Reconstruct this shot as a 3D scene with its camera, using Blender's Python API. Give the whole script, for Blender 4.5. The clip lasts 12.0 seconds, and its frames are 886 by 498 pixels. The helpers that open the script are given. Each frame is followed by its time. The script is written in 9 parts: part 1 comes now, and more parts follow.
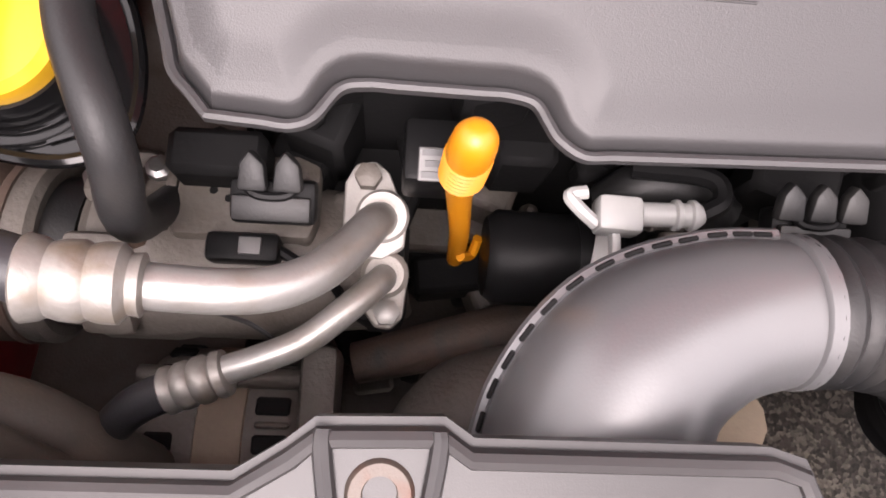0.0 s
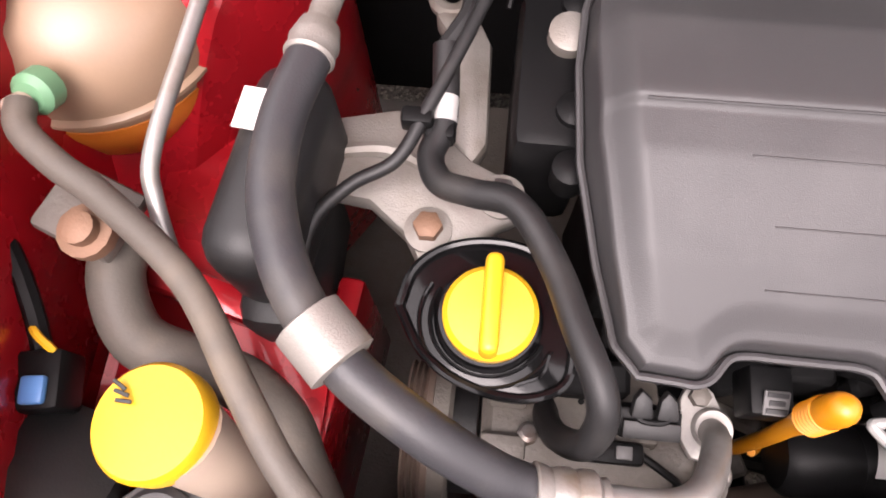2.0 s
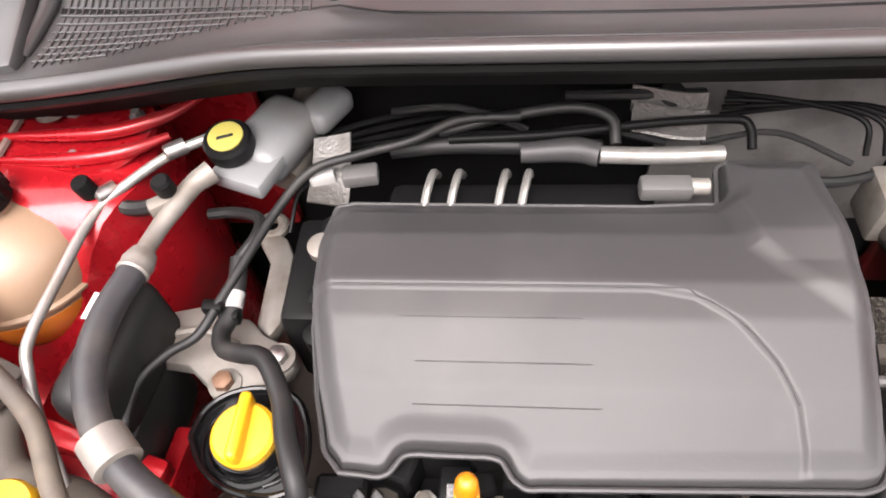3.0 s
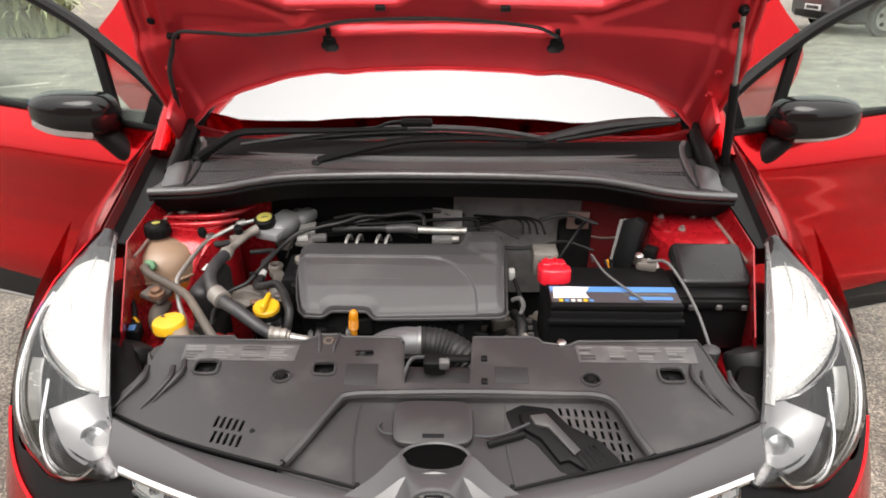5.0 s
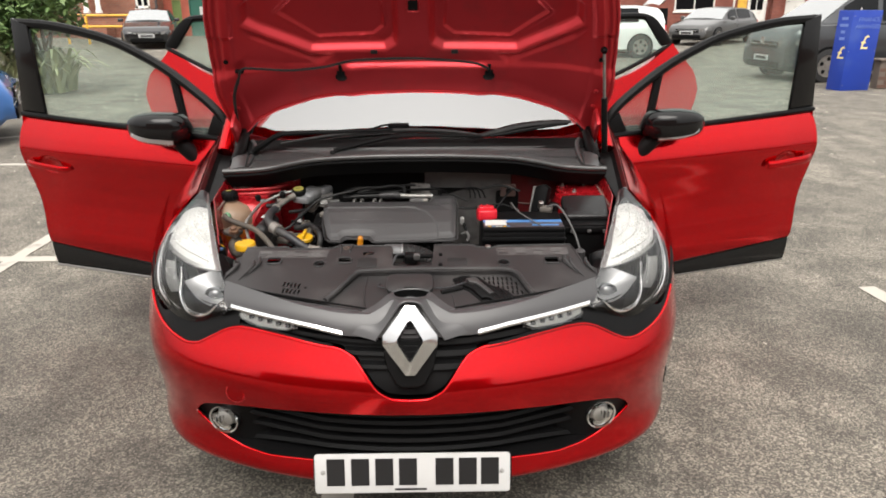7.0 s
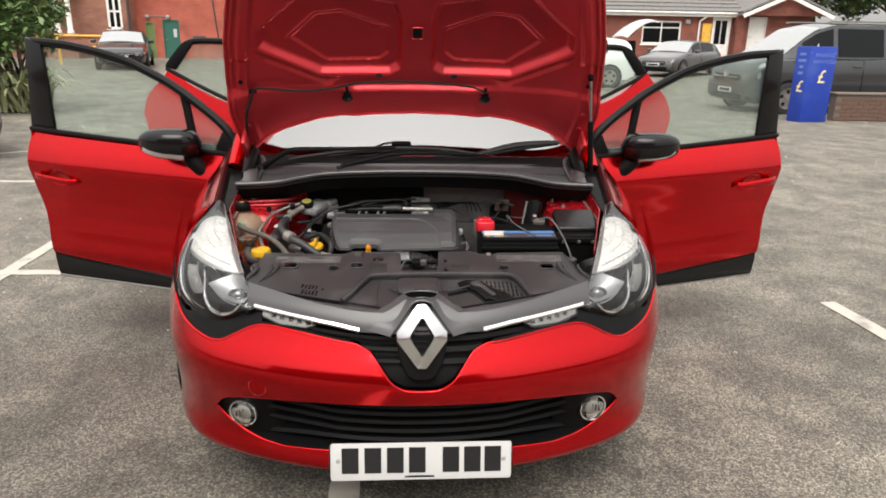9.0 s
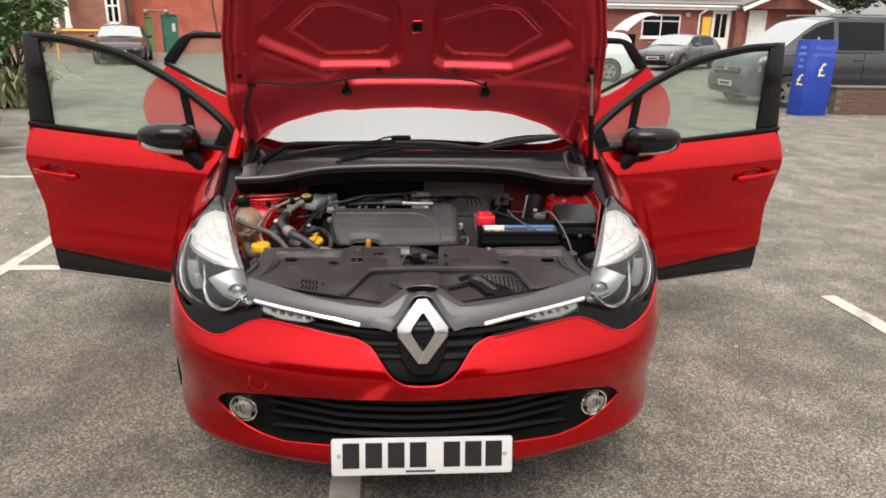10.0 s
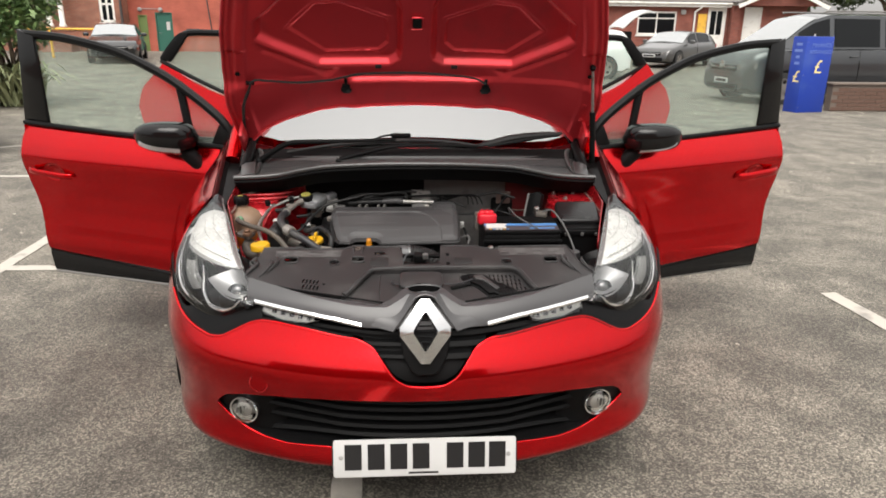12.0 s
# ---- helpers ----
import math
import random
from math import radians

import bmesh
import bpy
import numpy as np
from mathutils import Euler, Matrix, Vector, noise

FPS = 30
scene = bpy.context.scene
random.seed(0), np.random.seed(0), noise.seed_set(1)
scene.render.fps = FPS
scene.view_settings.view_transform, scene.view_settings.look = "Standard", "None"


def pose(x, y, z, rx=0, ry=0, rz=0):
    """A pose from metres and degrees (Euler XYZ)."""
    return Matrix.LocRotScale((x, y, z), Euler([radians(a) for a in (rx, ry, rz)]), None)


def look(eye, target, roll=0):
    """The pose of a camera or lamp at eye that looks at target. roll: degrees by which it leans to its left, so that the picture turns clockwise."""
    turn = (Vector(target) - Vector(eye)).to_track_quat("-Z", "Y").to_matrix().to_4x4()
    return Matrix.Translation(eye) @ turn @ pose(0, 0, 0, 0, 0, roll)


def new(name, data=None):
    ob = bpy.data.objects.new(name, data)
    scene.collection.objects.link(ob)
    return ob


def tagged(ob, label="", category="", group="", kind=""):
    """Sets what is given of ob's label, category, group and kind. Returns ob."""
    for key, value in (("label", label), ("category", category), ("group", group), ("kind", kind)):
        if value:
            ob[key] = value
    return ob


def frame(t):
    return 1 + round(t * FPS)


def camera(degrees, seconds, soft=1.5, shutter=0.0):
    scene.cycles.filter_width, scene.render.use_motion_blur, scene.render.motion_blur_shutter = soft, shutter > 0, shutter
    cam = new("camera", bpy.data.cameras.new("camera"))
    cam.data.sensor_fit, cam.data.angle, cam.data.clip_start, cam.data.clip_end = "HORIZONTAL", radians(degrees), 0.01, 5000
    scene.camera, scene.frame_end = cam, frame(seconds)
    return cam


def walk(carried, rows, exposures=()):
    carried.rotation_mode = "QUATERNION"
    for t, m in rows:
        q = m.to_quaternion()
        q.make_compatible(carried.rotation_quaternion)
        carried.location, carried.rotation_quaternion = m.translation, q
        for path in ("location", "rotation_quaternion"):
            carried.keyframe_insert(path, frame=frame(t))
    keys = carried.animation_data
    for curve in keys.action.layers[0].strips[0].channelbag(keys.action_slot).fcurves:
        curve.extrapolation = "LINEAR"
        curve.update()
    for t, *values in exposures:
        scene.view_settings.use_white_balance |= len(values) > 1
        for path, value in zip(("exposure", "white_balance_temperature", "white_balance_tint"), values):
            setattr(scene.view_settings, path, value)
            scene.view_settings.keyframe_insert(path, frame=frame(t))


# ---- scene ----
cam = camera(66.1, 12.0, soft=1.8)
PATH = [
    (0, (-0.199, 0.3464, 0.9951), (-0.05, 0.943, -0.9083), 16.29),
    (0.5, (-0.23, 0.3571, 0.9659), (-0.025, 0.8907, -0.9503), 21.71),
    (1, (-0.277, 0.3576, 0.982), (-0.127, 0.8897, -0.9403), 16.18),
    (1.5, (-0.347, 0.3611, 1.0537), (-0.4, 1.0127, -0.8356), -0.73),
    (2, (-0.363, 0.3686, 1.1246), (-0.471, 1.1915, -0.6947), -1.74),
    (2.5, (-0.317, 0.3539, 1.1976), (-0.422, 1.378, -0.5169), -2.77),
    (3, (-0.14, 0.2563, 1.265), (-0.334, 1.5706, -0.2301), -5.91),
    (3.5, (0.025, 0.0923, 1.3121), (-0.185, 1.6067, 0.0223), -3.78),
    (3.7, (0.042, 0.0188, 1.3365), (-0.144, 1.6047, 0.1316), -2.67),
    (5.3, (-0.006, -0.9084, 1.4381), (0.006, 0.9549, 0.7116), 0.26),
    (5.5, (-0.032, -1.0174, 1.4331), (-0.001, 0.8628, 0.7513), 0.2),
    (6, (-0.073, -1.2599, 1.449), (0.032, 0.6245, 0.7876), 0.58),
    (6.5, (0.023, -1.4495, 1.4466), (0.095, 0.4392, 0.7937), -0.22),
    (7, (0.063, -1.5898, 1.4548), (0.089, 0.297, 0.7897), -0.28),
    (9, (-0.05, -1.7666, 1.4557), (0.065, 0.1397, 0.8616), 0.96),
    (9.5, (-0.051, -1.7686, 1.4555), (0.059, 0.1338, 0.85), 1.07),
    (10, (-0.052, -1.7594, 1.4533), (0.064, 0.1424, 0.8438), 0.85),
    (10.5, (-0.054, -1.7533, 1.4529), (0.065, 0.1467, 0.8401), 0.84),
    (11, (-0.065, -1.7461, 1.4505), (0.053, 0.1548, 0.8399), 0.85),
    (11.5, (-0.065, -1.7421, 1.4509), (0.056, 0.1572, 0.8351), 0.84),
    (12, (-0.068, -1.7379, 1.4493), (0.059, 0.1613, 0.8345), 0.72),
]
EXPOSURES = [(0, 3.1, 6600, 25), (1, 3.36, 6600, 28), (2, 3.05, 6600, 25), (3, 3.22, 6500, 17), (3.7, 3.10, 6500, 13), (5.3, 2.22, 6500, 11), (6.0, 2.04, 6500, 10), (6.5, 1.92, 6500, 10), (12, 1.85, 6500, 10)]
walk(cam, [(t, look(eye, target, roll)) for t, eye, target, roll in PATH], EXPOSURES)

# ---- light: an overcast day, a bright veil of cloud with the sun behind it ----
world = bpy.data.worlds.new("overcast")
scene.world = world
world.use_nodes = True
wn, wl = world.node_tree.nodes, world.node_tree.links
sky = wn.new("ShaderNodeTexSky")
sky.sky_type, sky.sun_disc = "NISHITA", False
sky.sun_elevation, sky.sun_rotation = radians(56), radians(188)
sky.air_density, sky.dust_density, sky.ozone_density = 1.0, 4.0, 1.0
pale = wn.new("ShaderNodeHueSaturation")
pale.inputs["Saturation"].default_value = 0.15
# cloud: brightest overhead, a third of that at the horizon
up_co, up_z, veil, cloud = (wn.new("ShaderNode" + k) for k in ("TexCoord", "SeparateXYZ", "Mix", "Mix"))
veil.data_type = cloud.data_type = "RGBA"
veil.inputs[6].default_value, veil.inputs[7].default_value = (1.5, 1.44, 1.37, 1), (6.9, 6.7, 6.4, 1)
wl.new(up_co.outputs["Generated"], up_z.inputs[0])
wl.new(up_z.outputs["Z"], veil.inputs["Factor"])
cloud.inputs["Factor"].default_value = 0.8
wl.new(sky.outputs[0], pale.inputs["Color"])
wl.new(pale.outputs[0], cloud.inputs[6])
wl.new(veil.outputs[2], cloud.inputs[7])
wl.new(cloud.outputs[2], wn["Background"].inputs["Color"])
wn["Background"].inputs["Strength"].default_value = 0.1
sun = new("sun", bpy.data.lights.new("sun", "SUN"))
sun.data.energy, sun.data.angle, sun.data.color = 0.75, radians(40), (1.0, 0.95, 0.88)
sun.rotation_euler = (radians(34), 0, radians(-8))


# ---- materials ----
def material(name, color, rough=0.5, metal=0.0, vary=0.15, scale=12.0, fine=180.0, bump=0.08, coat=0.0,
             dirt=None, dirt_amount=0.0, spec=0.5, rough_vary=0.1, flake=0.0):
    """A surface with grain and stains at two scales; dirt: a second colour in patches."""
    m = bpy.data.materials.new(name)
    m.use_nodes = True
    n, l = m.node_tree.nodes, m.node_tree.links
    b = n["Principled BSDF"]
    b.inputs["Metallic"].default_value = metal
    b.inputs["Coat Weight"].default_value = coat
    b.inputs["Coat Roughness"].default_value = 0.04
    b.inputs["Specular IOR Level"].default_value = spec
    co = n.new("ShaderNodeTexCoord")
    big, small = n.new("ShaderNodeTexNoise"), n.new("ShaderNodeTexNoise")
    big.inputs["Scale"].default_value, big.inputs["Detail"].default_value = scale, 5
    small.inputs["Scale"].default_value, small.inputs["Detail"].default_value = fine, 3
    for t in (big, small):
        l.new(co.outputs["Object"], t.inputs["Vector"])
    mix = n.new("ShaderNodeMix")
    mix.data_type = "RGBA"
    dark = [c * (1 - vary) for c in color]
    lite = [min(1, c * (1 + vary)) for c in color]
    mix.inputs[6].default_value, mix.inputs[7].default_value = (*dark, 1), (*lite, 1)
    add = n.new("ShaderNodeMath")
    add.operation = "MULTIPLY_ADD"
    add.inputs[1].default_value = 0.4
    l.new(small.outputs["Fac"], add.inputs[0])
    half = n.new("ShaderNodeMath")
    half.operation = "MULTIPLY"
    half.inputs[1].default_value = 0.6
    l.new(big.outputs["Fac"], half.inputs[0])
    l.new(half.outputs[0], add.inputs[2])
    l.new(add.outputs[0], mix.inputs["Factor"])
    last = mix.outputs[2]
    if dirt:
        ramp = n.new("ShaderNodeMapRange")
        ramp.inputs["From Min"].default_value, ramp.inputs["From Max"].default_value = 0.62 - 0.3 * dirt_amount, 0.75
        l.new(big.outputs["Fac"], ramp.inputs["Value"])
        m2 = n.new("ShaderNodeMix")
        m2.data_type = "RGBA"
        m2.inputs[7].default_value = (*dirt, 1)
        l.new(last, m2.inputs[6])
        l.new(ramp.outputs[0], m2.inputs["Factor"])
        last = m2.outputs[2]
    l.new(last, b.inputs["Base Color"])
    rr = n.new("ShaderNodeMapRange")
    rr.inputs["To Min"].default_value = max(0.0, rough - rough_vary)
    rr.inputs["To Max"].default_value = min(1.0, rough + rough_vary)
    l.new(add.outputs[0], rr.inputs["Value"])
    l.new(rr.outputs[0], b.inputs["Roughness"])
    if bump:
        bp = n.new("ShaderNodeBump")
        bp.inputs["Strength"].default_value, bp.inputs["Distance"].default_value = bump, 0.002
        l.new(small.outputs["Fac"], bp.inputs["Height"])
        l.new(bp.outputs[0], b.inputs["Normal"])
    return m


def glass(name, tint=(0.85, 0.93, 0.88), alpha=0.25, rough=0.0, haze=0.0):
    """Thin car glass: clear sight, a haze painted in for reflections, and real gloss."""
    m = bpy.data.materials.new(name)
    m.use_nodes = True
    n, l = m.node_tree.nodes, m.node_tree.links
    for node in list(n):
        if node.type != "OUTPUT_MATERIAL":
            n.remove(node)
    out = [x for x in n if x.type == "OUTPUT_MATERIAL"][0]
    clear, gloss, mix, fr = (n.new("ShaderNodeBsdf" + k) if k in ("Transparent", "Glossy") else n.new("ShaderNode" + k)
                             for k in ("Transparent", "Glossy", "MixShader", "Fresnel"))
    clear.inputs[0].default_value = (*tint, 1)
    gloss.inputs["Roughness"].default_value = rough
    fr.inputs["IOR"].default_value = 1.0 + alpha * 3.2
    l.new(fr.outputs[0], mix.inputs[0])
    # greenish diffuse haze stands in for sky and building reflections
    pale_haze, haze_mix = n.new("ShaderNodeBsdfDiffuse"), n.new("ShaderNodeMixShader")
    pale_haze.inputs[0].default_value = (0.42, 0.50, 0.45, 1)
    haze_mix.inputs[0].default_value = haze
    l.new(clear.outputs[0], haze_mix.inputs[1])
    l.new(pale_haze.outputs[0], haze_mix.inputs[2])
    l.new(haze_mix.outputs[0], mix.inputs[1])
    l.new(gloss.outputs[0], mix.inputs[2])
    l.new(mix.outputs[0], out.inputs[0])
    return m


RED = material("red_car_paint", (0.54, 0.0012, 0.0048), 0.17, 0.94, 0.04, 3, 900, 0.0, coat=0.4, spec=0.2, rough_vary=0.02)
WASHER = material("rusty_washer", (0.0833, 0.06615, 0.0539), 0.55, 0.1, 0.2, 120, 900, 0.1, dirt=(0.0882, 0.0392, 0.0245), dirt_amount=0.5)
RED_DULL = material("red_inner_paint", (0.56, 0.036, 0.046), 0.30, 0.62, 0.10, 5, 300, 0.02, spec=0.4, dirt=(0.36, 0.040, 0.045), dirt_amount=0.25, rough_vary=0.06)
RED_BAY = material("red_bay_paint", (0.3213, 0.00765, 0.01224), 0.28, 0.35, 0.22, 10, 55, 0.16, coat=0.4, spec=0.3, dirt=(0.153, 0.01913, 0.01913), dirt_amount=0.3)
# bay paint with grime, its colour also darkened to carry the bay's shade
RED_GRIME_SHADED = material("shaded_grimy_red_bay_paint", (0.1156, 0.00952, 0.01088), 0.5, 0.1, 0.25, 14, 250, 0.06, spec=0.3, dirt=(0.0612, 0.0306, 0.0272), dirt_amount=0.5)
BLACK = material("black_plastic", (0.0056, 0.0056, 0.00584), 0.42, 0, 0.25, 14, 900, 0.10, spec=0.10)
GLOSS_BLACK = material("gloss_black_plastic", (0.005, 0.005, 0.0053), 0.14, 0, 0.1, 10, 400, 0.0, coat=0.12, spec=0.25, rough_vary=0.03)
GREY_PLASTIC = material("grained_grey_plastic", (0.039, 0.0379, 0.039), 0.46, 0, 0.10, 6, 1400, 0.14, dirt=(0.060, 0.0578, 0.0585), dirt_amount=0.25, spec=0.4)
COWL = material("satin_cowl_plastic", (0.034, 0.034, 0.0345), 0.36, 0, 0.12, 6, 1200, 0.05, dirt=(0.046, 0.045, 0.044), dirt_amount=0.3, spec=0.8)
DUSTY_RED = material("dusty_faded_red", (0.17, 0.115, 0.10), 0.6, 0, 0.2, 30, 300, 0.1)
DULL_YELLOW = material("dull_yellow_print", (0.30, 0.26, 0.06), 0.45, 0, 0.1, 60, 300, 0.0)
SLAM_PLASTIC = material("dark_shield_plastic", (0.026, 0.0248, 0.0253), 0.40, 0, 0.15, 9, 1500, 0.04, dirt=(0.052, 0.049, 0.048), dirt_amount=0.35, spec=0.4)
PANEL = material("satin_dark_panel", (0.054, 0.0525, 0.0545), 0.32, 0, 0.1, 6, 900, 0.04, spec=0.5)
RUBBER = material("black_rubber", (0.0112, 0.0112, 0.0116), 0.5, 0, 0.2, 20, 700, 0.1, dirt=(0.0272, 0.0256, 0.024), dirt_amount=0.3, spec=0.35)
HOSE = material("dusty_rubber_hose", (0.027, 0.027, 0.0297), 0.46, 0, 0.2, 18, 600, 0.10, dirt=(0.05738, 0.05332, 0.0486), dirt_amount=0.3, spec=0.4)
DUSTY_HOSE = material("brown_dusty_hose", (0.078, 0.068, 0.058), 0.55, 0, 0.25, 22, 500, 0.15, dirt=(0.12, 0.10, 0.078), dirt_amount=0.5, spec=0.3)
GRIME_ALU = material("oily_castings", (0.10, 0.087, 0.075), 0.55, 0.1, 0.4, 30, 300, 0.35, dirt=(0.07, 0.058, 0.047), dirt_amount=0.5)
ALU = material("cast_aluminium", (0.2232, 0.2077, 0.1891), 0.52, 0.4, 0.2, 25, 700, 0.2, dirt=(0.1302, 0.1085, 0.0868), dirt_amount=0.45)
PIPE = material("aluminium_pipe", (0.31, 0.302, 0.288), 0.38, 0.6, 0.16, 30, 500, 0.10, dirt=(0.21, 0.185, 0.155), dirt_amount=0.45)
CRIMP = material("stained_crimp_sleeve", (0.235, 0.222, 0.205), 0.45, 0.5, 0.25, 60, 500, 0.12, dirt=(0.15, 0.115, 0.08), dirt_amount=0.5)
DIRTY_ALU = material("dirty_castings", (0.112, 0.100, 0.088), 0.6, 0.1, 0.4, 26, 300, 0.35, dirt=(0.07, 0.058, 0.047), dirt_amount=0.5)
STEEL = material("steel", (0.315, 0.308, 0.301), 0.35, 0.9, 0.2, 40, 600, 0.1, dirt=(0.175, 0.098, 0.063), dirt_amount=0.3)
STEEL_DULL = material("dull_plated_steel", (0.225, 0.2175, 0.2063), 0.45, 0.6, 0.2, 40, 600, 0.1)
RUST = material("rusty_bolt", (0.162, 0.08925, 0.055), 0.6, 0.3, 0.3, 60, 500, 0.2)
CHROME = material("chrome", (0.85, 0.85, 0.86), 0.08, 1.0, 0.03, 10, 300, 0.0, rough_vary=0.03)
SATIN_CHROME = material("satin_chrome", (0.64, 0.64, 0.645), 0.2, 1.0, 0.03, 10, 300, 0.0, rough_vary=0.05)
YELLOW = material("yellow_plastic", (0.5984, 0.3309, 0.01056), 0.38, 0, 0.08, 15, 500, 0.03, rough_vary=0.06)
AMBER = material("amber_plastic", (0.44, 0.165, 0.004), 0.38, 0, 0.08, 15, 500, 0.03)
BRIGHT_RED = material("red_plastic", (0.527, 0.0085, 0.0204), 0.38, 0, 0.10, 15, 500, 0.03)
TANK = material("cloudy_tank_plastic", (0.235, 0.157, 0.104), 0.40, 0, 0.12, 9, 400, 0.03, dirt=(0.23, 0.14, 0.08), dirt_amount=0.3)
COOLANT = material("orange_coolant_level", (0.4752, 0.144, 0.01764), 0.35, 0, 0.12, 9, 400, 0.02)
WHITE_PLASTIC = material("white_plastic", (0.306, 0.3029, 0.2938), 0.4, 0, 0.08, 20, 500, 0.04)
CLOUDY = material("cloudy_reservoir_plastic", (0.165, 0.168, 0.172), 0.4, 0, 0.15, 12, 400, 0.04, dirt=(0.14, 0.134, 0.127), dirt_amount=0.35)
FELT = material("dusty_insulation_felt", (0.145, 0.139, 0.135), 0.85, 0, 0.2, 14, 300, 0.4, dirt=(0.06, 0.056, 0.053), dirt_amount=0.4)
WORN_ALU = material("worn_cast_flange", (0.36, 0.343, 0.322), 0.5, 0.3, 0.18, 40, 600, 0.15, dirt=(0.24, 0.20, 0.165), dirt_amount=0.35)
RUST_DULL = material("rusty_grooved_steel", (0.106, 0.07488, 0.05875), 0.65, 0.3, 0.3, 40, 400, 0.2, dirt=(0.06359, 0.06336, 0.05875), dirt_amount=0.4)
BEIGE_CAST = material("tan_stator_steel", (0.19, 0.15, 0.11), 0.6, 0.2, 0.25, 30, 300, 0.15)
BLACK_SATIN = material("satin_black_moulding", (0.075, 0.076, 0.079), 0.33, 0, 0.12, 8, 900, 0.03, dirt=(0.085, 0.084, 0.084), dirt_amount=0.25, spec=1.0)
BEIGE = material("beige_plastic", (0.33, 0.258, 0.204), 0.45, 0, 0.1, 20, 500, 0.04)
LABEL_WHITE = material("paper_label", (0.493, 0.4845, 0.4675), 0.55, 0, 0.06, 30, 300, 0.03)
LABEL_BLUE = material("blue_label", (0.07, 0.19, 0.42), 0.35, 0, 0.08, 30, 300, 0.0)
LABEL_DARK = material("dark_label", (0.05, 0.045, 0.05), 0.4, 0, 0.1, 30, 300, 0.0)
LABEL_GREY = material("grey_sticker", (0.085, 0.083, 0.082), 0.45, 0, 0.12, 30, 300, 0.02)
GREEN_PLASTIC = material("green_clip_plastic", (0.10, 0.22, 0.12), 0.45, 0, 0.1, 20, 400, 0.03)
FOIL = material("embossed_heat_shield", (0.15, 0.145, 0.139), 0.42, 0.6, 0.3, 20, 260, 0.6, dirt=(0.09, 0.08, 0.072), dirt_amount=0.45)
# near-black that paints the shade inside the shield's slots and the cup
GROOVE_BLACK = material("shade_black_void", (0.0022, 0.0022, 0.0022), 0.9, 0, 0.1, 10, 300, 0.0, spec=0.02)
# cabin trim; also near-black colour for shade in holes and deep engine parts
INTERIOR = material("dark_trim_and_shade", (0.0072, 0.0072, 0.00744), 0.7, 0, 0.2, 10, 300, 0.1, spec=0.12)
SEAT = material("seat_fabric", (0.028, 0.028, 0.03), 0.85, 0, 0.25, 30, 500, 0.2)
PLATE_WHITE = material("number_plate_white", (0.52, 0.52, 0.515), 0.3, 0, 0.03, 12, 300, 0.0, coat=0.2)
INK = material("black_ink", (0.01, 0.01, 0.011), 0.4, 0, 0.05, 20, 300, 0.0)
TYRE = material("tyre_rubber", (0.022, 0.022, 0.022), 0.75, 0, 0.2, 20, 300, 0.2)
LAMP_GREY = material("lamp_reflector", (0.34, 0.34, 0.335), 0.25, 0.7, 0.1, 20, 300, 0.0)
LAMP_WHITE = material("frosted_lamp_reflector", (0.70, 0.695, 0.68), 0.28, 0.45, 0.05, 9, 200, 0.0, coat=0.3)
LAMP_BOWL = material("silvered_bowl", (0.30, 0.30, 0.305), 0.38, 0.6, 0.1, 20, 300, 0.0, rough_vary=0.04)
LENS_GLASS = material("projector_glass", (0.10, 0.105, 0.11), 0.05, 0.5, 0.1, 20, 300, 0.0, coat=1.0, rough_vary=0.03)
LAMP_DARK = material("lamp_bezel", (0.022, 0.022, 0.024), 0.25, 0.3, 0.15, 20, 300, 0.0)
WINDSCREEN = glass("windscreen_glass", (0.62, 0.68, 0.66), 1.45)
DOOR_GLASS = glass("green_door_glass", (0.78, 0.89, 0.84), 0.17, haze=0.19)
LENS = glass("clear_lamp_lens", (0.97, 0.975, 0.97), 0.165)


# ---- mesh helpers ----
LEVEL = Matrix.Identity(4)
# the car's front end is drawn in a frame that leans back by 5.25 degrees
LEAN = Matrix.Translation((0, 1.2, 0)) @ Matrix.Rotation(radians(5.25), 4, "X") @ Matrix.Translation((0, -1.2, 0))
setting = {"frame": LEVEL}


def part(name, bm, mat, parent=None, label="", angle=38, recalc=True):
    """Links a bmesh, in world places, as ONE mesh object under a thing or under a part."""
    if recalc:
        bmesh.ops.recalc_face_normals(bm, faces=bm.faces)
    bm.transform(setting["frame"])
    me = bpy.data.meshes.new(name)
    bm.to_mesh(me)
    bm.free()
    me.shade_smooth()
    me.set_sharp_from_angle(angle=radians(angle))
    me.materials.append(mat)
    ob = new(name, me)
    if parent:
        ob.parent = parent
        if parent.type == "EMPTY":
            ob.matrix_parent_inverse = parent.matrix_basis.inverted()
    if label:
        tagged(ob, label)
    return ob


def face_out(ob, way):
    """Turns a pane so that its front looks along the given direction."""
    if ob.data.polygons[len(ob.data.polygons) // 2].normal.dot(way) < 0:
        ob.data.flip_normals()
    return ob


def thing(name, at, label, category, group=""):
    ob = new(name)
    ob.location = at
    ob.empty_display_size = 0.05
    ob.matrix_basis = Matrix.Translation(at)
    return tagged(ob, label, category, group)


def V(*a):
    return Vector(a)


def step(v, a, b):
    t = np.clip((v - a) / (b - a), 0, 1)
    return t * t * (3 - 2 * t)


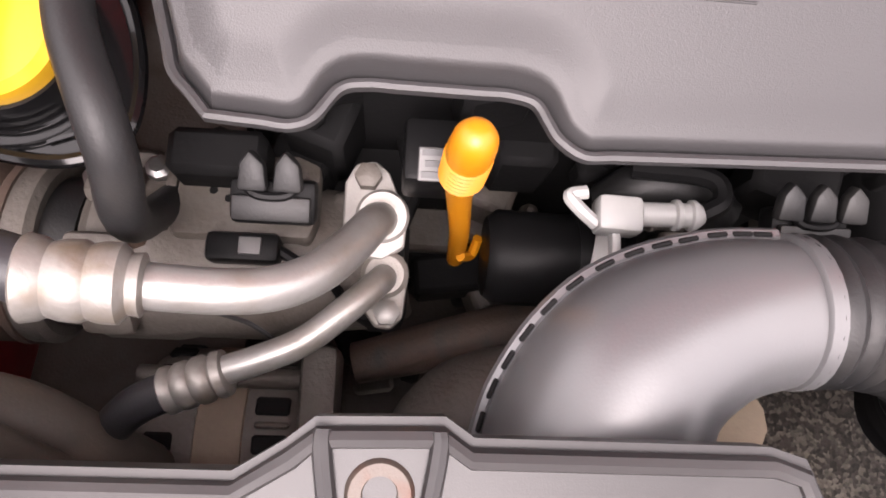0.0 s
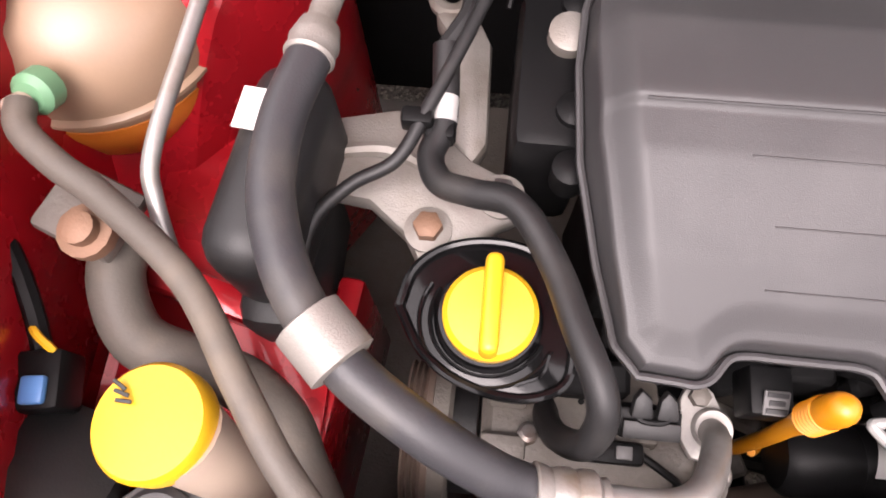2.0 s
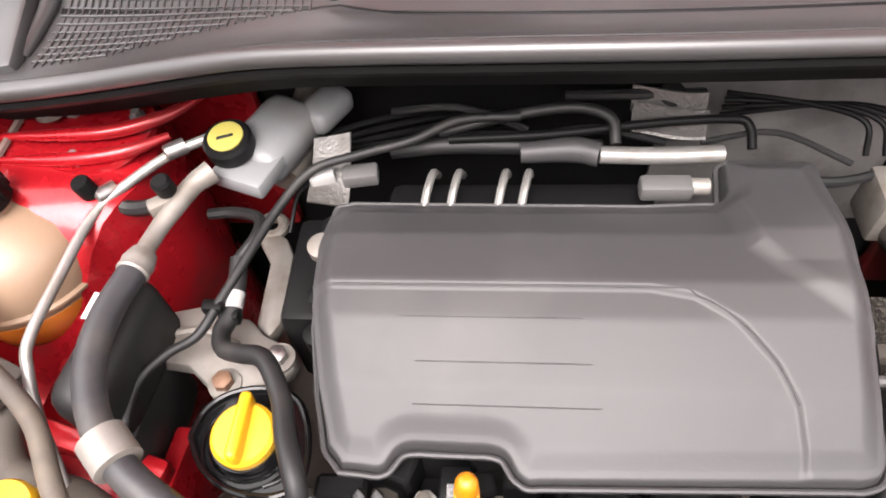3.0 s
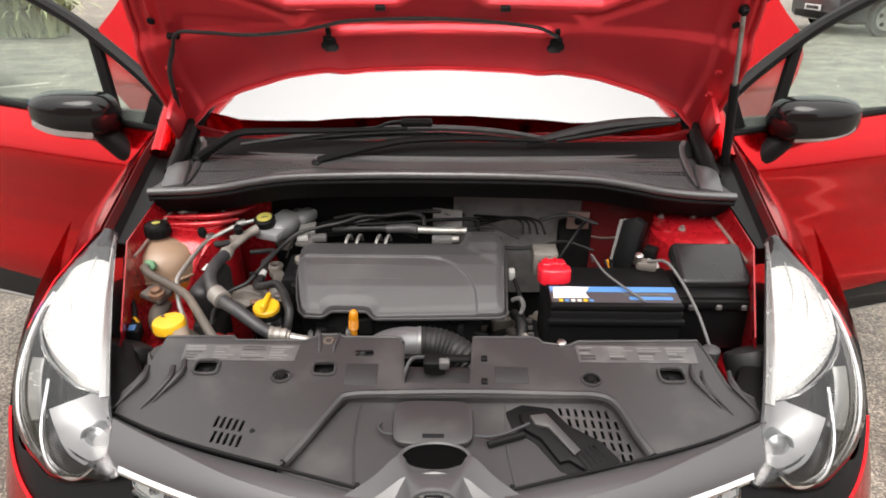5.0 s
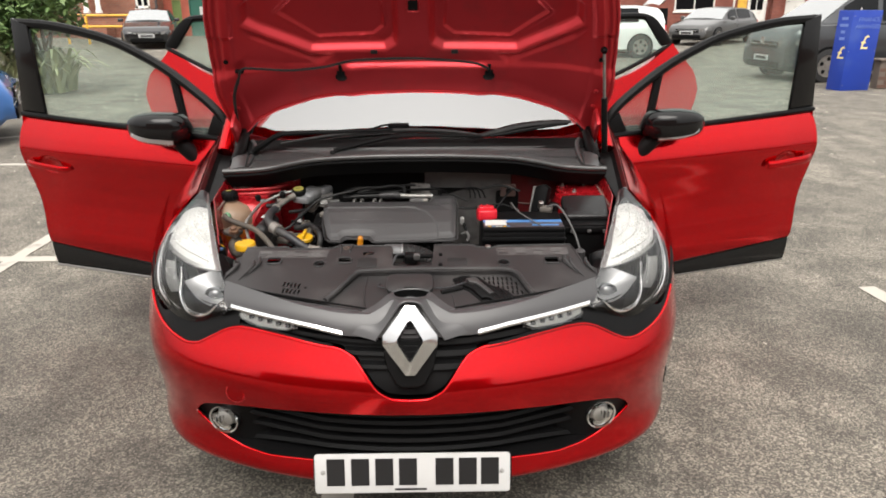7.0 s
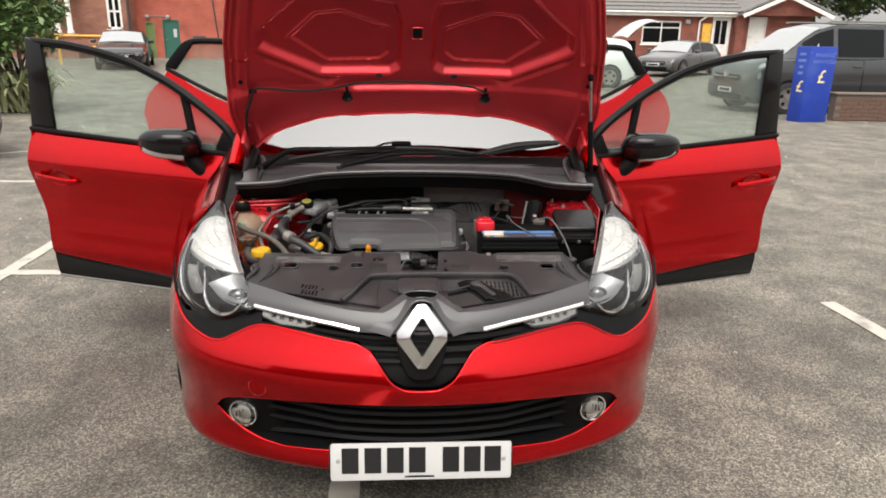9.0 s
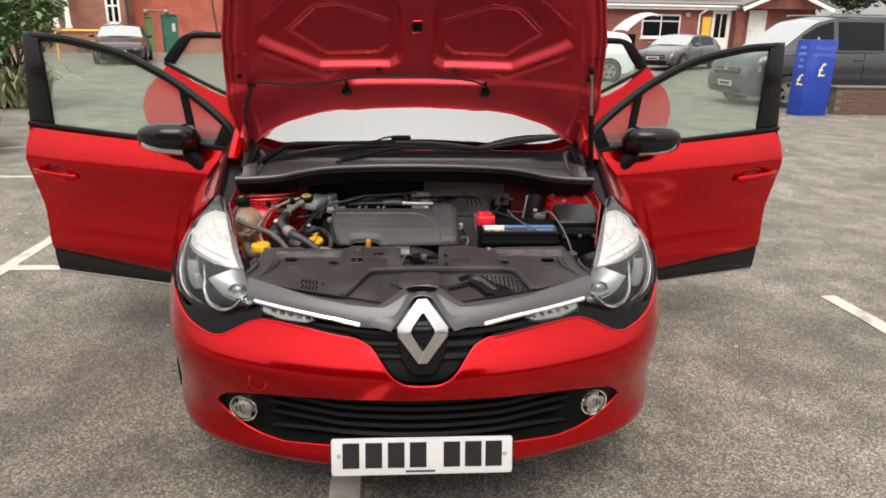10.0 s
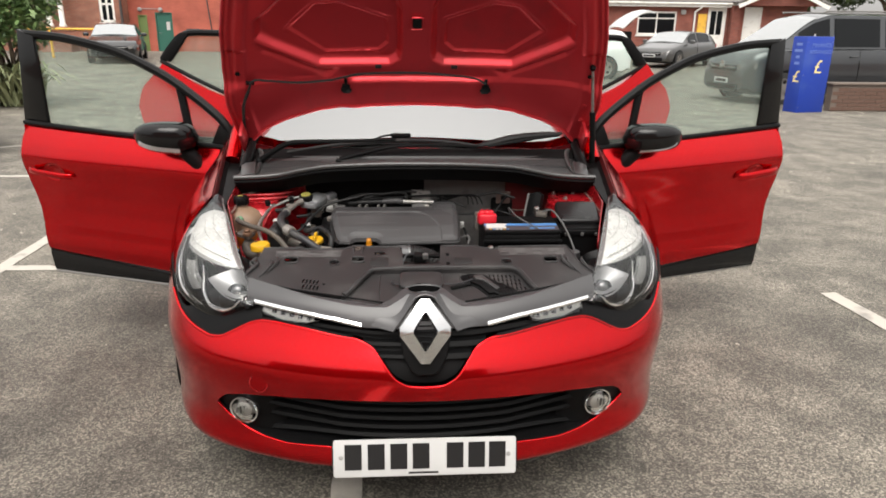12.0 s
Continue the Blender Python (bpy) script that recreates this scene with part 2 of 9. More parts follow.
def smooth_line(pts, n=6):
    """Catmull-Rom through the points."""
    p = [Vector(q) for q in pts]
    if len(p) < 3:
        return p
    q = [p[0] * 2 - p[1], *p, p[-1] * 2 - p[-2]]
    out = []
    for i in range(1, len(q) - 2):
        a, b, c, d = q[i - 1:i + 3]
        for k in range(n):
            t = k / n
            out.append(0.5 * ((2 * b) + (c - a) * t + (2 * a - 5 * b + 4 * c - d) * t * t + (3 * b - a - 3 * c + d) * t ** 3))
    out.append(p[-1])
    return out


def tube(pts, r, seg=12, n=6, bm=None, caps=True):
    """A round bar along a smooth line; r: a number, or one for each given point."""
    bm = bm or bmesh.new()
    line = smooth_line(pts, n) if n > 1 else [Vector(q) for q in pts]
    if isinstance(r, (int, float)):
        rad = [r] * len(line)
    else:
        rad = list(np.interp(np.linspace(0, len(r) - 1, len(line)), range(len(r)), r))
    side = None
    rings = []
    for i, p in enumerate(line):
        d = (line[min(i + 1, len(line) - 1)] - line[max(i - 1, 0)]).normalized()
        if side is None:
            side = d.orthogonal().normalized()
        side = (side - d * side.dot(d)).normalized()
        up = d.cross(side)
        rings.append([bm.verts.new(p + (side * math.cos(a) + up * math.sin(a)) * rad[i])
                      for a in (2 * math.pi * k / seg for k in range(seg))])
    for a, b in zip(rings, rings[1:]):
        for k in range(seg):
            bm.faces.new((a[k], a[(k + 1) % seg], b[(k + 1) % seg], b[k]))
    if caps:
        bm.faces.new(rings[0][::-1])
        bm.faces.new(rings[-1])
    return bm


def lathe(profile, at, axis=(0, 0, 1), seg=32, bm=None):
    """A turned body: (radius, height) pairs along an axis."""
    bm = bm or bmesh.new()
    turn = Vector(axis).normalized().to_track_quat("Z", "Y").to_matrix().to_4x4()
    m = Matrix.Translation(at) @ turn
    rings = []
    for r, h in profile:
        rings.append([bm.verts.new(m @ Vector((r * math.cos(a), r * math.sin(a), h)))
                      for a in (2 * math.pi * k / seg for k in range(seg))])
    for a, b in zip(rings, rings[1:]):
        for k in range(seg):
            bm.faces.new((a[k], a[(k + 1) % seg], b[(k + 1) % seg], b[k]))
    bm.faces.new(rings[0][::-1])
    bm.faces.new(rings[-1])
    return bm


def rbox(size, m=None, bevel=0.004, seg=2, bm=None):
    """A box with rounded edges; m: a pose or a place."""
    b = bmesh.new()
    bmesh.ops.create_cube(b, size=1)
    bmesh.ops.scale(b, vec=size, verts=b.verts)
    if bevel:
        bmesh.ops.bevel(b, geom=b.edges, offset=min(bevel, min(size) * 0.45), segments=seg, affect="EDGES", profile=0.5)
    if m is not None:
        b.transform(m if isinstance(m, Matrix) else Matrix.Translation(m))
    if bm is None:
        return b
    me = bpy.data.meshes.new("tmp")
    b.to_mesh(me)
    b.free()
    bm.from_mesh(me)
    bpy.data.meshes.remove(me)
    return bm


def prism(outline, m, depth, bevel=0.0, seg=2, bm=None):
    """A plate: a 2D outline raised by depth along its own z, put at the pose m."""
    b = bmesh.new()
    f = b.faces.new([b.verts.new((x, y, 0)) for x, y in outline])
    r = bmesh.ops.extrude_face_region(b, geom=[f])
    bmesh.ops.translate(b, verts=[v for v in r["geom"] if isinstance(v, bmesh.types.BMVert)], vec=(0, 0, depth))
    bmesh.ops.recalc_face_normals(b, faces=b.faces)
    if bevel:
        top = [e for e in b.edges if abs(e.calc_face_angle(0)) > 0.6]
        bmesh.ops.bevel(b, geom=top, offset=bevel, segments=seg, affect="EDGES", profile=0.5)
    b.transform(m)
    if bm is None:
        return b
    me = bpy.data.meshes.new("tmp")
    b.to_mesh(me)
    b.free()
    bm.from_mesh(me)
    bpy.data.meshes.remove(me)
    return bm


def sheet(rows, thick=0.0, bm=None, flip=False):
    """A skin through rows of points, with a thickness."""
    bm = bm or bmesh.new()
    g = [[bm.verts.new(p) for p in row] for row in rows]
    faces = []
    for a, b in zip(g, g[1:]):
        for k in range(len(a) - 1):
            q = (a[k], a[k + 1], b[k + 1], b[k])
            faces.append(bm.faces.new(q[::-1] if flip else q))
    bm.normal_update()
    if thick:
        bmesh.ops.solidify(bm, geom=faces, thickness=thick)
    return bm


def curve(pts, n=400, soften=9):
    """A soft function through (a, b) pairs."""
    a = np.array([p[0] for p in pts])
    xs = np.linspace(a.min(), a.max(), n)
    ys = np.interp(xs, a, [p[1] for p in pts])
    if soften > 1:
        pad = np.concatenate([np.repeat(ys[0], soften // 2), ys, np.repeat(ys[-1], soften // 2)])
        ys = np.convolve(pad, np.ones(soften) / soften, "valid")
    return lambda v: float(np.interp(v, xs, ys))


def frame_at(o, ux, uy):
    """A pose from an origin and two directions."""
    ux = Vector(ux).normalized()
    uz = ux.cross(Vector(uy)).normalized()
    uy = uz.cross(ux)
    m = Matrix((ux, uy, uz)).transposed().to_4x4()
    m.translation = o
    return m


def writing(text, size, m, mat, parent, name="lettering", depth=0.0008, align="CENTER"):
    """Letters in the built-in font, as a mesh, flat on the pose m."""
    c = bpy.data.curves.new(name, "FONT")
    c.body, c.size, c.extrude, c.align_x, c.align_y = text, size, depth, align, "CENTER"
    ob = bpy.data.objects.new(name, c)
    me = bpy.data.meshes.new_from_object(ob)
    bpy.data.objects.remove(ob)
    bm = bmesh.new()
    bm.from_mesh(me)
    bpy.data.meshes.remove(me)
    bm.transform(m)
    return part(name, bm, mat, parent)


# ---- ground: an asphalt yard ----


def asphalt():
    m = bpy.data.materials.new("worn_asphalt")
    m.use_nodes = True
    n, l = m.node_tree.nodes, m.node_tree.links
    b = n["Principled BSDF"]
    co = n.new("ShaderNodeTexCoord")
    chips, stains, grit, blotches = n.new("ShaderNodeTexVoronoi"), n.new("ShaderNodeTexNoise"), n.new("ShaderNodeTexNoise"), n.new("ShaderNodeTexNoise")
    chips.inputs["Scale"].default_value = 175
    stains.inputs["Scale"].default_value, stains.inputs["Detail"].default_value = 0.9, 6
    blotches.inputs["Scale"].default_value, blotches.inputs["Detail"].default_value, blotches.inputs["Roughness"].default_value = 2.6, 8, 0.7
    grit.inputs["Scale"].default_value, grit.inputs["Detail"].default_value = 260, 4
    for t in (chips, stains, grit, blotches):
        l.new(co.outputs["Object"], t.inputs["Vector"])
    stone = n.new("ShaderNodeValToRGB")
    e = stone.color_ramp.elements
    e[0].position, e[0].color = 0.0, (0.070, 0.063, 0.053, 1)
    e[1].position, e[1].color = 1.0, (0.41, 0.37, 0.30, 1)
    mid = stone.color_ramp.elements.new(0.55)
    mid.color = (0.160, 0.144, 0.118, 1)
    sep = n.new("ShaderNodeSeparateColor")
    l.new(chips.outputs["Color"], sep.inputs[0])
    l.new(sep.outputs[0], stone.inputs["Fac"])
    worn = n.new("ShaderNodeMapRange")
    worn.inputs["From Min"].default_value, worn.inputs["From Max"].default_value = 0.42, 0.6
    worn.inputs["To Min"].default_value, worn.inputs["To Max"].default_value = 0.62, 1.08
    l.new(blotches.outputs["Fac"], worn.inputs["Value"])
    tone = n.new("ShaderNodeMapRange")
    tone.inputs["From Min"].default_value, tone.inputs["From Max"].default_value = 0.3, 0.7
    tone.inputs["To Min"].default_value, tone.inputs["To Max"].default_value = 0.72, 1.10
    l.new(stains.outputs["Fac"], tone.inputs["Value"])
    both = n.new("ShaderNodeMath")
    both.operation = "MULTIPLY"
    l.new(worn.outputs[0], both.inputs[0])
    l.new(tone.outputs[0], both.inputs[1])
    last = both
    # darker patches; the first puts the shade beside the car into the colour
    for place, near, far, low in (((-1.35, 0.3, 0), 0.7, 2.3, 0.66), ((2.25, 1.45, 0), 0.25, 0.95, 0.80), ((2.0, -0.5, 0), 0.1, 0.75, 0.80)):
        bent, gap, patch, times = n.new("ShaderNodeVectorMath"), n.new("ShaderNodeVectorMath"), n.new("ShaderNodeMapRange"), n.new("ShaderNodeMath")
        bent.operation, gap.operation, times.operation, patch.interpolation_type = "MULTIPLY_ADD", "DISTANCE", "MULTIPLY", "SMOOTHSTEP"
        l.new(blotches.outputs["Color"], bent.inputs[0])
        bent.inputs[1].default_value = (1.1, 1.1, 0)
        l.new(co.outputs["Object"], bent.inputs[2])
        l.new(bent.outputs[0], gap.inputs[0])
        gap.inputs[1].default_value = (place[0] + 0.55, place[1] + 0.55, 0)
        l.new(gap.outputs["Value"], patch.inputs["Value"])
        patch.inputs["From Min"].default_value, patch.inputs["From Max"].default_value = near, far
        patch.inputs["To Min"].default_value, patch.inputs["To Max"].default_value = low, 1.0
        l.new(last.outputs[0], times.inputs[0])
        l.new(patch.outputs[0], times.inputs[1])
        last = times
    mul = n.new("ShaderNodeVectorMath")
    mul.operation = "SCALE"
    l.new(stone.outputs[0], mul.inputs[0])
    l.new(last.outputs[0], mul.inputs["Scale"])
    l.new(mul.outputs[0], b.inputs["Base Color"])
    b.inputs["Roughness"].default_value = 0.78
    bp = n.new("ShaderNodeBump")
    bp.inputs["Strength"].default_value, bp.inputs["Distance"].default_value = 0.55, 0.004
    mixh = n.new("ShaderNodeMath")
    l.new(chips.outputs["Distance"], mixh.inputs[0])
    l.new(grit.outputs["Fac"], mixh.inputs[1])
    l.new(mixh.outputs[0], bp.inputs["Height"])
    l.new(bp.outputs[0], b.inputs["Normal"])
    return m


ASPHALT = asphalt()
LINE_PAINT = material("worn_road_paint", (0.43, 0.40, 0.35), 0.7, 0, 0.2, 6, 120, 0.4, dirt=(0.17, 0.16, 0.145), dirt_amount=0.35)


def ground_z(x, y):
    near = 0.004 * noise.noise(Vector((x * 0.6, y * 0.6, 0)))
    rise = 0.35 * min(1.0, max(0.0, (y - 14) / 21)) ** 1.2
    return near + rise


ys = sorted({*np.round(np.arange(-8, 30, 0.4), 3), *np.round(np.arange(30, 160, 10.0), 3), -150.0, -60.0, -25.0})
xs = sorted({*np.round(np.arange(-14, 14.1, 0.5), 3), *[s * v for s in (-1, 1) for v in (18.0, 25.0, 40.0, 80.0, 150.0)]})
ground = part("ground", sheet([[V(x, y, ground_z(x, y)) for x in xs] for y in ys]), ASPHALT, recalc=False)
tagged(ground, "worn grey asphalt car yard with pale chippings", "ground", kind="structure")


def painted_line(a, b, width=0.1):
    """A line of worn paint laid on the asphalt."""
    a, b = Vector((*a, 0)), Vector((*b, 0))
    d = (b - a).normalized()
    s = Vector((-d.y, d.x, 0)) * width / 2
    rng = random.Random(int(a.x * 100) + 7)
    n = max(2, int((b - a).length / 0.08))
    rows = []
    for i in range(n + 1):
        p = a.lerp(b, i / n)
        w = [1 + rng.uniform(-0.08, 0.08) for _ in range(2)]
        rows.append([Vector((q.x, q.y, ground_z(q.x, q.y) + 0.005)) for q in (p - s * w[0], p, p + s * w[1])])
    ob = part("parking_line", sheet(rows), LINE_PAINT)
    if ob.data.polygons[0].normal.z < 0:
        ob.data.flip_normals()
    tagged(ob, "worn white painted parking bay line on asphalt", "road marking", "parking bay lines", "structure")


painted_line((-0.25, -1.4), (-0.25, 4.6))
painted_line((-2.53, 1.7), (-2.60, 6.6), 0.09)
painted_line((-5.4, 2.44), (-2.1, 2.41), 0.09)
painted_line((-8.0, 5.24), (-3.2, 5.2), 0.09)
painted_line((2.44, 1.84), (2.75, -2.5), 0.1)
painted_line((-5.6, 6.35), (-4.6, 7.2), 0.09)

# loose pale chippings and scraps on the asphalt
rng = random.Random(21)
bm = bmesh.new()
for _ in range(420):
    x, y = rng.uniform(-7, 9), rng.uniform(-1.6, 12)
    if abs(x) < 1.0 and y > -0.2 and y < 4.2:
        continue
    r = rng.uniform(0.004, 0.011) * (1 + 0.12 * max(0, y))
    q = bmesh.ops.create_icosphere(bm, subdivisions=1, radius=r, matrix=Matrix.Translation((x, y, ground_z(x, y) + r * 0.25)) @ Matrix.Rotation(rng.uniform(0, 3), 4, "Z") @ Matrix.Diagonal((1, rng.uniform(0.5, 1), 0.5, 1)))
stones = part("loose_stones", bm, material("pale_chippings", (0.42, 0.39, 0.33), 0.8, 0, 0.3, 30, 200, 0.2))
tagged(stones, "loose pale chippings scattered on asphalt", "gravel", kind="stuff")


# ---- the red hatchback: outer skin ----
car = thing("hatchback_car", (0, 1.9, 0), "red five-door hatchback with raised bonnet and all doors open", "car")
setting["frame"] = LEAN
PROFILE = curve([(0.10, 0.24), (0.16, 0.17), (0.22, 0.105), (0.27, 0.055), (0.30, 0.020), (0.322, -0.008), (0.338, -0.024), (0.352, -0.031), (0.375, -0.026), (0.41, -0.014), (0.44, -0.012), (0.50, -0.020),
                 (0.56, -0.034), (0.60, -0.0405), (0.635, -0.0435), (0.655, -0.0415), (0.675, -0.033), (0.70, -0.0165), (0.74, 0.013), (0.78, 0.038), (0.83, 0.075), (0.88, 0.14), (0.95, 0.24)], 600, 21)
HALF = 0.864


def nose(x, z, lift=0.0):
    """The front skin: how far back it lies at a half width and a height."""
    return Vector((x, 0.38 * x * x + 0.40 * (min(abs(x), HALF) / HALF) ** 13 + PROFILE(z) - lift, z))


RED_TOP = curve([(0, 0.637), (0.05, 0.64), (0.086, 0.66), (0.113, 0.694), (0.144, 0.733), (0.183, 0.749), (0.235, 0.753), (0.327, 0.764),
                 (0.41, 0.771), (0.458, 0.77), (0.49, 0.76), (0.527, 0.74), (0.573, 0.715), (0.61, 0.709), (0.66, 0.717), (0.70, 0.728),
                 (0.73, 0.742), (0.76, 0.768), (0.79, 0.805), (0.82, 0.845), (0.87, 0.90)], 600, 13)
MOUTH_TOP = curve([(0, 0.592), (0.154, 0.59), (0.297, 0.583), (0.43, 0.569), (0.515, 0.554), (0.573, 0.535), (0.60, 0.512), (0.614, 0.485)])
MOUTH_LOW = curve([(0, 0.403), (0.27, 0.402), (0.406, 0.395), (0.475, 0.403), (0.526, 0.418), (0.578, 0.448), (0.60, 0.468), (0.614, 0.485)])
CHIN = curve([(0, 0.35), (0.3, 0.338), (0.45, 0.318), (0.56, 0.30), (0.66, 0.285), (0.87, 0.24)])


def band(x0, x1, low, high, n=60, m=10, lift=0.0, bulge=0.0):
    rows = []
    for i in range(n + 1):
        x = x0 + (x1 - x0) * i / n
        a, b = low(abs(x)), high(abs(x))
        row = []
        for k in range(m + 1):
            t = k / m
            row.append(nose(x, a + (b - a) * t, lift + bulge * math.sin(math.pi * t)))
        rows.append(row)
    return rows


bumper = bmesh.new()
sheet(band(-0.614, 0.614, MOUTH_TOP, RED_TOP, 120, 28, bulge=0.001), 0.0, bumper)
sheet(band(-0.614, 0.614, CHIN, MOUTH_LOW, 120, 14, bulge=0.001), 0.0, bumper)
for s in (-1, 1):
    rows = []
    for i in range(41):
        x = 0.614 + (0.862 - 0.614) * (1 - (1 - i / 40) ** 1.8)
        a, b = CHIN(x), RED_TOP(x)
        rows.append([nose(s * x, a + (b - a) * k / 42) for k in range(43)])
    sheet(rows, 0.0, bumper)
bmesh.ops.remove_doubles(bumper, verts=bumper.verts, dist=0.0006)
bumper_skin = part("front_bumper", bumper, RED, car, "glossy red front bumper", 50)
edge = bmesh.new()
for fn, d in ((RED_TOP, -0.003), (MOUTH_TOP, 0.002), (MOUTH_LOW, -0.002)):
    lim = 0.76 if fn is RED_TOP else 0.613
    tube([nose(x, fn(abs(x)) + d, -0.0050) for x in np.linspace(-lim, lim, 120)], 0.0052, 10, 1, edge)
part("edge_roll", edge, RED, bumper_skin)
bm = bmesh.new()
sheet(band(-0.80, 0.80, lambda x: CHIN(x) - 0.07, lambda x: CHIN(x) - 0.002, 60, 4, -0.012), 0.004, bm)
part("lower_spoiler", bm, BLACK, bumper_skin, "black plastic chin spoiler")
part("tow_eye_cover", lathe([(0.0258, -0.002), (0.0258, 0.002), (0.024, 0.0035)], nose(-0.466, 0.608, 0.001), (-0.3, -1, 0.12), 36), RED, bumper_skin)
part("tow_cover_groove", lathe([(0.0272, -0.001), (0.0272, 0.0012), (0.026, 0.0014)], nose(-0.466, 0.608, 0.001), (-0.3, -1, 0.12), 36), RED_DULL, bumper_skin)

# lower mouth: dark recess with wavy slats, fog lamps
mouth = part("lower_grille", sheet(band(-0.614, 0.614, lambda x: MOUTH_LOW(x) - 0.006, lambda x: MOUTH_TOP(x) + 0.006, 80, 10, -0.075), 0.004), GLOSS_BLACK, car, "black lower grille with wavy slats")
bm = bmesh.new()
for fn in (MOUTH_TOP, MOUTH_LOW):
    sheet([[nose(x, fn(abs(x)), -0.004 - 0.075 * t) for t in (0, 0.5, 1)] for x in np.linspace(-0.614, 0.614, 80)], 0.003, bm)
part("grille_surround", bm, BLACK, mouth)
for i, z in enumerate((0.563, 0.532, 0.498, 0.464, 0.432)):
    rows = []
    for x in np.linspace(-0.47, 0.47, 70):
        f = max(0.0, abs(x) - 0.24) / 0.23
        zz = z + (0.012 if i < 4 else -0.004) * f - 0.018 * f * f * (i * 0.35)
        out = 0.030 + 0.02 * f
        rows.append([nose(x, zz + dz, -out - dy) for dz, dy in ((-0.007, 0.03), (-0.0065, 0.0), (0.0, -0.005), (0.0065, 0.0), (0.007, 0.03))])
    part("grille_slat", sheet(rows, 0.002), BLACK, mouth)
for s in (-1, 1):
    c = nose(s * 0.524, 0.482, -0.018)
    ax = Vector((s * 0.25, -1, 0.05)).normalized()
    bm = sheet([[nose(s * x, MOUTH_LOW(x) + (MOUTH_TOP(x) - MOUTH_LOW(x)) * t, -0.018 - 0.05 * max(0, (0.50 - x) / 0.09)) for t in np.linspace(0.02, 0.98, 8)] for x in np.linspace(0.41, 0.608, 16)], 0.004)
    part("fog_lamp_pod", bm, BLACK, mouth)
    fog = part("fog_lamp", lathe([(0.043, -0.02), (0.044, 0.0), (0.0455, 0.012), (0.0435, 0.017), (0.039, 0.015), (0.0375, 0.006)], c, ax, 40), CHROME, car, "round fog lamp with chrome ring")
    part("reflector", lathe([(0.0375, 0.002), (0.034, 0.007), (0.026, 0.011), (0.014, 0.0135), (0.003, 0.014)], c, ax, 40), LAMP_WHITE, fog)
    for k in range(5):
        part("reflector_facet", rbox((0.006, 0.004, 0.030 - 0.004 * abs(k - 2)), Matrix.Translation(c + ax * 0.012 + V(0.011 * (k - 2), 0, -0.002)), 0.002, 1), LAMP_GREY, fog)
    part("lens", lathe([(0.0385, 0.0115), (0.033, 0.0165), (0.02, 0.0195), (0.004, 0.0205)], c, ax, 40), LENS, fog)

# number plate with plain bars
plate_m = frame_at(V(0, -0.042, 0.405), (1, 0, 0), (0, 0.27, 0.96))


def rrect(w, h, r, n=5):
    pts = []
    for cx, cy, a0 in ((w / 2 - r, h / 2 - r, 0), (-w / 2 + r, h / 2 - r, 90), (-w / 2 + r, -h / 2 + r, 180), (w / 2 - r, -h / 2 + r, 270)):
        for k in range(n + 1):
            a = radians(a0 + 90 * k / n)
            pts.append((cx + r * math.cos(a), cy + r * math.sin(a)))
    return pts


plate = part("number_plate", prism(rrect(0.52, 0.111, 0.008), plate_m, 0.004, 0.001), PLATE_WHITE, car, "white number plate with dark bars")
for x in (-0.204, -0.139, -0.075, -0.012, 0.085, 0.147, 0.206):
    part("plate_bar", rbox((0.048, 0.076, 0.0012), plate_m @ Matrix.Translation((x, 0.004, 0.0046)), 0.0003, 1), INK, plate)
part("plate_small_bar", rbox((0.085, 0.0055, 0.0008), plate_m @ Matrix.Translation((-0.005, -0.0455, 0.0044)), 0), INK, plate)
for x in (-0.238, 0.238):
    part("plate_screw_cap", lathe([(0.0065, 0), (0.0065, 0.0015), (0.004, 0.0026)], plate_m @ Vector((x, 0.004, 0.004)), plate_m.to_3x3() @ Vector((0, 0, 1)), 18), WHITE_PLASTIC, plate)
part("plate_holder", rbox((0.53, 0.09, 0.02), plate_m @ Matrix.Translation((0, 0.0, -0.013)), 0.004), BLACK, plate)

# upper black front panel between bumper and bonnet edge
PANEL_TOP = curve([(0, 0.855), (0.045, 0.85), (0.075, 0.835), (0.105, 0.822), (0.15, 0.822), (0.2, 0.824), (0.296, 0.833), (0.395, 0.846), (0.514, 0.858), (0.56, 0.862)])
STRIP_LOW = curve([(0, 0.775), (0.17, 0.778), (0.25, 0.789), (0.33, 0.796), (0.46, 0.806), (0.49, 0.808)])
front_panel = part("front_panel", sheet(band(-0.50, 0.50, STRIP_LOW, PANEL_TOP, 100, 8, bulge=0.004), 0.004), PANEL, car, "satin black front panel above the grille")
bm = sheet(band(-0.545, 0.545, lambda x: RED_TOP(x) - 0.01, lambda x: STRIP_LOW(min(x, 0.49)) + 0.004, 100, 8, -0.045), 0.004)
upper = part("upper_grille", bm, INTERIOR, car, "black upper grille beside the badge")
for z in (0.705, 0.732, 0.757):
    for s in (-1, 1):
        x0, x1 = 0.05, max(x for x in np.linspace(0.06, 0.31, 60) if RED_TOP(x) < z + 0.012)
        rows = [[nose(s * x, z + dz + 0.06 * max(0, x - 0.14), -0.022 - dy) for dz, dy in ((-0.005, 0.02), (-0.004, 0), (0.004, 0), (0.005, 0.02))] for x in np.linspace(x0, x1, 24)]
        part("grille_slat", sheet(rows, 0.002), BLACK, upper)
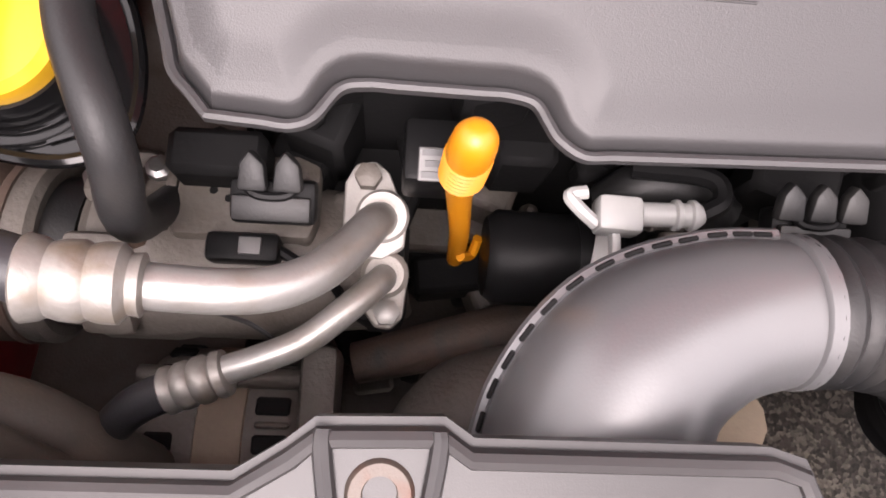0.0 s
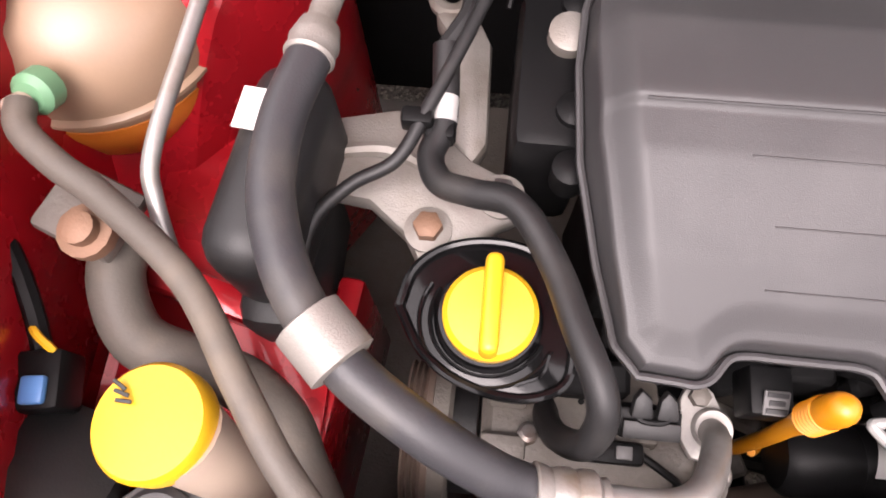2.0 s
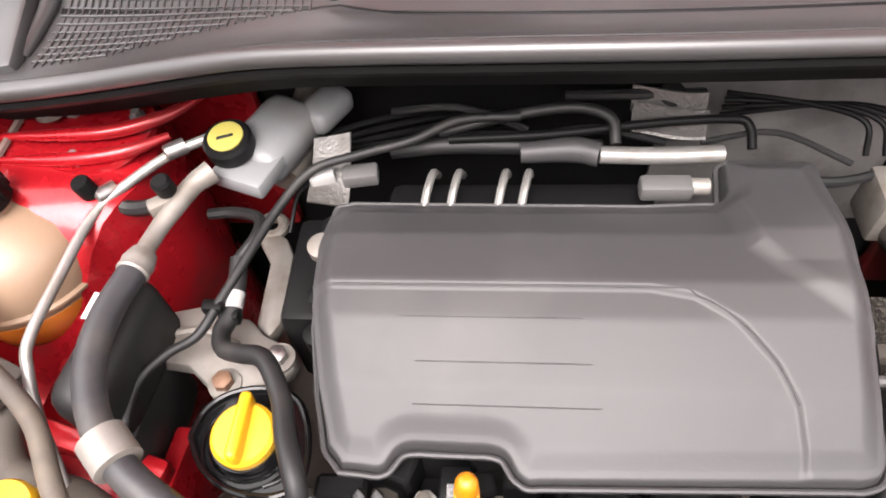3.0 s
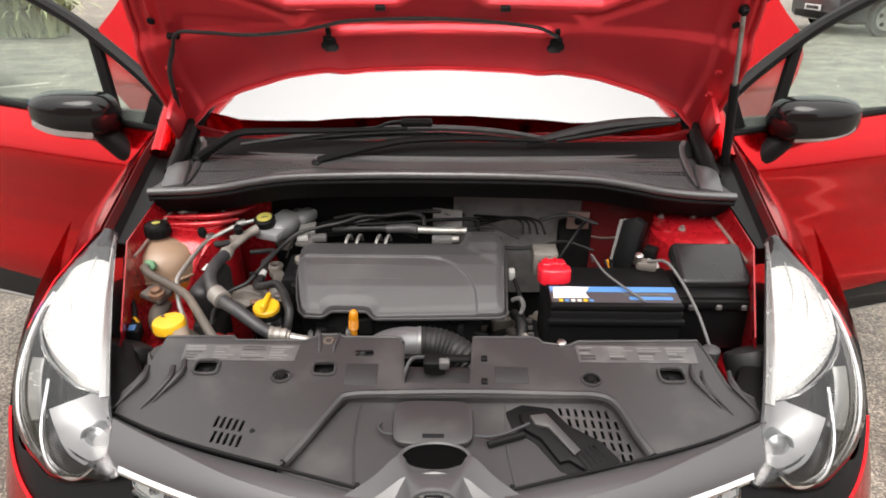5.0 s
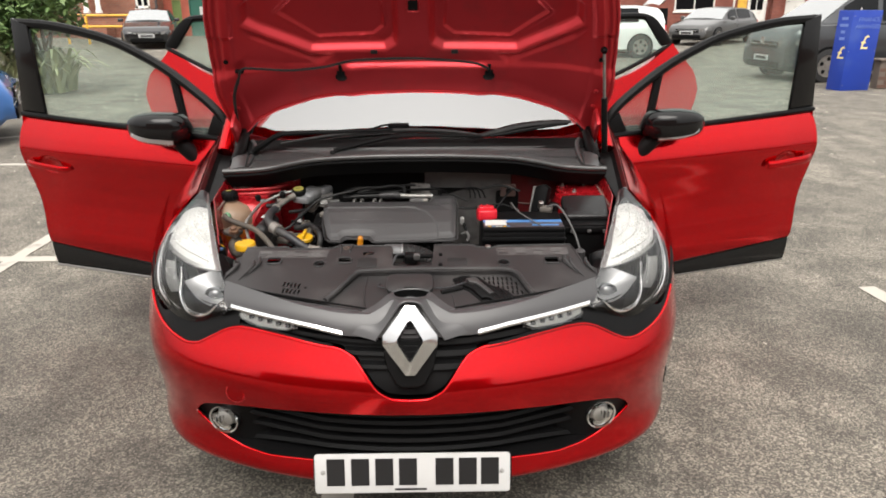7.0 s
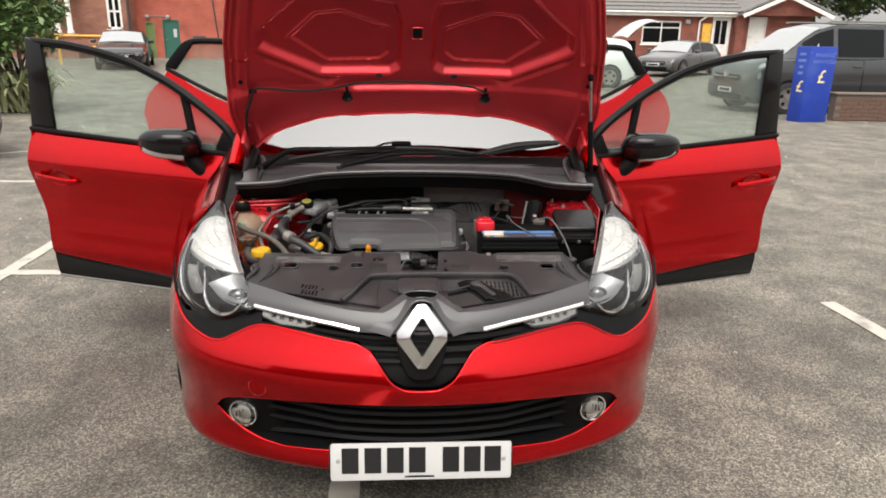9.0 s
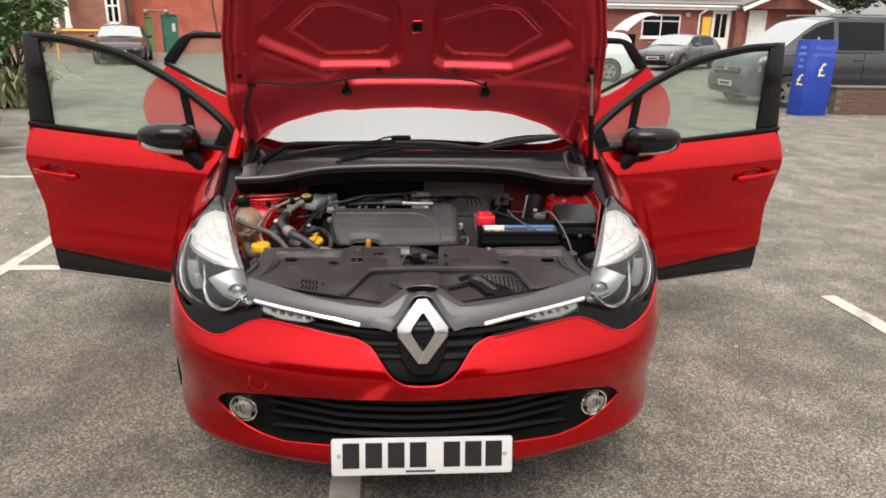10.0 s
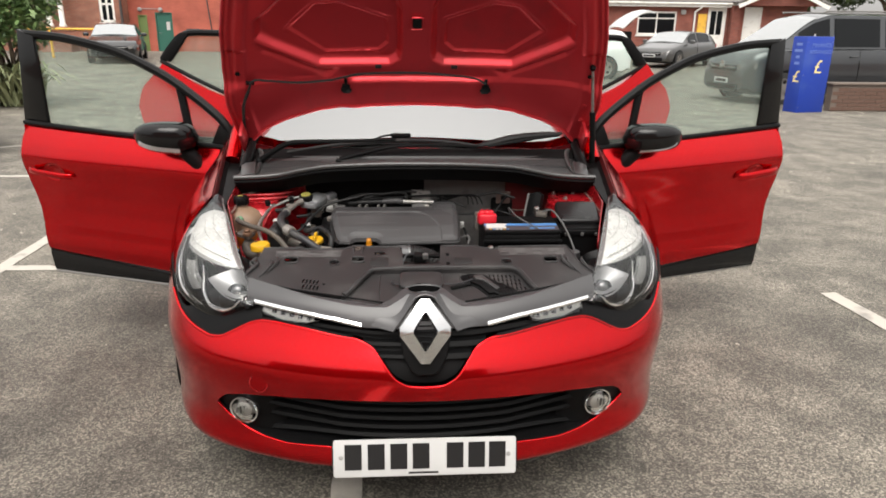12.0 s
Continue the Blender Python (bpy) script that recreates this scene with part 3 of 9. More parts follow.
for s in (-1, 1):
    rows = [[nose(s * x, STRIP_LOW(x) + dz, lift) for dz, lift in ((-0.001, -0.002), (0.0, 0.005), (0.0055, 0.009), (0.011, 0.008), (0.0132, -0.002))] for x in np.linspace(0.174, 0.478, 40)]
    part("chrome_strip", sheet(rows), CHROME, front_panel, "bright chrome trim strip")
    rows = [[nose(s * x, STRIP_LOW(x) + dz * float(np.interp(x, [0.292, 0.325, 0.40, 0.455], [0.35, 0.9, 1.1, 0.75])), lift) for dz, lift in ((-0.028, -0.01), (-0.022, 0.002), (-0.010, 0.004), (-0.002, -0.004))] for x in np.linspace(0.292, 0.455, 24)]
    drl = part("daytime_lamp", sheet(rows, 0.003), LENS, front_panel, "clear daytime running lamp")
    rows = [[nose(s * x, STRIP_LOW(x) + dz * float(np.interp(x, [0.292, 0.325, 0.40, 0.455], [0.35, 0.9, 1.1, 0.75])), -0.014) for dz in (-0.026, -0.014, -0.002)] for x in np.linspace(0.294, 0.453, 24)]
    part("lamp_bed", sheet(rows, 0.003), STEEL_DULL, drl)
    for x in (0.32, 0.345, 0.37, 0.395, 0.42):
        part("lamp_cell", rbox((0.014, 0.008, 0.010), nose(s * x, STRIP_LOW(x) - 0.011, -0.009), 0.002), LAMP_DARK, drl)
    rows = [[nose(s * x, RED_TOP(x) + (0.006 if k else -0.006), -0.004) for k in (0, 1)] for x in np.linspace(0.20, 0.55, 50)]
    part("grille_trim", sheet(rows, 0.004), BLACK, front_panel)

# badge shield and diamond badge
shield = [(-0.074, 0.004), (-0.046, 0.044), (-0.024, 0.078), (0.024, 0.078), (0.046, 0.044), (0.074, 0.004), (0.060, -0.070), (0.038, -0.112), (0.022, -0.122), (-0.022, -0.122), (-0.038, -0.112), (-0.060, -0.070)]
badge_m = frame_at(V(0, 0.030, 0.773), (1, 0, 0), (0, 0.42, 0.91))
sh = part("badge_shield", prism(shield, badge_m @ Matrix.Translation((0, 0, -0.026)), 0.024, 0.004, 3), BLACK, car, "black backing behind the badge")
bm = bmesh.new()
rows = []
W0, H0, W1, H1 = 0.0690, 0.0885, 0.0265, 0.0465
ring = [(0.017, 1.0), (1.0, 0.02), (1.0, -0.02), (0.017, -1.0), (-0.017, -1.0), (-1.0, -0.02), (-1.0, 0.02), (-0.017, 1.0)]
outer = [(0.012, H0), (W0, 0.012), (W0, -0.012), (0.012, -H0), (-0.012, -H0), (-W0, -0.012), (-W0, 0.012), (-0.012, H0)]
inner = [(0.002, H1), (W1, 0.003), (W1, -0.003), (0.002, -H1), (-0.002, -H1), (-W1, -0.003), (-W1, 0.003), (-0.002, H1)]
middle = [(a[0] * 0.14 + b[0] * 0.86, a[1] * 0.14 + b[1] * 0.86) for a, b in zip(outer, inner)]
levels = [[(x, y, 0.0) for x, y in outer], [(x, y, 0.010) for x, y in outer], [(x, y, 0.022 + 0.006 * (abs(y) < 0.03)) for x, y in middle], [(x, y, 0.012) for x, y in inner], [(x, y, 0.0) for x, y in inner]]
g = [[bm.verts.new(badge_m @ Vector(p)) for p in lv] for lv in levels]
for a, b in zip(g, g[1:]):
    for k in range(8):
        bm.faces.new((a[k], a[(k + 1) % 8], b[(k + 1) % 8], b[k]))
part("diamond_badge", bm, SATIN_CHROME, sh, "chrome diamond badge", 20)
for k in range(5):
    part("badge_slat", rbox((0.05 - abs(k - 2) * 0.014, 0.004, 0.004), badge_m @ Matrix.Translation((0, (k - 2) * 0.015, 0.008)), 0.001, 1), BLACK, sh)

# headlamps: swept back along the wings
INNER = [(0.468, 0.143, 0.806), (0.487, 0.175, 0.834), (0.512, 0.215, 0.860), (0.545, 0.30, 0.882), (0.585, 0.41, 0.905), (0.628, 0.53, 0.929), (0.668, 0.65, 0.950)]
OUTER = [(0.500, 0.146, 0.786), (0.565, 0.160, 0.760), (0.640, 0.195, 0.750), (0.742, 0.306, 0.778), (0.765, 0.42, 0.850), (0.745, 0.53, 0.905), (0.700, 0.66, 0.948)]
for s in (-1, 1):
    a = smooth_line([(s * x, y, z) for x, y, z in INNER], 5)
    b = smooth_line([(s * x, y, z) for x, y, z in OUTER], 5)
    n = len(a)

    def across(i, t, sink=0.0, bulge=0.034):
        """On the lens: i runs from the nose to the tip, t from the bonnet side to the outer side."""
        k, f = min(int(i), n - 2), i - min(int(i), n - 2)
        p, q = a[k].lerp(a[k + 1], f), b[k].lerp(b[k + 1], f)
        u = i / (n - 1)
        up = Vector((s * 0.25, -0.75 + 0.45 * u, 0.5 + 0.3 * u)).normalized()
        return p.lerp(q, t) + up * (bulge * math.sin(math.pi * t) * (0.35 + 0.65 * math.sin(math.pi * min(1, u * 1.15 + 0.05))) - sink)

    def deep(i):
        return 0.06 * math.sin(math.pi * min(1, i / (n - 1) * 1.1)) ** 0.6
    lamp = part("headlamp", sheet([[across(i, t, 0.003 + deep(i) * math.sin(math.pi * t) ** 0.5) for t in np.linspace(0, 1, 13)] for i in range(n)], 0.003), LAMP_DARK, car, "large swept-back clear headlamp")
    part("lens", sheet([[across(i, t) for t in np.linspace(0, 1, 17)] for i in range(n)]), LENS, lamp).visible_shadow = False
    LOW = curve([(0.0, 12.4), (0.1, 12.9), (0.26, 14.3), (0.42, 16.2), (0.66, 18.8), (0.78, 20.2), (0.9, 22.5)])
    rows = []
    for k in range(19):
        w = k / 18
        row = []
        for t in np.linspace(0.085, 0.95 - 0.09 * (1 - w) ** 3, 24):
            i = LOW(min(t, 0.9)) + (29.7 - LOW(min(t, 0.9))) * w
            ridge = 0.003 * math.sin(w * 15 + 3.2 * t) * (1 - w)
            row.append(across(i, t, 0.012 + ridge + 0.010 * (w < 0.02)))
        rows.append(row)
    part("indicator_reflector", sheet(rows, 0.002), LAMP_WHITE, lamp, "frosted white upper reflector")
    for pts in (((24.5, 0.86), (21.0, 0.68), (18.6, 0.46), (16.2, 0.22), (15.0, 0.13)), ((26.0, 0.66), (22.5, 0.50), (20.0, 0.36), (17.6, 0.18)), ((27, 0.42), (23.5, 0.36), (20.6, 0.22), (19.2, 0.14))):
        part("reflector_rib", tube([across(i, t, 0.0085) for i, t in pts], [0.001] + [0.0032] * (len(pts) - 2) + [0.001], 8, 5), LAMP_WHITE, lamp)
    part("edge_strip", sheet([[across(i, t, 0.004 - 0.006 * (0.02 < t < 0.08)) for t in (0.005, 0.02, 0.045, 0.06)] for i in np.linspace(12.0, 29.5, 26)], 0.002), LAMP_GREY, lamp, "white edge strip of the lamp")
    part("reflector_lip", tube([across(LOW(t) - 0.1, t, 0.010) for t in np.linspace(0.03, 0.86, 16)], 0.003, 8, 1), SATIN_CHROME, lamp)
    # clear lower part: bowl, projector, small cell
    rows = [[across(i, t, 0.010 + 0.042 * math.sin(math.pi * v) * math.sin(math.pi * (0.15 + 0.8 * w))) for v, t in zip(np.linspace(0, 1, 11), np.linspace(0.03, 0.52, 11))] for w, i in zip(np.linspace(0, 1, 11), np.linspace(5.5, 13.2, 11))]
    part("projector_bowl", sheet(rows, 0.002), LAMP_BOWL, lamp, "silver projector bowl")
    c = across(8.8, 0.34, 0.040)
    ax = Vector((s * 0.12, -1, 0.28))
    part("projector", lathe([(0.024, -0.03), (0.026, 0.0), (0.023, 0.003), (0.020, -0.002), (0.016, 0.002), (0.009, 0.005), (0.002, 0.006)], c, ax, 36), LENS_GLASS, lamp, "round glass projector")
    rows = [[across(i, t, 0.012 + 0.025 * math.sin(math.pi * v)) for v, t in zip(np.linspace(0, 1, 7), np.linspace(0.60, 0.80, 7))] for i in np.linspace(13.5, 18.2, 8)]
    part("indicator_cell", sheet(rows, 0.002), LAMP_GREY, lamp)
    rows = [[across(i, t, 0.016) for t in np.linspace(t0, t1, 5)] for i, t0, t1 in zip(np.linspace(1.5, 11.5, 14), np.interp(np.linspace(1.5, 11.5, 14), [1.5, 6, 11.5], [0.2, 0.45, 0.52]), np.interp(np.linspace(1.5, 11.5, 14), [1.5, 6, 11.5], [0.5, 0.80, 0.72]))]
    part("bezel", sheet(rows, 0.003), LAMP_DARK, lamp, "dark lamp bezel")
    rows = [[across(i, t, 0.010) for t in np.linspace(0.80, 0.875, 4)] for i in np.linspace(12.5, 22.5, 14)]
    part("outer_bezel", sheet(rows, 0.003), GLOSS_BLACK, lamp)
    hook = [across(i, t, 0.008) for i, t in ((15.6, 0.50), (13.0, 0.60), (11.4, 0.72), (9.4, 0.80), (6.5, 0.82), (4.6, 0.70), (4.2, 0.42))]
    part("light_guide", tube(hook, [0.003, 0.0045, 0.006, 0.007, 0.0075, 0.006, 0.003], 10, 6), CHROME, lamp, "bright hook-shaped light guide")
    edge = [across(i, t, 0.008) for i, t in ((24.0, 0.93), (22.0, 0.92), (19.5, 0.91), (17.0, 0.90), (14.5, 0.90), (12.5, 0.90), (10.8, 0.885))]
    part("outer_guide", tube(edge, [0.004, 0.006, 0.007, 0.0085, 0.0085, 0.007, 0.005], 10, 5), CHROME, lamp, "bright outer light guide")
    under = []
    for x in np.linspace(0.455, 0.80, 40):
        full = 1.0 - 0.85 * float(step(x, 0.64, 0.73))
        under.append([nose(s * x, RED_TOP(x) - 0.012, -0.006), nose(s * x, RED_TOP(x) + 0.015 * full, -0.010), nose(s * x, RED_TOP(x) + (0.045 + 0.03 * max(0, 1 - abs(x - 0.6) / 0.1)) * full, -0.02)])
    part("lamp_gap_trim", sheet(under, 0.003), BLACK, lamp)

# wings
for s in (-1, 1):
    rows = []
    for y in np.linspace(0.44, 1.27, 46):
        ct = 0.40 + math.sqrt(max(0, 0.335 ** 2 - (y - 0.83) ** 2)) if abs(y - 0.83) < 0.335 else 0.30
        tx = np.interp(y, [0.42, 0.53, 0.60, 0.66, 1.0, 1.27], [0.766, 0.748, 0.727, 0.706, 0.752, 0.782])
        tz = np.interp(y, [0.42, 0.53, 0.60, 0.66, 1.0, 1.27], [0.850, 0.905, 0.930, 0.950, 0.985, 1.005])
        full = np.interp(y, [0.44, 0.52, 0.60, 0.70, 0.80, 0.95, 1.27], [0.775, 0.776, 0.795, 0.835, 0.856, 0.866, 0.866])
        row = []
        for k in range(15):
            t = k / 14
            wx = tx + (full - tx) * math.sin(min(1, t * 1.2) * math.pi / 2)
            row.append(V(s * wx, y, tz + (ct - tz) * (t ** 1.35)))
        rows.append(row)
    part("front_wing", sheet(rows, 0.003), RED, car, "red front wing above the wheel")
    edge_x = lambda y: float(np.interp(y, [0.66, 1.0, 1.27], [0.702, 0.748, 0.778]))
    edge_z = lambda y: float(np.interp(y, [0.66, 1.0, 1.27], [0.948, 0.983, 1.003]))
    rows = [[V(s * edge_x(y), y, edge_z(y)), V(s * (edge_x(y) - 0.006), y, edge_z(y) - 0.022)] for y in np.linspace(0.66, 1.27, 12)]
    part("wing_flange", sheet(rows, 0.003), RED_GRIME_SHADED, car)
    rows = [[V(s * (edge_x(y) - 0.008), y, edge_z(y) - 0.022), V(s * (edge_x(y) - 0.02), y, edge_z(y) - 0.034), V(s * 0.668, y, edge_z(y) - 0.036)] for y in np.linspace(0.67, 1.27, 12)]
    part("wing_gutter", sheet(rows, 0.003), BLACK, car, "black gutter beside the bonnet opening")
setting["frame"] = LEVEL
for s in (-1, 1):
    rows = [[V(s * x, 0.80 + 0.33 * math.cos(a), 0.31 + 0.33 * math.sin(a)) for x in (0.66, 0.76, 0.855)] for a in np.linspace(-0.25, math.pi + 0.25, 26)]
    part("wheel_arch_liner", sheet(rows, 0.004), BLACK, car)


def wheel(parent, at, r=0.31, w=0.195, s=1):
    """A tyre with a five-spoke alloy rim."""
    ax = (s, 0, 0)
    base = Vector(at)
    t = part("wheel", lathe([(r * 0.66, -w / 2), (r * 0.93, -w / 2), (r, -w / 2 + 0.03), (r, w / 2 - 0.03), (r * 0.93, w / 2), (r * 0.66, w / 2)], base, ax, 40), TYRE, parent, "alloy wheel with black tyre")
    part("rim", lathe([(r * 0.66, w / 2 - 0.012), (r * 0.64, w / 2 + 0.002), (r * 0.60, w / 2 - 0.03), (r * 0.2, w / 2 - 0.05), (0.01, w / 2 - 0.05)], base, ax, 40), LAMP_DARK, t)
    bm = bmesh.new()
    for k in range(5):
        a = 2 * math.pi * k / 5
        m = Matrix.Translation(base) @ Matrix.Rotation(a, 4, "X") @ Matrix.Translation((s * (w / 2 - 0.02), 0, r * 0.36))
        rbox((0.02, 0.055, r * 0.58), m, 0.008, 2, bm)
    part("spokes", bm, SATIN_CHROME, t)
    return t


for s in (-1, 1):
    wheel(car, (s * 0.755, 0.81, 0.31), s=s)
    wheel(car, (s * 0.755, 3.40, 0.31), s=s)

# cabin shell
ROOF = [(1.66, 1.412, 0.555), (2.0, 1.442, 0.58), (2.4, 1.45, 0.585), (2.9, 1.44, 0.575), (3.3, 1.41, 0.55), (3.62, 1.36, 0.52)]
rows = [[V(w * math.sin(t * math.pi / 2) if abs(t) < 1 else math.copysign(w, t), y, z - 0.06 * abs(t) ** 3) for t in np.linspace(-1, 1, 17)] for y, z, w in ROOF]
part("roof", sheet(rows, 0.02), RED, car, "red roof")
setting["frame"] = LEAN
GLASS = [(0.90, 1.004, 0.655), (1.05, 1.062, 0.655), (1.25, 1.137, 0.64), (1.55, 1.248, 0.615), (1.82, 1.345, 0.59)]
rows = [[V(w * t, y + 0.12 * t * t, z - 0.035 * t * t) for t in np.linspace(-1, 1, 19)] for y, z, w in GLASS]
ws = part("windscreen", sheet(rows, 0.004), WINDSCREEN, car, "windscreen mirroring a pale sky")
ws.visible_shadow = False
for s in (-1, 1):
    part("a_pillar", tube([(s * 0.722, 1.05, 0.965), (s * 0.708, 1.20, 1.075), (s * 0.672, 1.45, 1.225), (s * 0.605, 1.90, 1.355)], 0.030, 10), RED, car)
    part("windscreen_trim", tube([(s * 0.662, 1.01, 0.975), (s * 0.660, 1.16, 1.040), (s * 0.643, 1.37, 1.135), (s * 0.585, 1.92, 1.345)], 0.011, 8), BLACK, car)
setting["frame"] = LEVEL
for s in (-1, 1):
    part("roof_rail", tube([(s * 0.545, 1.72, 1.39), (s * 0.60, 2.3, 1.405), (s * 0.57, 3.2, 1.36), (s * 0.60, 3.7, 1.12)], 0.04, 10), RED, car)
    part("b_pillar", rbox((0.07, 0.12, 1.05), pose(s * 0.70, 2.36, 0.83, 0, -s * 9, 0), 0.02), RED, car)
    part("sill", rbox((0.13, 2.15, 0.15), (s * 0.77, 2.25, 0.25), 0.03), RED, car)
    rows = [[V(s * x, y, z) for x, y, z in ((0.60, yy, 1.34 - 0.25 * max(0, yy - 3.3)), (0.74, yy, 1.0), (0.83, yy, 0.8), (0.83, yy, max(0.3, 0.31 + math.sqrt(max(0, 0.34 ** 2 - (yy - 3.4) ** 2))))) ] for yy in np.linspace(3.02, 3.95, 20)]
    part("rear_quarter", sheet(rows, 0.01), RED, car)
tail = part("tailgate", sheet([[V((0.58 + 0.22 * u) * t, 3.62 + 0.38 * u ** 1.4 - 0.05 * t * t, 1.35 - 0.75 * u) for t in np.linspace(-1, 1, 13)] for u in np.linspace(0, 1, 10)], 0.02), RED, car, "closed red tailgate")
part("rear_window", sheet([[V((0.50 + 0.16 * u) * t, 3.635 + 0.38 * u ** 1.4 - 0.05 * t * t + 0.012, 1.355 - 0.75 * u) for t in np.linspace(-1, 1, 9)] for u in np.linspace(0.06, 0.44, 6)], 0.004), GLOSS_BLACK, tail, "dark rear window")
for s in (-1, 1):
    part("rear_lamp", rbox((0.17, 0.10, 0.17), pose(s * 0.70, 3.89, 0.86, 0, 0, s * 18), 0.035, 3), BRIGHT_RED, car, "red rear lamp")
part("rear_bumper", rbox((1.62, 0.2, 0.42), (0, 3.95, 0.5), 0.08, 3), RED, car)
part("cabin_floor", rbox((1.5, 2.7, 0.05), (0, 2.5, 0.27), 0.01), INTERIOR, car)
part("dashboard", rbox((1.28, 0.42, 0.34), (0, 1.42, 0.88), 0.08, 3), INTERIOR, car)
part("bulkhead", rbox((1.30, 0.03, 0.62), (0, 1.20, 0.60), 0.01), INTERIOR, car)
for x in (-0.35, 0.35):
    seat = part("seat", rbox((0.48, 0.5, 0.16), (x, 2.1, 0.5), 0.06, 3), SEAT, car, "dark fabric front seat")
    part("backrest", rbox((0.46, 0.14, 0.6), pose(x, 2.36, 0.82, -16, 0, 0), 0.06, 3), SEAT, seat)
    part("headrest", rbox((0.26, 0.09, 0.17), pose(x, 2.46, 1.2, -12, 0, 0), 0.035, 3), SEAT, seat)
part("rear_bench", rbox((1.25, 0.5, 0.55), (0, 3.1, 0.6), 0.08, 3), SEAT, car)
part("steering_wheel", tube([(0.35 + 0.185 * math.cos(a), 1.74 + 0.06 * math.sin(a), 0.98 + 0.175 * math.sin(a)) for a in np.linspace(0, 2 * math.pi, 30)], 0.015, 8, 1), INTERIOR, car)

# raised bonnet: underside towards the camera
setting["frame"] = LEAN
HP, HV = V(0, 1.05, 1.248), V(0, -0.158, 0.240).normalized()
HN = V(0, -0.240, -0.158).normalized()


def inside(x, y, poly):
    """Signed distance to an outline: positive inside."""
    p = np.array(poly, float)
    q = np.roll(p, -1, axis=0)
    x, y = np.asarray(x, float), np.asarray(y, float)
    best = np.full(x.shape, 1e9)
    odd = np.zeros(x.shape, bool)
    for (ax, ay), (bx, by) in zip(p, q):
        ex, ey = bx - ax, by - ay
        t = np.clip(((x - ax) * ex + (y - ay) * ey) / (ex * ex + ey * ey), 0, 1)
        best = np.minimum(best, np.hypot(x - ax - ex * t, y - ay - ey * t))
        with np.errstate(divide="ignore", invalid="ignore"):
            cross = ((ay > y) != (by > y)) & (x < ex * (y - ay) / (ey if ey else 1e-12) + ax)
        odd ^= cross
    return np.where(odd, best, -best)


PRESS = [(0.052, 0.144), (0.061, 0.114), (0.099, 0.088), (0.362, 0.092), (0.525, 0.188), (0.572, 0.225), (0.564, 0.30), (0.451, 0.40), (0.39, 0.46), (0.07, 0.40), (0.05, 0.33)]
DEEP = [(0.104, 0.166), (0.14, 0.133), (0.338, 0.131), (0.459, 0.238), (0.358, 0.334), (0.27, 0.343), (0.106, 0.27)]
DIP = [(0.335, 0.044), (0.45, 0.105), (0.557, 0.168), (0.580, 0.205), (0.535, 0.182), (0.365, 0.084), (0.29, 0.078)]
LEDGE = curve([(0, 0.040), (0.235, 0.040), (0.30, 0.044), (0.42, 0.046), (0.55, 0.046), (0.75, 0.03)])
LOW_EDGE = curve([(0, -0.072), (0.19, -0.077), (0.39, -0.103), (0.526, -0.143), (0.62, -0.185), (0.70, -0.25), (0.74, -0.27)])
SIDE = curve([(-0.3, 0.68), (-0.18, 0.70), (-0.05, 0.715), (0.1, 0.703), (0.26, 0.678), (0.4, 0.642), (0.6, 0.585), (0.75, 0.51)])


def lid(x, u, out=0.0):
    """A place on the raised bonnet's inner face; out: towards the engine."""
    dome = 0.05 * (1 - (x / 0.72) ** 2) + 0.03 * math.sin(math.pi * max(0, min(1, (u + 0.25) / 1.0)))
    return HP + V(x, 0, 0) + HV * u + HN * (out - dome + 0.045)


NU, NX = 190, 261
T = np.linspace(-1, 1, NX)[None, :]
LO = np.vectorize(LOW_EDGE)(np.abs(T * 0.72))
U = LO + (0.70 - 0.12 * T * T - LO) * (np.arange(NU) / (NU - 1))[:, None]
SD = np.vectorize(SIDE)(U)
XB = T * np.minimum(0.735, SD)
AB = np.abs(XB)
deep_d, press_d = inside(AB, U, DEEP), inside(AB, U, PRESS)
H = -0.032 * step(press_d, -0.004, 0.024)
H += -0.011 * step(deep_d, -0.003, 0.007) - 0.003 * np.exp(-((deep_d + 0.009) / 0.003) ** 2)
H += -0.011 * step(inside(AB, U, DIP), -0.008, 0.016)
ridge = 1.0 - 0.60 * step(AB, 0.225, 0.300)
soft = 0.5 + 0.5 * step(AB, 0.20, 0.29)
H += 0.026 * ridge * step(np.vectorize(LEDGE)(AB) - U, -0.012 * soft, 0.020 * soft)
H += 0.012 * step(AB, SD - 0.085, SD - 0.070) * (0.4 + 0.6 * step(U, 0.17, 0.19))
H -= 0.014 * step(AB, SD - 0.045, SD - 0.032) * step(U, 0.0, 0.05)
H += 0.006 * np.exp(-((AB - SD + 0.018) / 0.006) ** 2)
rows_in = [[lid(XB[k, j], U[k, j], H[k, j]) for j in range(NX)] for k in range(NU)]
rows_out = [[lid(XB[k, j], U[k, j], -0.075) for j in range(0, NX, 10)] for k in (*range(0, NU, 9), NU - 1)]
bonnet = part("bonnet", sheet(rows_out, 0.002), RED, car, "raised red bonnet with ribbed inner frame")
part("inner_skin", sheet(rows_in), RED_DULL, bonnet, "dull red pressed inner panel", 60)
rim = [r[0] for r in rows_in[::4]] + rows_in[-1][1::4] + [r[-1] for r in rows_in[::-4]] + rows_in[0][::-4]
part("hem", tube(rim, 0.0065, 8, 1), RED_DULL, bonnet)
hm = frame_at(lid(0, 0.283, 0.004), (1, 0, 0), HV)
part("striker_hole", prism(rrect(0.032, 0.040, 0.004), hm, 0.006, 0.001), INTERIOR, bonnet)
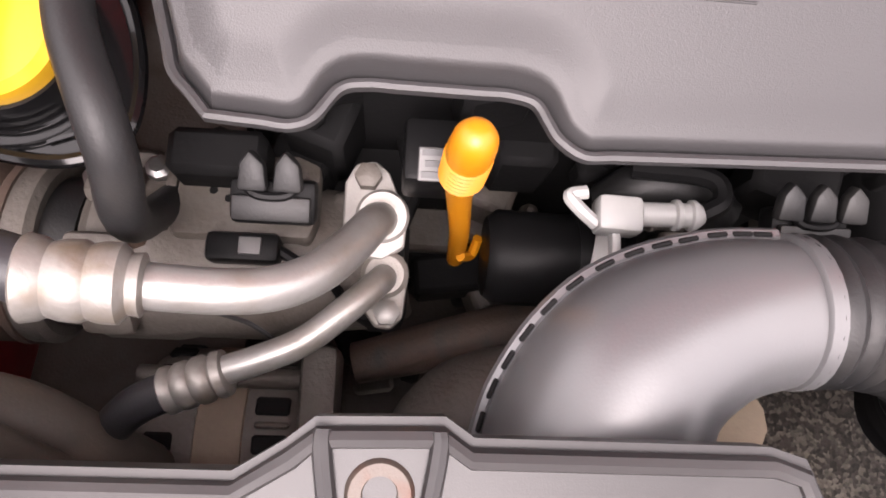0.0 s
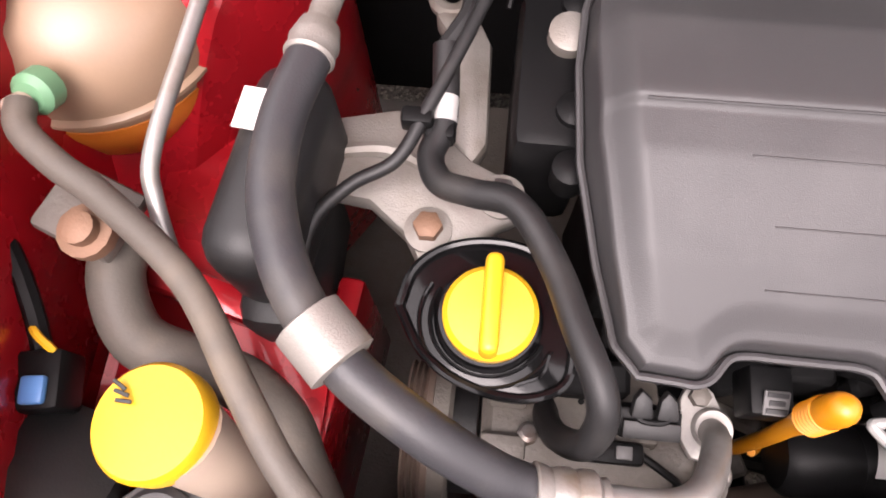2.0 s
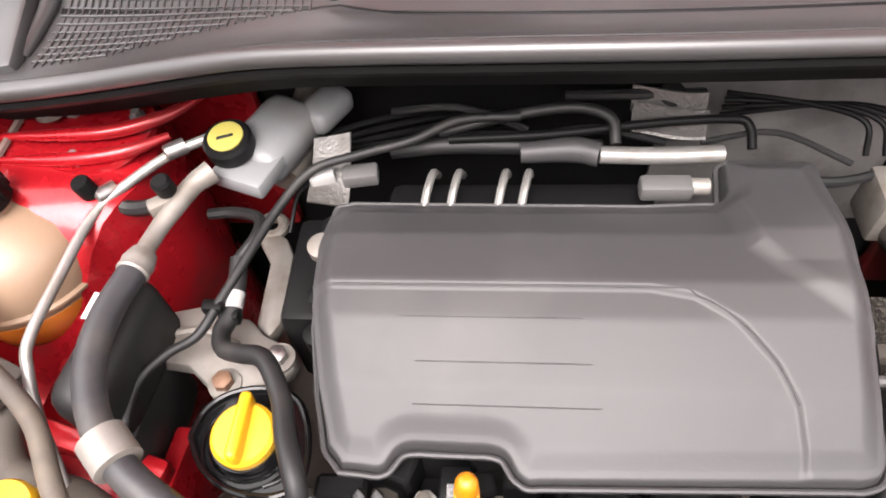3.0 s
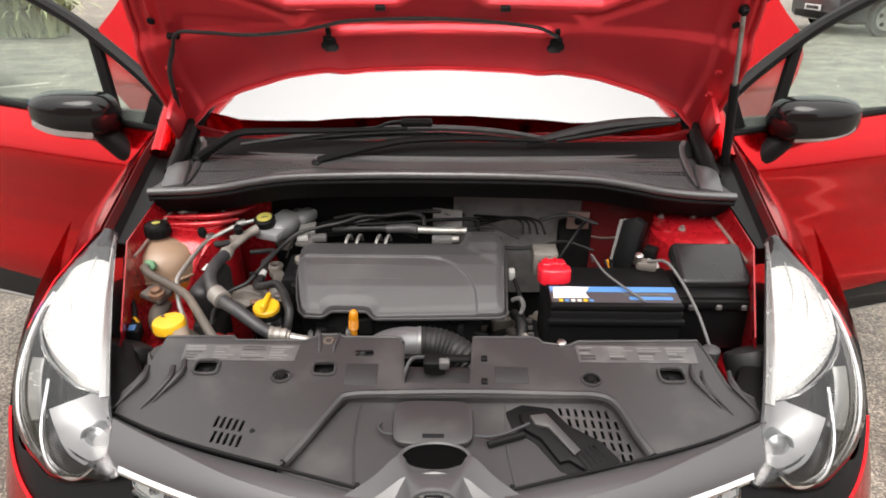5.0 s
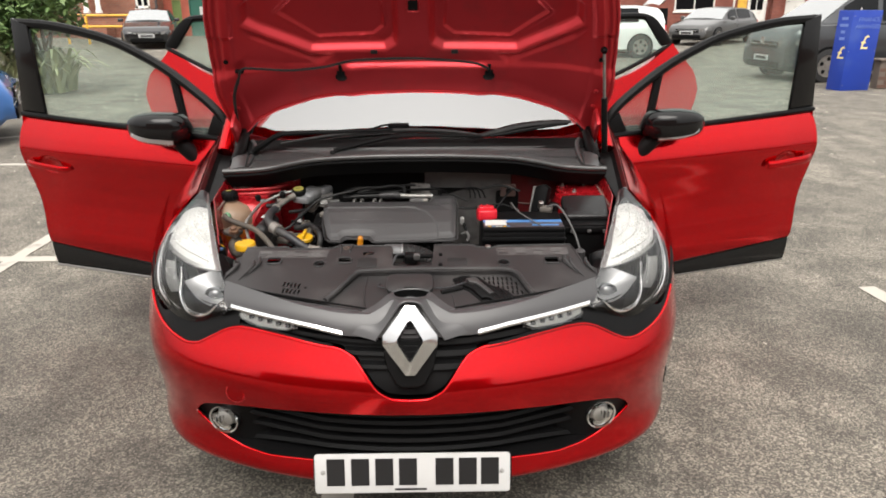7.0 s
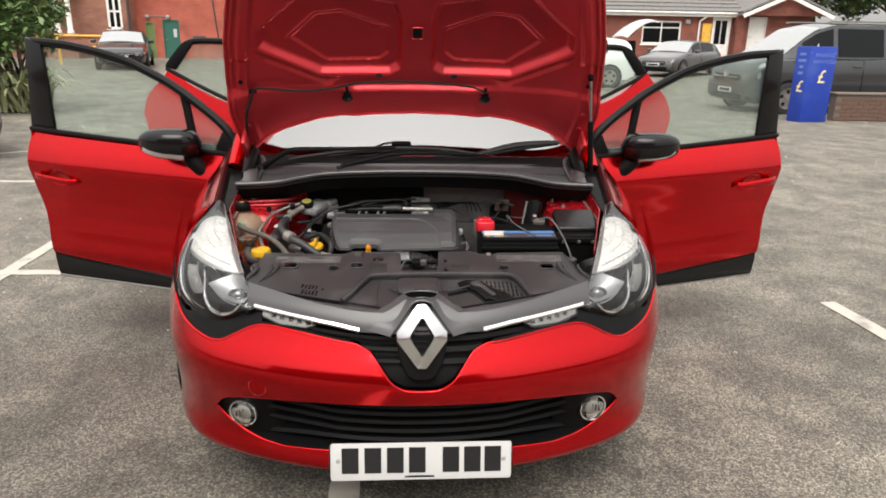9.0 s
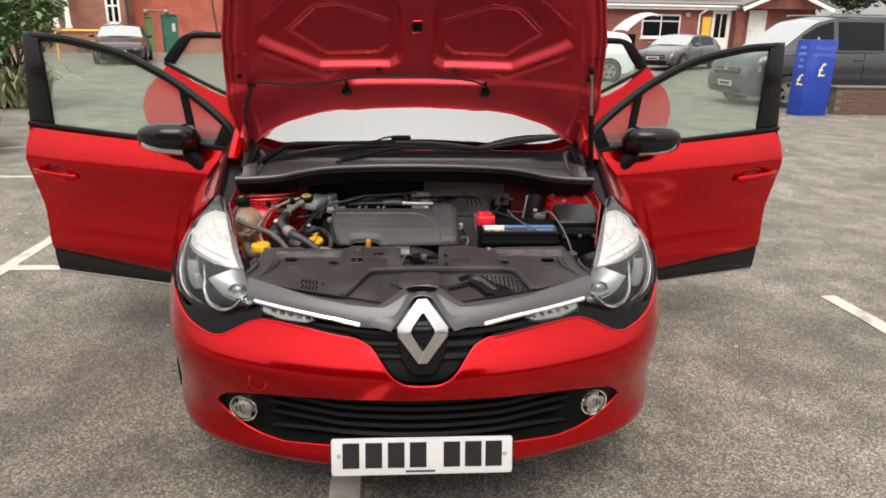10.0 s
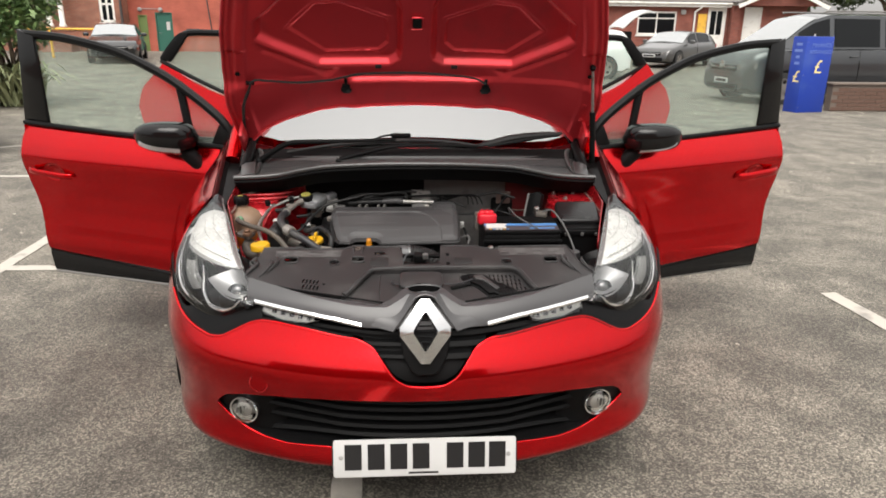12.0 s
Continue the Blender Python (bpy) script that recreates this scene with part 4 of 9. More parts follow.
part("striker_frame", tube([hm @ Vector((x, y, 0.004)) for x, y in rrect(0.040, 0.048, 0.006, 3)] + [hm @ Vector((0.020, 0.018, 0.004))], 0.003, 6, 1), RED_DULL, bonnet)
for s in (-1, 1):
    m = frame_at(lid(s * 0.266, 0.0, 0.018), (1, 0, 0), HV)
    bm = rbox((0.030, 0.042, 0.014), m, 0.004)
    rbox((0.042, 0.016, 0.012), m @ Matrix.Translation((0, -0.006, 0)), 0.003, 2, bm)
    rbox((0.012, 0.03, 0.01), m @ Matrix.Translation((0, 0.032, -0.002)), 0.003, 2, bm)
    part("washer_jet", bm, BLACK, bonnet, "black washer jet")
    part("rubber_buffer", rbox((0.024, 0.014, 0.010), frame_at(lid(s * 0.142, 0.088, 0.004), (1, 0, 0), HV), 0.003), RUBBER, bonnet)
    part("drain_hole", lathe([(0.009, -0.001), (0.009, 0.0015), (0.006, 0.002)], lid(s * 0.655, 0.085, 0.008), HN, 18), INTERIOR, bonnet)
    part("hinge", rbox((0.014, 0.09, 0.16), frame_at(V(s * 0.675, 1.10, 1.03), (1, 0, 0), HV) @ Matrix.Rotation(radians(90), 4, "X"), 0.004), RED_DULL, bonnet)
    for u in (-0.12, -0.05):
        part("hinge_bolt", lathe([(0.010, 0), (0.010, 0.005), (0.006, 0.008)], lid(s * 0.66, u, 0.012), HN, 6), RED_DULL, bonnet)
hose_line = [lid(x, u, 0.028) for x, u in ((-0.625, 0.02), (-0.60, 0.065), (-0.54, 0.06), (-0.44, 0.045), (-0.33, 0.05), (-0.27, 0.062), (-0.2, 0.075), (0.0, 0.078), (0.2, 0.062), (0.265, 0.035))]
part("washer_hose", tube(hose_line, 0.0045, 8), RUBBER, bonnet, "thin black washer hose")
part("washer_feed", tube([lid(-0.625, 0.02, 0.028), lid(-0.655, -0.05, 0.028), lid(-0.672, -0.16, 0.026), V(-0.676, 1.10, 1.06), V(-0.68, 1.06, 0.985)], 0.006, 8), RUBBER, bonnet)
part("hose_clip", rbox((0.03, 0.012, 0.014), frame_at(lid(-0.615, 0.05, 0.02), (1, 0, 0), HV), 0.003), BLACK, bonnet)
a, b = lid(0.655, 0.13, 0.012), V(0.698, 0.99, 0.975)
part("gas_strut", tube([b, b.lerp(a, 0.55)], 0.011, 12, 1), BLACK, bonnet, "black gas strut holding the bonnet")
part("strut_rod", tube([b.lerp(a, 0.5), a], 0.0055, 10, 1), STEEL, bonnet)
part("strut_ball", lathe([(0.010, -0.008), (0.012, 0), (0.008, 0.01)], a, HN, 14), BLACK, bonnet)

# cowl, seal and wipers
SEAL_SIDE = [(0.665, 0.818, 0.966), (0.58, 0.823, 0.968), (0.50, 0.827, 0.975), (0.42, 0.818, 0.994), (0.33, 0.810, 1.010), (0.15, 0.794, 1.023)]
SEAL = [(-x, y, z) for x, y, z in SEAL_SIDE] + [(0, 0.789, 1.026)] + SEAL_SIDE[::-1]
seal = smooth_line(SEAL, 6)
line_x = [p.x for p in seal]


def on_cowl(x, v, up=0.0):
    """A place on the cowl panel: v runs from the seal to the foot of the glass."""
    t = abs(x) / 0.665
    y0, z0 = float(np.interp(x, line_x, [p.y for p in seal])), float(np.interp(x, line_x, [p.z for p in seal]))
    y1, z1 = 0.905 + 0.16 * t * t, 1.018 - 0.045 * t * t
    dip = 0.014 * math.sin(math.pi * min(1, v * 1.25)) + 0.006 * float(step(v, 0.50, 0.56)) * (1 - v)
    return V(x, y0 + 0.012 + (y1 - y0 - 0.012) * v, z0 + (z1 - z0) * v - dip + up)


rows = [[on_cowl(p.x, v) for v in (0.0, 0.06, 0.14, 0.24, 0.36, 0.48, 0.52, 0.56, 0.62, 0.74, 0.86, 0.95, 1.0)] + [on_cowl(p.x, 1.0) + V(0, 0.012, -0.010)] for p in seal]
cowl = part("cowl_panel", sheet(rows, 0.003), COWL, car, "grey plastic cowl below the windscreen", 30)
part("cowl_seal", tube(seal, 0.0095, 12, 1), COWL, cowl, "black rubber bonnet seal")
part("seal_lip", tube([p + V(0, 0.002, -0.016) for p in seal], 0.007, 8, 1), BLACK, cowl)
part("cowl_groove", tube([on_cowl(x, 0.50 + 0.10 * math.exp(-((abs(x) - 0.29) / 0.035) ** 2), 0.001) for x in np.linspace(-0.34, 0.34, 40)], 0.0028, 6, 1), BLACK, cowl)
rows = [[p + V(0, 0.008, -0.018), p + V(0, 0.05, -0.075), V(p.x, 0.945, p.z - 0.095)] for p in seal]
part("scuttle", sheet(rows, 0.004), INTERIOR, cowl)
for s in (-1, 1):
    bm = bmesh.new()
    low_v, high_v = curve([(0.31, 0.55), (0.40, 0.36), (0.50, 0.16), (0.585, 0.10)], 60, 5), curve([(0.31, 0.62), (0.36, 0.74), (0.585, 0.86)], 60, 5)
    for x in np.arange(0.315, 0.585, 0.0085):
        tube([on_cowl(s * x, v, 0.004) for v in np.linspace(low_v(x), high_v(x), 6)], 0.0012, 5, 1, bm)
    for k in range(13):
        xs_ = [x for x in np.linspace(0.315, 0.585, 22) if low_v(x) <= 0.10 + 0.06 * k <= high_v(x)]
        if len(xs_) > 1:
            tube([on_cowl(s * x, 0.10 + 0.06 * k, 0.004) for x in xs_], 0.0012, 5, 1, bm)
    part("intake_mesh", bm, COWL, cowl, "black air intake mesh")
    # dark sheet added under the mesh in place of the shade behind it
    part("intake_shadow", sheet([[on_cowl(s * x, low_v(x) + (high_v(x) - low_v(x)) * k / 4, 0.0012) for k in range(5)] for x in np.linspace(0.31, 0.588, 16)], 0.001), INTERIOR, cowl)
    part("cowl_corner", rbox((0.055, 0.11, 0.018), pose(s * 0.628, 0.90, 0.972, 8, s * 8, s * -8), 0.006), COWL, cowl)
    part("corner_guard", tube([on_cowl(s * 0.60, 0.2, 0.004), on_cowl(s * 0.60, 0.6, 0.008), on_cowl(s * 0.602, 1.0, 0.010), V(s * 0.615, 1.06, 1.010)], [0.006, 0.009, 0.010, 0.006], 10), COWL, cowl)
    part("corner_boot", tube([(s * 0.655, 0.93, 0.965), (s * 0.648, 1.0, 0.99), (s * 0.64, 1.08, 1.03)], [0.016, 0.022, 0.012], 10), BLACK, cowl)
rows = [[V(w * t, y + 0.12 * t * t, z - 0.035 * t * t + 0.004) for t in np.linspace(-1, 1, 19)] for y, z, w in ((0.91, 1.0125, 0.652), (0.935, 1.0225, 0.652), (0.965, 1.0345, 0.652))]
part("glass_border", sheet(rows, 0.001), INTERIOR, ws, "black printed edge of the windscreen")
part("cowl_edge", tube([on_cowl(x, 0.985, 0.003) for x in np.linspace(-0.6, 0.6, 31)], 0.0042, 8, 1), COWL, cowl)


def on_glass(x, y, up=0.012):
    t = x / 0.6
    return V(x, y + 0.10 * t * t, np.interp(y, [g[0] for g in GLASS], [g[1] for g in GLASS]) - 0.035 * t * t + up)


wiper = part("wiper_arm", tube([(-0.600, 0.985, 0.985), (-0.555, 0.965, 1.018), (-0.49, 0.950, 1.058), (-0.43, 0.950, 1.066), (-0.25, 0.950, 1.070), (-0.08, 0.950, 1.076)], [0.013, 0.011, 0.010, 0.009, 0.007, 0.005], 8), BLACK, car, "black windscreen wiper")
part("pivot_cap", lathe([(0.016, -0.012), (0.016, 0.008), (0.011, 0.014)], (-0.600, 0.985, 0.982), (0, -0.2, 1), 18), BLACK, wiper)
part("blade", tube([on_glass(x, y, 0.012) for x, y in ((-0.50, 0.945), (-0.40, 0.965), (-0.25, 0.992), (-0.05, 1.008), (0.12, 1.0), (0.25, 0.975))], [0.005, 0.008, 0.009, 0.009, 0.008, 0.006], 6), RUBBER, wiper)
part("blade_bridge", rbox((0.075, 0.018, 0.016), pose(-0.060, 0.952, 1.090, 20, 0, 0), 0.005), BLACK, wiper)
part("blade_link", tube([(-0.16, 0.95, 1.076), (-0.125, 0.951, 1.089), (-0.09, 0.952, 1.094)], 0.004, 6), BLACK, wiper)
w2 = part("wiper_arm", tube([(-0.290, 0.905, 1.012), (-0.22, 0.912, 1.030), (-0.13, 0.918, 1.050), (-0.07, 0.922, 1.058), (0.05, 0.93, 1.060), (0.16, 0.935, 1.056), (0.24, 0.94, 1.052)], [0.009, 0.0105, 0.0095, 0.008, 0.007, 0.006, 0.005], 8), BLACK, car, "black windscreen wiper")
part("pivot_cap", lathe([(0.013, -0.010), (0.013, 0.004), (0.009, 0.008)], (-0.292, 0.905, 1.006), (0, -0.2, 1), 18), BLACK, w2)
part("pivot_nut", lathe([(0.005, 0), (0.005, 0.006)], (-0.292, 0.905, 1.014), (0, -0.2, 1), 6), STEEL, w2)
part("blade", tube([(0.20, 0.945, 1.045), (0.27, 0.95, 1.060), (0.35, 0.955, 1.078), (0.42, 0.96, 1.088), (0.50, 0.965, 1.094), (0.56, 0.97, 1.095)], [0.006, 0.011, 0.014, 0.013, 0.011, 0.006], 8), RUBBER, w2)
part("blade_rail", tube([(0.27, 0.94, 1.052), (0.35, 0.945, 1.064), (0.45, 0.952, 1.080), (0.55, 0.962, 1.090)], [0.005, 0.006, 0.006, 0.004], 6), BLACK, w2)
setting["frame"] = LEVEL


# doors, opened wide
def door_frame(side, hinge, deg):
    """A door's pose: x from the hinge along the door, y up, z out of its outer face."""
    a = radians(deg)
    d = V(side * math.cos(a), math.sin(a), 0)
    m = frame_at(V(side * hinge[0], hinge[1], 0), d, (0, 0, 1))
    out = V(math.sin(a) * side, -math.cos(a), 0)
    if (m.to_3x3() @ V(0, 0, 1)).dot(out) < 0:
        m = m @ Matrix.Diagonal((1, 1, -1, 1))
    return m


def door_skin(m, low, high, d0, d1, crease, bulge, thick, rear=None, n=40, k=24):
    rows = []
    for i in range(n + 1):
        t = i / n
        row = []
        for j in range(k + 1):
            u = j / k
            z = low(t) + (high(t) - low(t)) * u
            e = rear(z) if rear else d1
            d = d0 + (e - d0) * t
            b = bulge * math.sin(math.pi * min(1, u * 0.85 + 0.1)) + crease(d, z)
            row.append(m @ V(d, z, b))
        rows.append(row)
    return rows


FRONT_REAR = curve([(0.25, 0.930), (0.32, 0.945), (0.44, 0.965), (0.55, 0.975), (0.66, 0.990), (0.76, 1.014), (0.84, 1.026), (0.95, 1.026), (1.03, 1.014)])
DOOR_OUT = curve([(0.30, 0.020), (0.37, 0.030), (0.42, 0.044), (0.46, 0.048), (0.50, 0.046), (0.56, 0.036), (0.62, 0.030), (0.70, 0.034), (0.78, 0.045), (0.84, 0.057), (0.862, 0.060), (0.88, 0.0565), (0.92, 0.042), (0.96, 0.022), (1.0, 0.0), (1.04, -0.02)], 400, 13)


def front_crease(d, z):
    """How far the door's skin stands out: a lit shoulder under the window, a hollow below, a swelling at the foot."""
    ends = 1 - 0.30 * float(step(d, 0.80, 1.03)) - 0.10 * (1 - float(step(d, 0.0, 0.30)))
    cup = -0.022 * math.exp(-(((d - 0.862) / 0.046) ** 2 + ((z - 0.812) / 0.030) ** 2) ** 2)
    return DOOR_OUT(z + 0.02 * (0.6 - d)) * (0.45 + 0.55 * ends) + cup


for side in (-1, 1):
    deg = 19.8 if side < 0 else 18.6
    m = door_frame(side, (0.81, 1.17), deg)
    skin = door_skin(m, lambda t: 0.368 + 0.072 * t, lambda t: 0.962 + 0.058 * t, 0.0, 1.03, front_crease, 0.0, 0.0, FRONT_REAR, 110, 80)
    door = part("front_door", sheet(skin, 0.004), RED, car, "opened red front door with black window frame")
    inner = [[m @ V(d, z, -0.07) for z in np.linspace(0.33, 0.99, 6)] for d in np.linspace(0.0, 1.02, 8)]
    part("door_lining", sheet(inner, 0.02), INTERIOR, door, "dark door lining")
    bm = bmesh.new()
    sheet([[m @ V(FRONT_REAR(z) - 0.002, z, o) for o in (0.012, -0.03, -0.07)] for z in np.linspace(0.33, 1.02, 24)], 0.002, bm)
    sheet([[m @ V(d, 0.335, o) for o in (0.012, -0.03, -0.07)] for d in np.linspace(0, 0.99, 10)], 0.002, bm)
    part("door_edge", bm, RED, door)
    # lower trim
    rows = [[m @ V(min(d, FRONT_REAR(z) - 0.002), z, o) for z, o in ((0.318, 0.02), (0.33, 0.040), (0.35, 0.042), (0.362 + 0.05 * d, 0.040), (0.372 + 0.068 * d, 0.034), (0.376 + 0.068 * d, 0.020))] for d in np.linspace(0, 0.985, 30)]
    part("lower_trim", sheet(rows, 0.004), GLOSS_BLACK, door, "black lower door trim")
    part("trim_foot", tube([m @ V(d, 0.326, 0.037) for d in np.linspace(0, 0.945, 20)], 0.0075, 8, 1), STEEL_DULL, door)
    # window
    top = smooth_line([(-0.06, 0.985, 0), (0.0, 1.09, 0), (0.19, 1.225, 0), (0.34, 1.30, 0), (0.50, 1.358, 0), (0.75, 1.405, 0), (0.965, 1.420, 0)], 6)
    belt = lambda d: 0.965 + 0.055 * d
    pane = [[m @ V(p.x, belt(p.x) + (p.y - belt(p.x)) * u, -0.012 - 0.02 * u) for u in np.linspace(0, 1, 6)] for p in top]
    g = face_out(part("window_pane", sheet(pane), DOOR_GLASS, door, "clear greenish door glass"), m.to_3x3() @ V(0, 0, 1))
    g.visible_shadow = False
    bm = tube([m @ V(p.x, p.y - 0.012, -0.012) for p in top], 0.019, 8, 1)
    part("window_frame", bm, BLACK, door, "black window frame")
    post = [(0.978, 1.428), (1.018, 1.026), (0.885, 1.016), (0.892, 1.40)]
    part("b_post_trim", prism(post, m @ Matrix.Translation((0, 0, -0.01)), 0.016, 0.004), GLOSS_BLACK, door, "black pillar trim")
    part("belt_moulding", tube([m @ V(d, belt(d) + 0.004, 0.012) for d in np.linspace(-0.06, 1.012, 12)], 0.011, 8, 1), BLACK, door)
    part("quarter_bar", tube([m @ V(0.150, 0.98, -0.008), m @ V(0.195, 1.225, -0.02)], 0.018, 8, 1), BLACK, door)
    part("mirror_sail", prism([(-0.06, 0.965), (0.05, 0.967), (0.0, 1.06), (-0.045, 1.02)], m @ Matrix.Translation((0, 0, -0.008)), 0.018, 0.003), BLACK, door)
    # handle
    hm = m @ Matrix.Translation((0.866, 0.806, 0.058)) @ Matrix.Rotation(radians(5), 4, "Z")
    rows = [[hm @ V(x, y, 0.016 * (1 - (x / 0.118) ** 4) + 0.004 * (abs(y) < 0.008)) for y in (-0.013, -0.007, 0.007, 0.013)] for x in np.linspace(-0.115, 0.115, 22)]
    part("handle", sheet(rows, 0.010), RED, door, "body-coloured pull handle")
    # mirror
    c = V(side * 1.035, 1.165, 1.012)
    rings = []
    for i in range(17):
        t = -1 + 2 * i / 16
        top = 0.062 * max(0.02, 1 - abs(t) ** 5) ** 0.5 * (1.0 - 0.34 * max(0.0, t) ** 1.6)
        low = 0.060 * max(0.02, 1 - abs(t) ** 6) ** 0.5 * (1.0 - 0.16 * max(0.0, t))
        dep = 0.078 * math.sqrt(max(0.03, 1 - abs(t) ** 3)) * (1 - 0.2 * max(0.0, t))
        ring_m = []
        for a in np.linspace(0, 2 * math.pi, 29):
            ca, sa = math.cos(a), math.sin(a)
            y = dep * math.copysign(abs(ca) ** 0.8, ca) * (1 if ca < 0 else 0.4)
            z = (top if sa > 0 else low) * math.copysign(abs(sa) ** 0.62, sa)
            ring_m.append(c + V(side * 0.132 * t, -0.004 * t + y + 0.02 * (t > 0) * t * t, z + 0.004 * t))
        rings.append(ring_m)
    mir = part("wing_mirror", sheet(rings), GLOSS_BLACK, door, "gloss black door mirror")
    for ring_end in (rings[0], rings[-1]):
        bm = bmesh.new()
        bmesh.ops.contextual_create(bm, geom=[bm.verts.new(p) for p in ring_end[:-1]])
        part("mirror_end", bm, GLOSS_BLACK, mir)
    ind = [[c + V(side * x, -0.055 + 0.03 * abs(x / 0.12) ** 2 + dy, -0.046 + 0.012 * x / 0.1 + 0.018 * max(0, x / 0.1) ** 3 + dz) for dz, dy in ((0.010, -0.010), (-0.002, -0.012), (-0.012, 0.01))] for x in np.linspace(-0.07, 0.092, 14)]
    part("side_indicator", sheet(ind, 0.006), LAMP_GREY, mir, "clear side indicator")
    part("mirror_stalk", tube([(side * 0.985, 1.175, 0.965), (side * 0.945, 1.175, 0.93), (side * 0.905, 1.185, 0.885), (side * 0.895, 1.20, 0.86)], [0.030, 0.034, 0.036, 0.03], 12), BLACK, mir)

    # rear door
    r = door_frame(side, (0.80, 2.27), 15 if side < 0 else 17)
    rear = curve([(0.33, 0.62), (0.55, 0.60), (0.75, 0.66), (0.90, 0.79), (1.0, 0.825), (1.10, 0.80), (1.20, 0.70), (1.26, 0.655)])
    skin = door_skin(r, lambda t: 0.36, lambda t: 1.0 + 0.255 * t ** 1.25, 0.0, 0.8, lambda d, z: 0.050 - 0.20 * max(0.0, z - 0.86), 0.0, 0, rear)
    rd = part("rear_door", sheet(skin, 0.05), RED, car, "opened red rear door")
    top = smooth_line([(0.0, 1.40, 0), (0.28, 1.412, 0), (0.50, 1.405, 0), (0.60, 1.33, 0), (0.66, 1.262, 0)], 6)
    belt2 = lambda d: 1.0 + 0.255 * max(0, min(1, d / 0.66)) ** 1.25
    pane = [[r @ V(p.x, belt2(p.x) + (max(p.y, belt2(p.x) + 0.004) - belt2(p.x)) * u, -0.02) for u in np.linspace(0, 1, 4)] for p in top]
    g = face_out(part("window_pane", sheet(pane), DOOR_GLASS, rd, "clear greenish door glass"), r.to_3x3() @ V(0, 0, 1))
    g.visible_shadow = False
    bm = tube([r @ V(p.x, p.y, -0.015) for p in top], 0.018, 8, 1)
    tube([r @ V(0.0, 0.99, -0.015), r @ V(0.0, 1.40, -0.015)], 0.02, 8, 1, bm)
    tube([r @ V(d, belt2(d), 0.0) for d in np.linspace(0, 0.66, 14)], 0.012, 8, 1, bm)
    part("window_frame", bm, BLACK, rd, "black window frame")
    part("handle_pod", prism([(0.655, 1.262), (0.60, 1.34), (0.52, 1.412), (0.465, 1.412), (0.555, 1.30), (0.60, 1.248)], r @ Matrix.Translation((0, 0, -0.012)), 0.02, 0.004), BLACK, rd, "black hidden-handle panel")



# plastic shield over the radiator, behind the front panel
setting["frame"] = LEAN
slam_m = frame_at(V(0, 0.10, 0.818), (1, 0, 0), (0, 1, 0.125))


def on_slam(x, y, up=0.0):
    """A place on the shield from its plan place."""
    return slam_m @ V(x, (y - 0.10) / slam_m.col[1][1], up)


def plate_with_holes(outer, holes, m, thick):
    """A flat plate with openings through it."""
    bm = bmesh.new()
    for loop in (outer, *holes):
        vs = [bm.verts.new((x, y, 0)) for x, y in loop]
        for a, b in zip(vs, vs[1:] + vs[:1]):
            bm.edges.new((a, b))
    bmesh.ops.triangle_fill(bm, use_beauty=True, use_dissolve=False, edges=bm.edges[:], normal=(0, 0, 1))
    r = bmesh.ops.extrude_face_region(bm, geom=bm.faces[:])
    bmesh.ops.translate(bm, verts=[v for v in r["geom"] if isinstance(v, bmesh.types.BMVert)], vec=(0, 0, -thick))
    bm.transform(m)
    return bm


def plan(pts):
    return [(x, y - 0.10) for x, y in pts]


def ell(cx, cy, rx, ry, n=20, sq=2.0):
    out = []
    for k in range(n):
        a = 2 * math.pi * k / n
        c, s = math.cos(a), math.sin(a)
        out.append((cx + rx * math.copysign(abs(c) ** (2 / sq), c), cy + ry * math.copysign(abs(s) ** (2 / sq), s)))
    return out


OUT = [(-0.496, 0.421), (-0.376, 0.424), (-0.368, 0.414), (-0.242, 0.414), (-0.226, 0.424), (-0.218, 0.4305), (-0.181, 0.4315), (-0.172, 0.4255), (-0.078, 0.4255), (-0.068, 0.4225), (-0.0635, 0.413), (-0.060, 0.315),
       (0.058, 0.315), (0.066, 0.427), (0.172, 0.429), (0.182, 0.425), (0.19, 0.415), (0.235, 0.408), (0.255, 0.419), (0.472, 0.424), (0.481, 0.392), (0.492, 0.318), (0.527, 0.288),
       (0.520, 0.236), (0.435, 0.199), (0.337, 0.168), (0.326, 0.168), (0.315, 0.205), (0.296, 0.262), (0.275, 0.284), (-0.150, 0.281), (-0.162, 0.268), (-0.222, 0.160), (-0.235, 0.140),
       (-0.337, 0.168), (-0.435, 0.199), (-0.520, 0.236), (-0.527, 0.288), (-0.515, 0.315), (-0.503, 0.361)]
HOLES = [ell(-0.402, 0.344, 0.021, 0.017, 16, 4), ell(-0.197, 0.344, 0.021, 0.015, 16, 4), ell(0.404, 0.336, 0.022, 0.017, 16, 4),
         ell(-0.268, 0.326, 0.016, 0.015, 16), ell(0.264, 0.325, 0.016, 0.015, 16), ell(-0.131, 0.384, 0.017, 0.008, 12, 6)]
for r in range(2):
    for k in range(5):
        x, y = -0.352 + 0.0105 * k + 0.003 * r, 0.228 - 0.030 * r - 0.0022 * k
        HOLES.append([(x - 0.0032, y - 0.011), (x + 0.0020, y - 0.011), (x + 0.0046, y + 0.011), (x - 0.0006, y + 0.011)])
shield_top = part("radiator_shield", plate_with_holes(plan(OUT), [plan(h) for h in HOLES], slam_m, 0.004), SLAM_PLASTIC, car, "dusty black plastic shield over the radiator", 30)
bm = bmesh.new()
tube([on_slam(x, y - 0.003, -0.0005) for x, y in OUT[:11]], 0.0034, 8, 1, bm)
tube([on_slam(x, y - 0.003, -0.0005) for x, y in OUT[13:23]], 0.0034, 8, 1, bm)
part("rolled_edge", bm, SLAM_PLASTIC, shield_top)
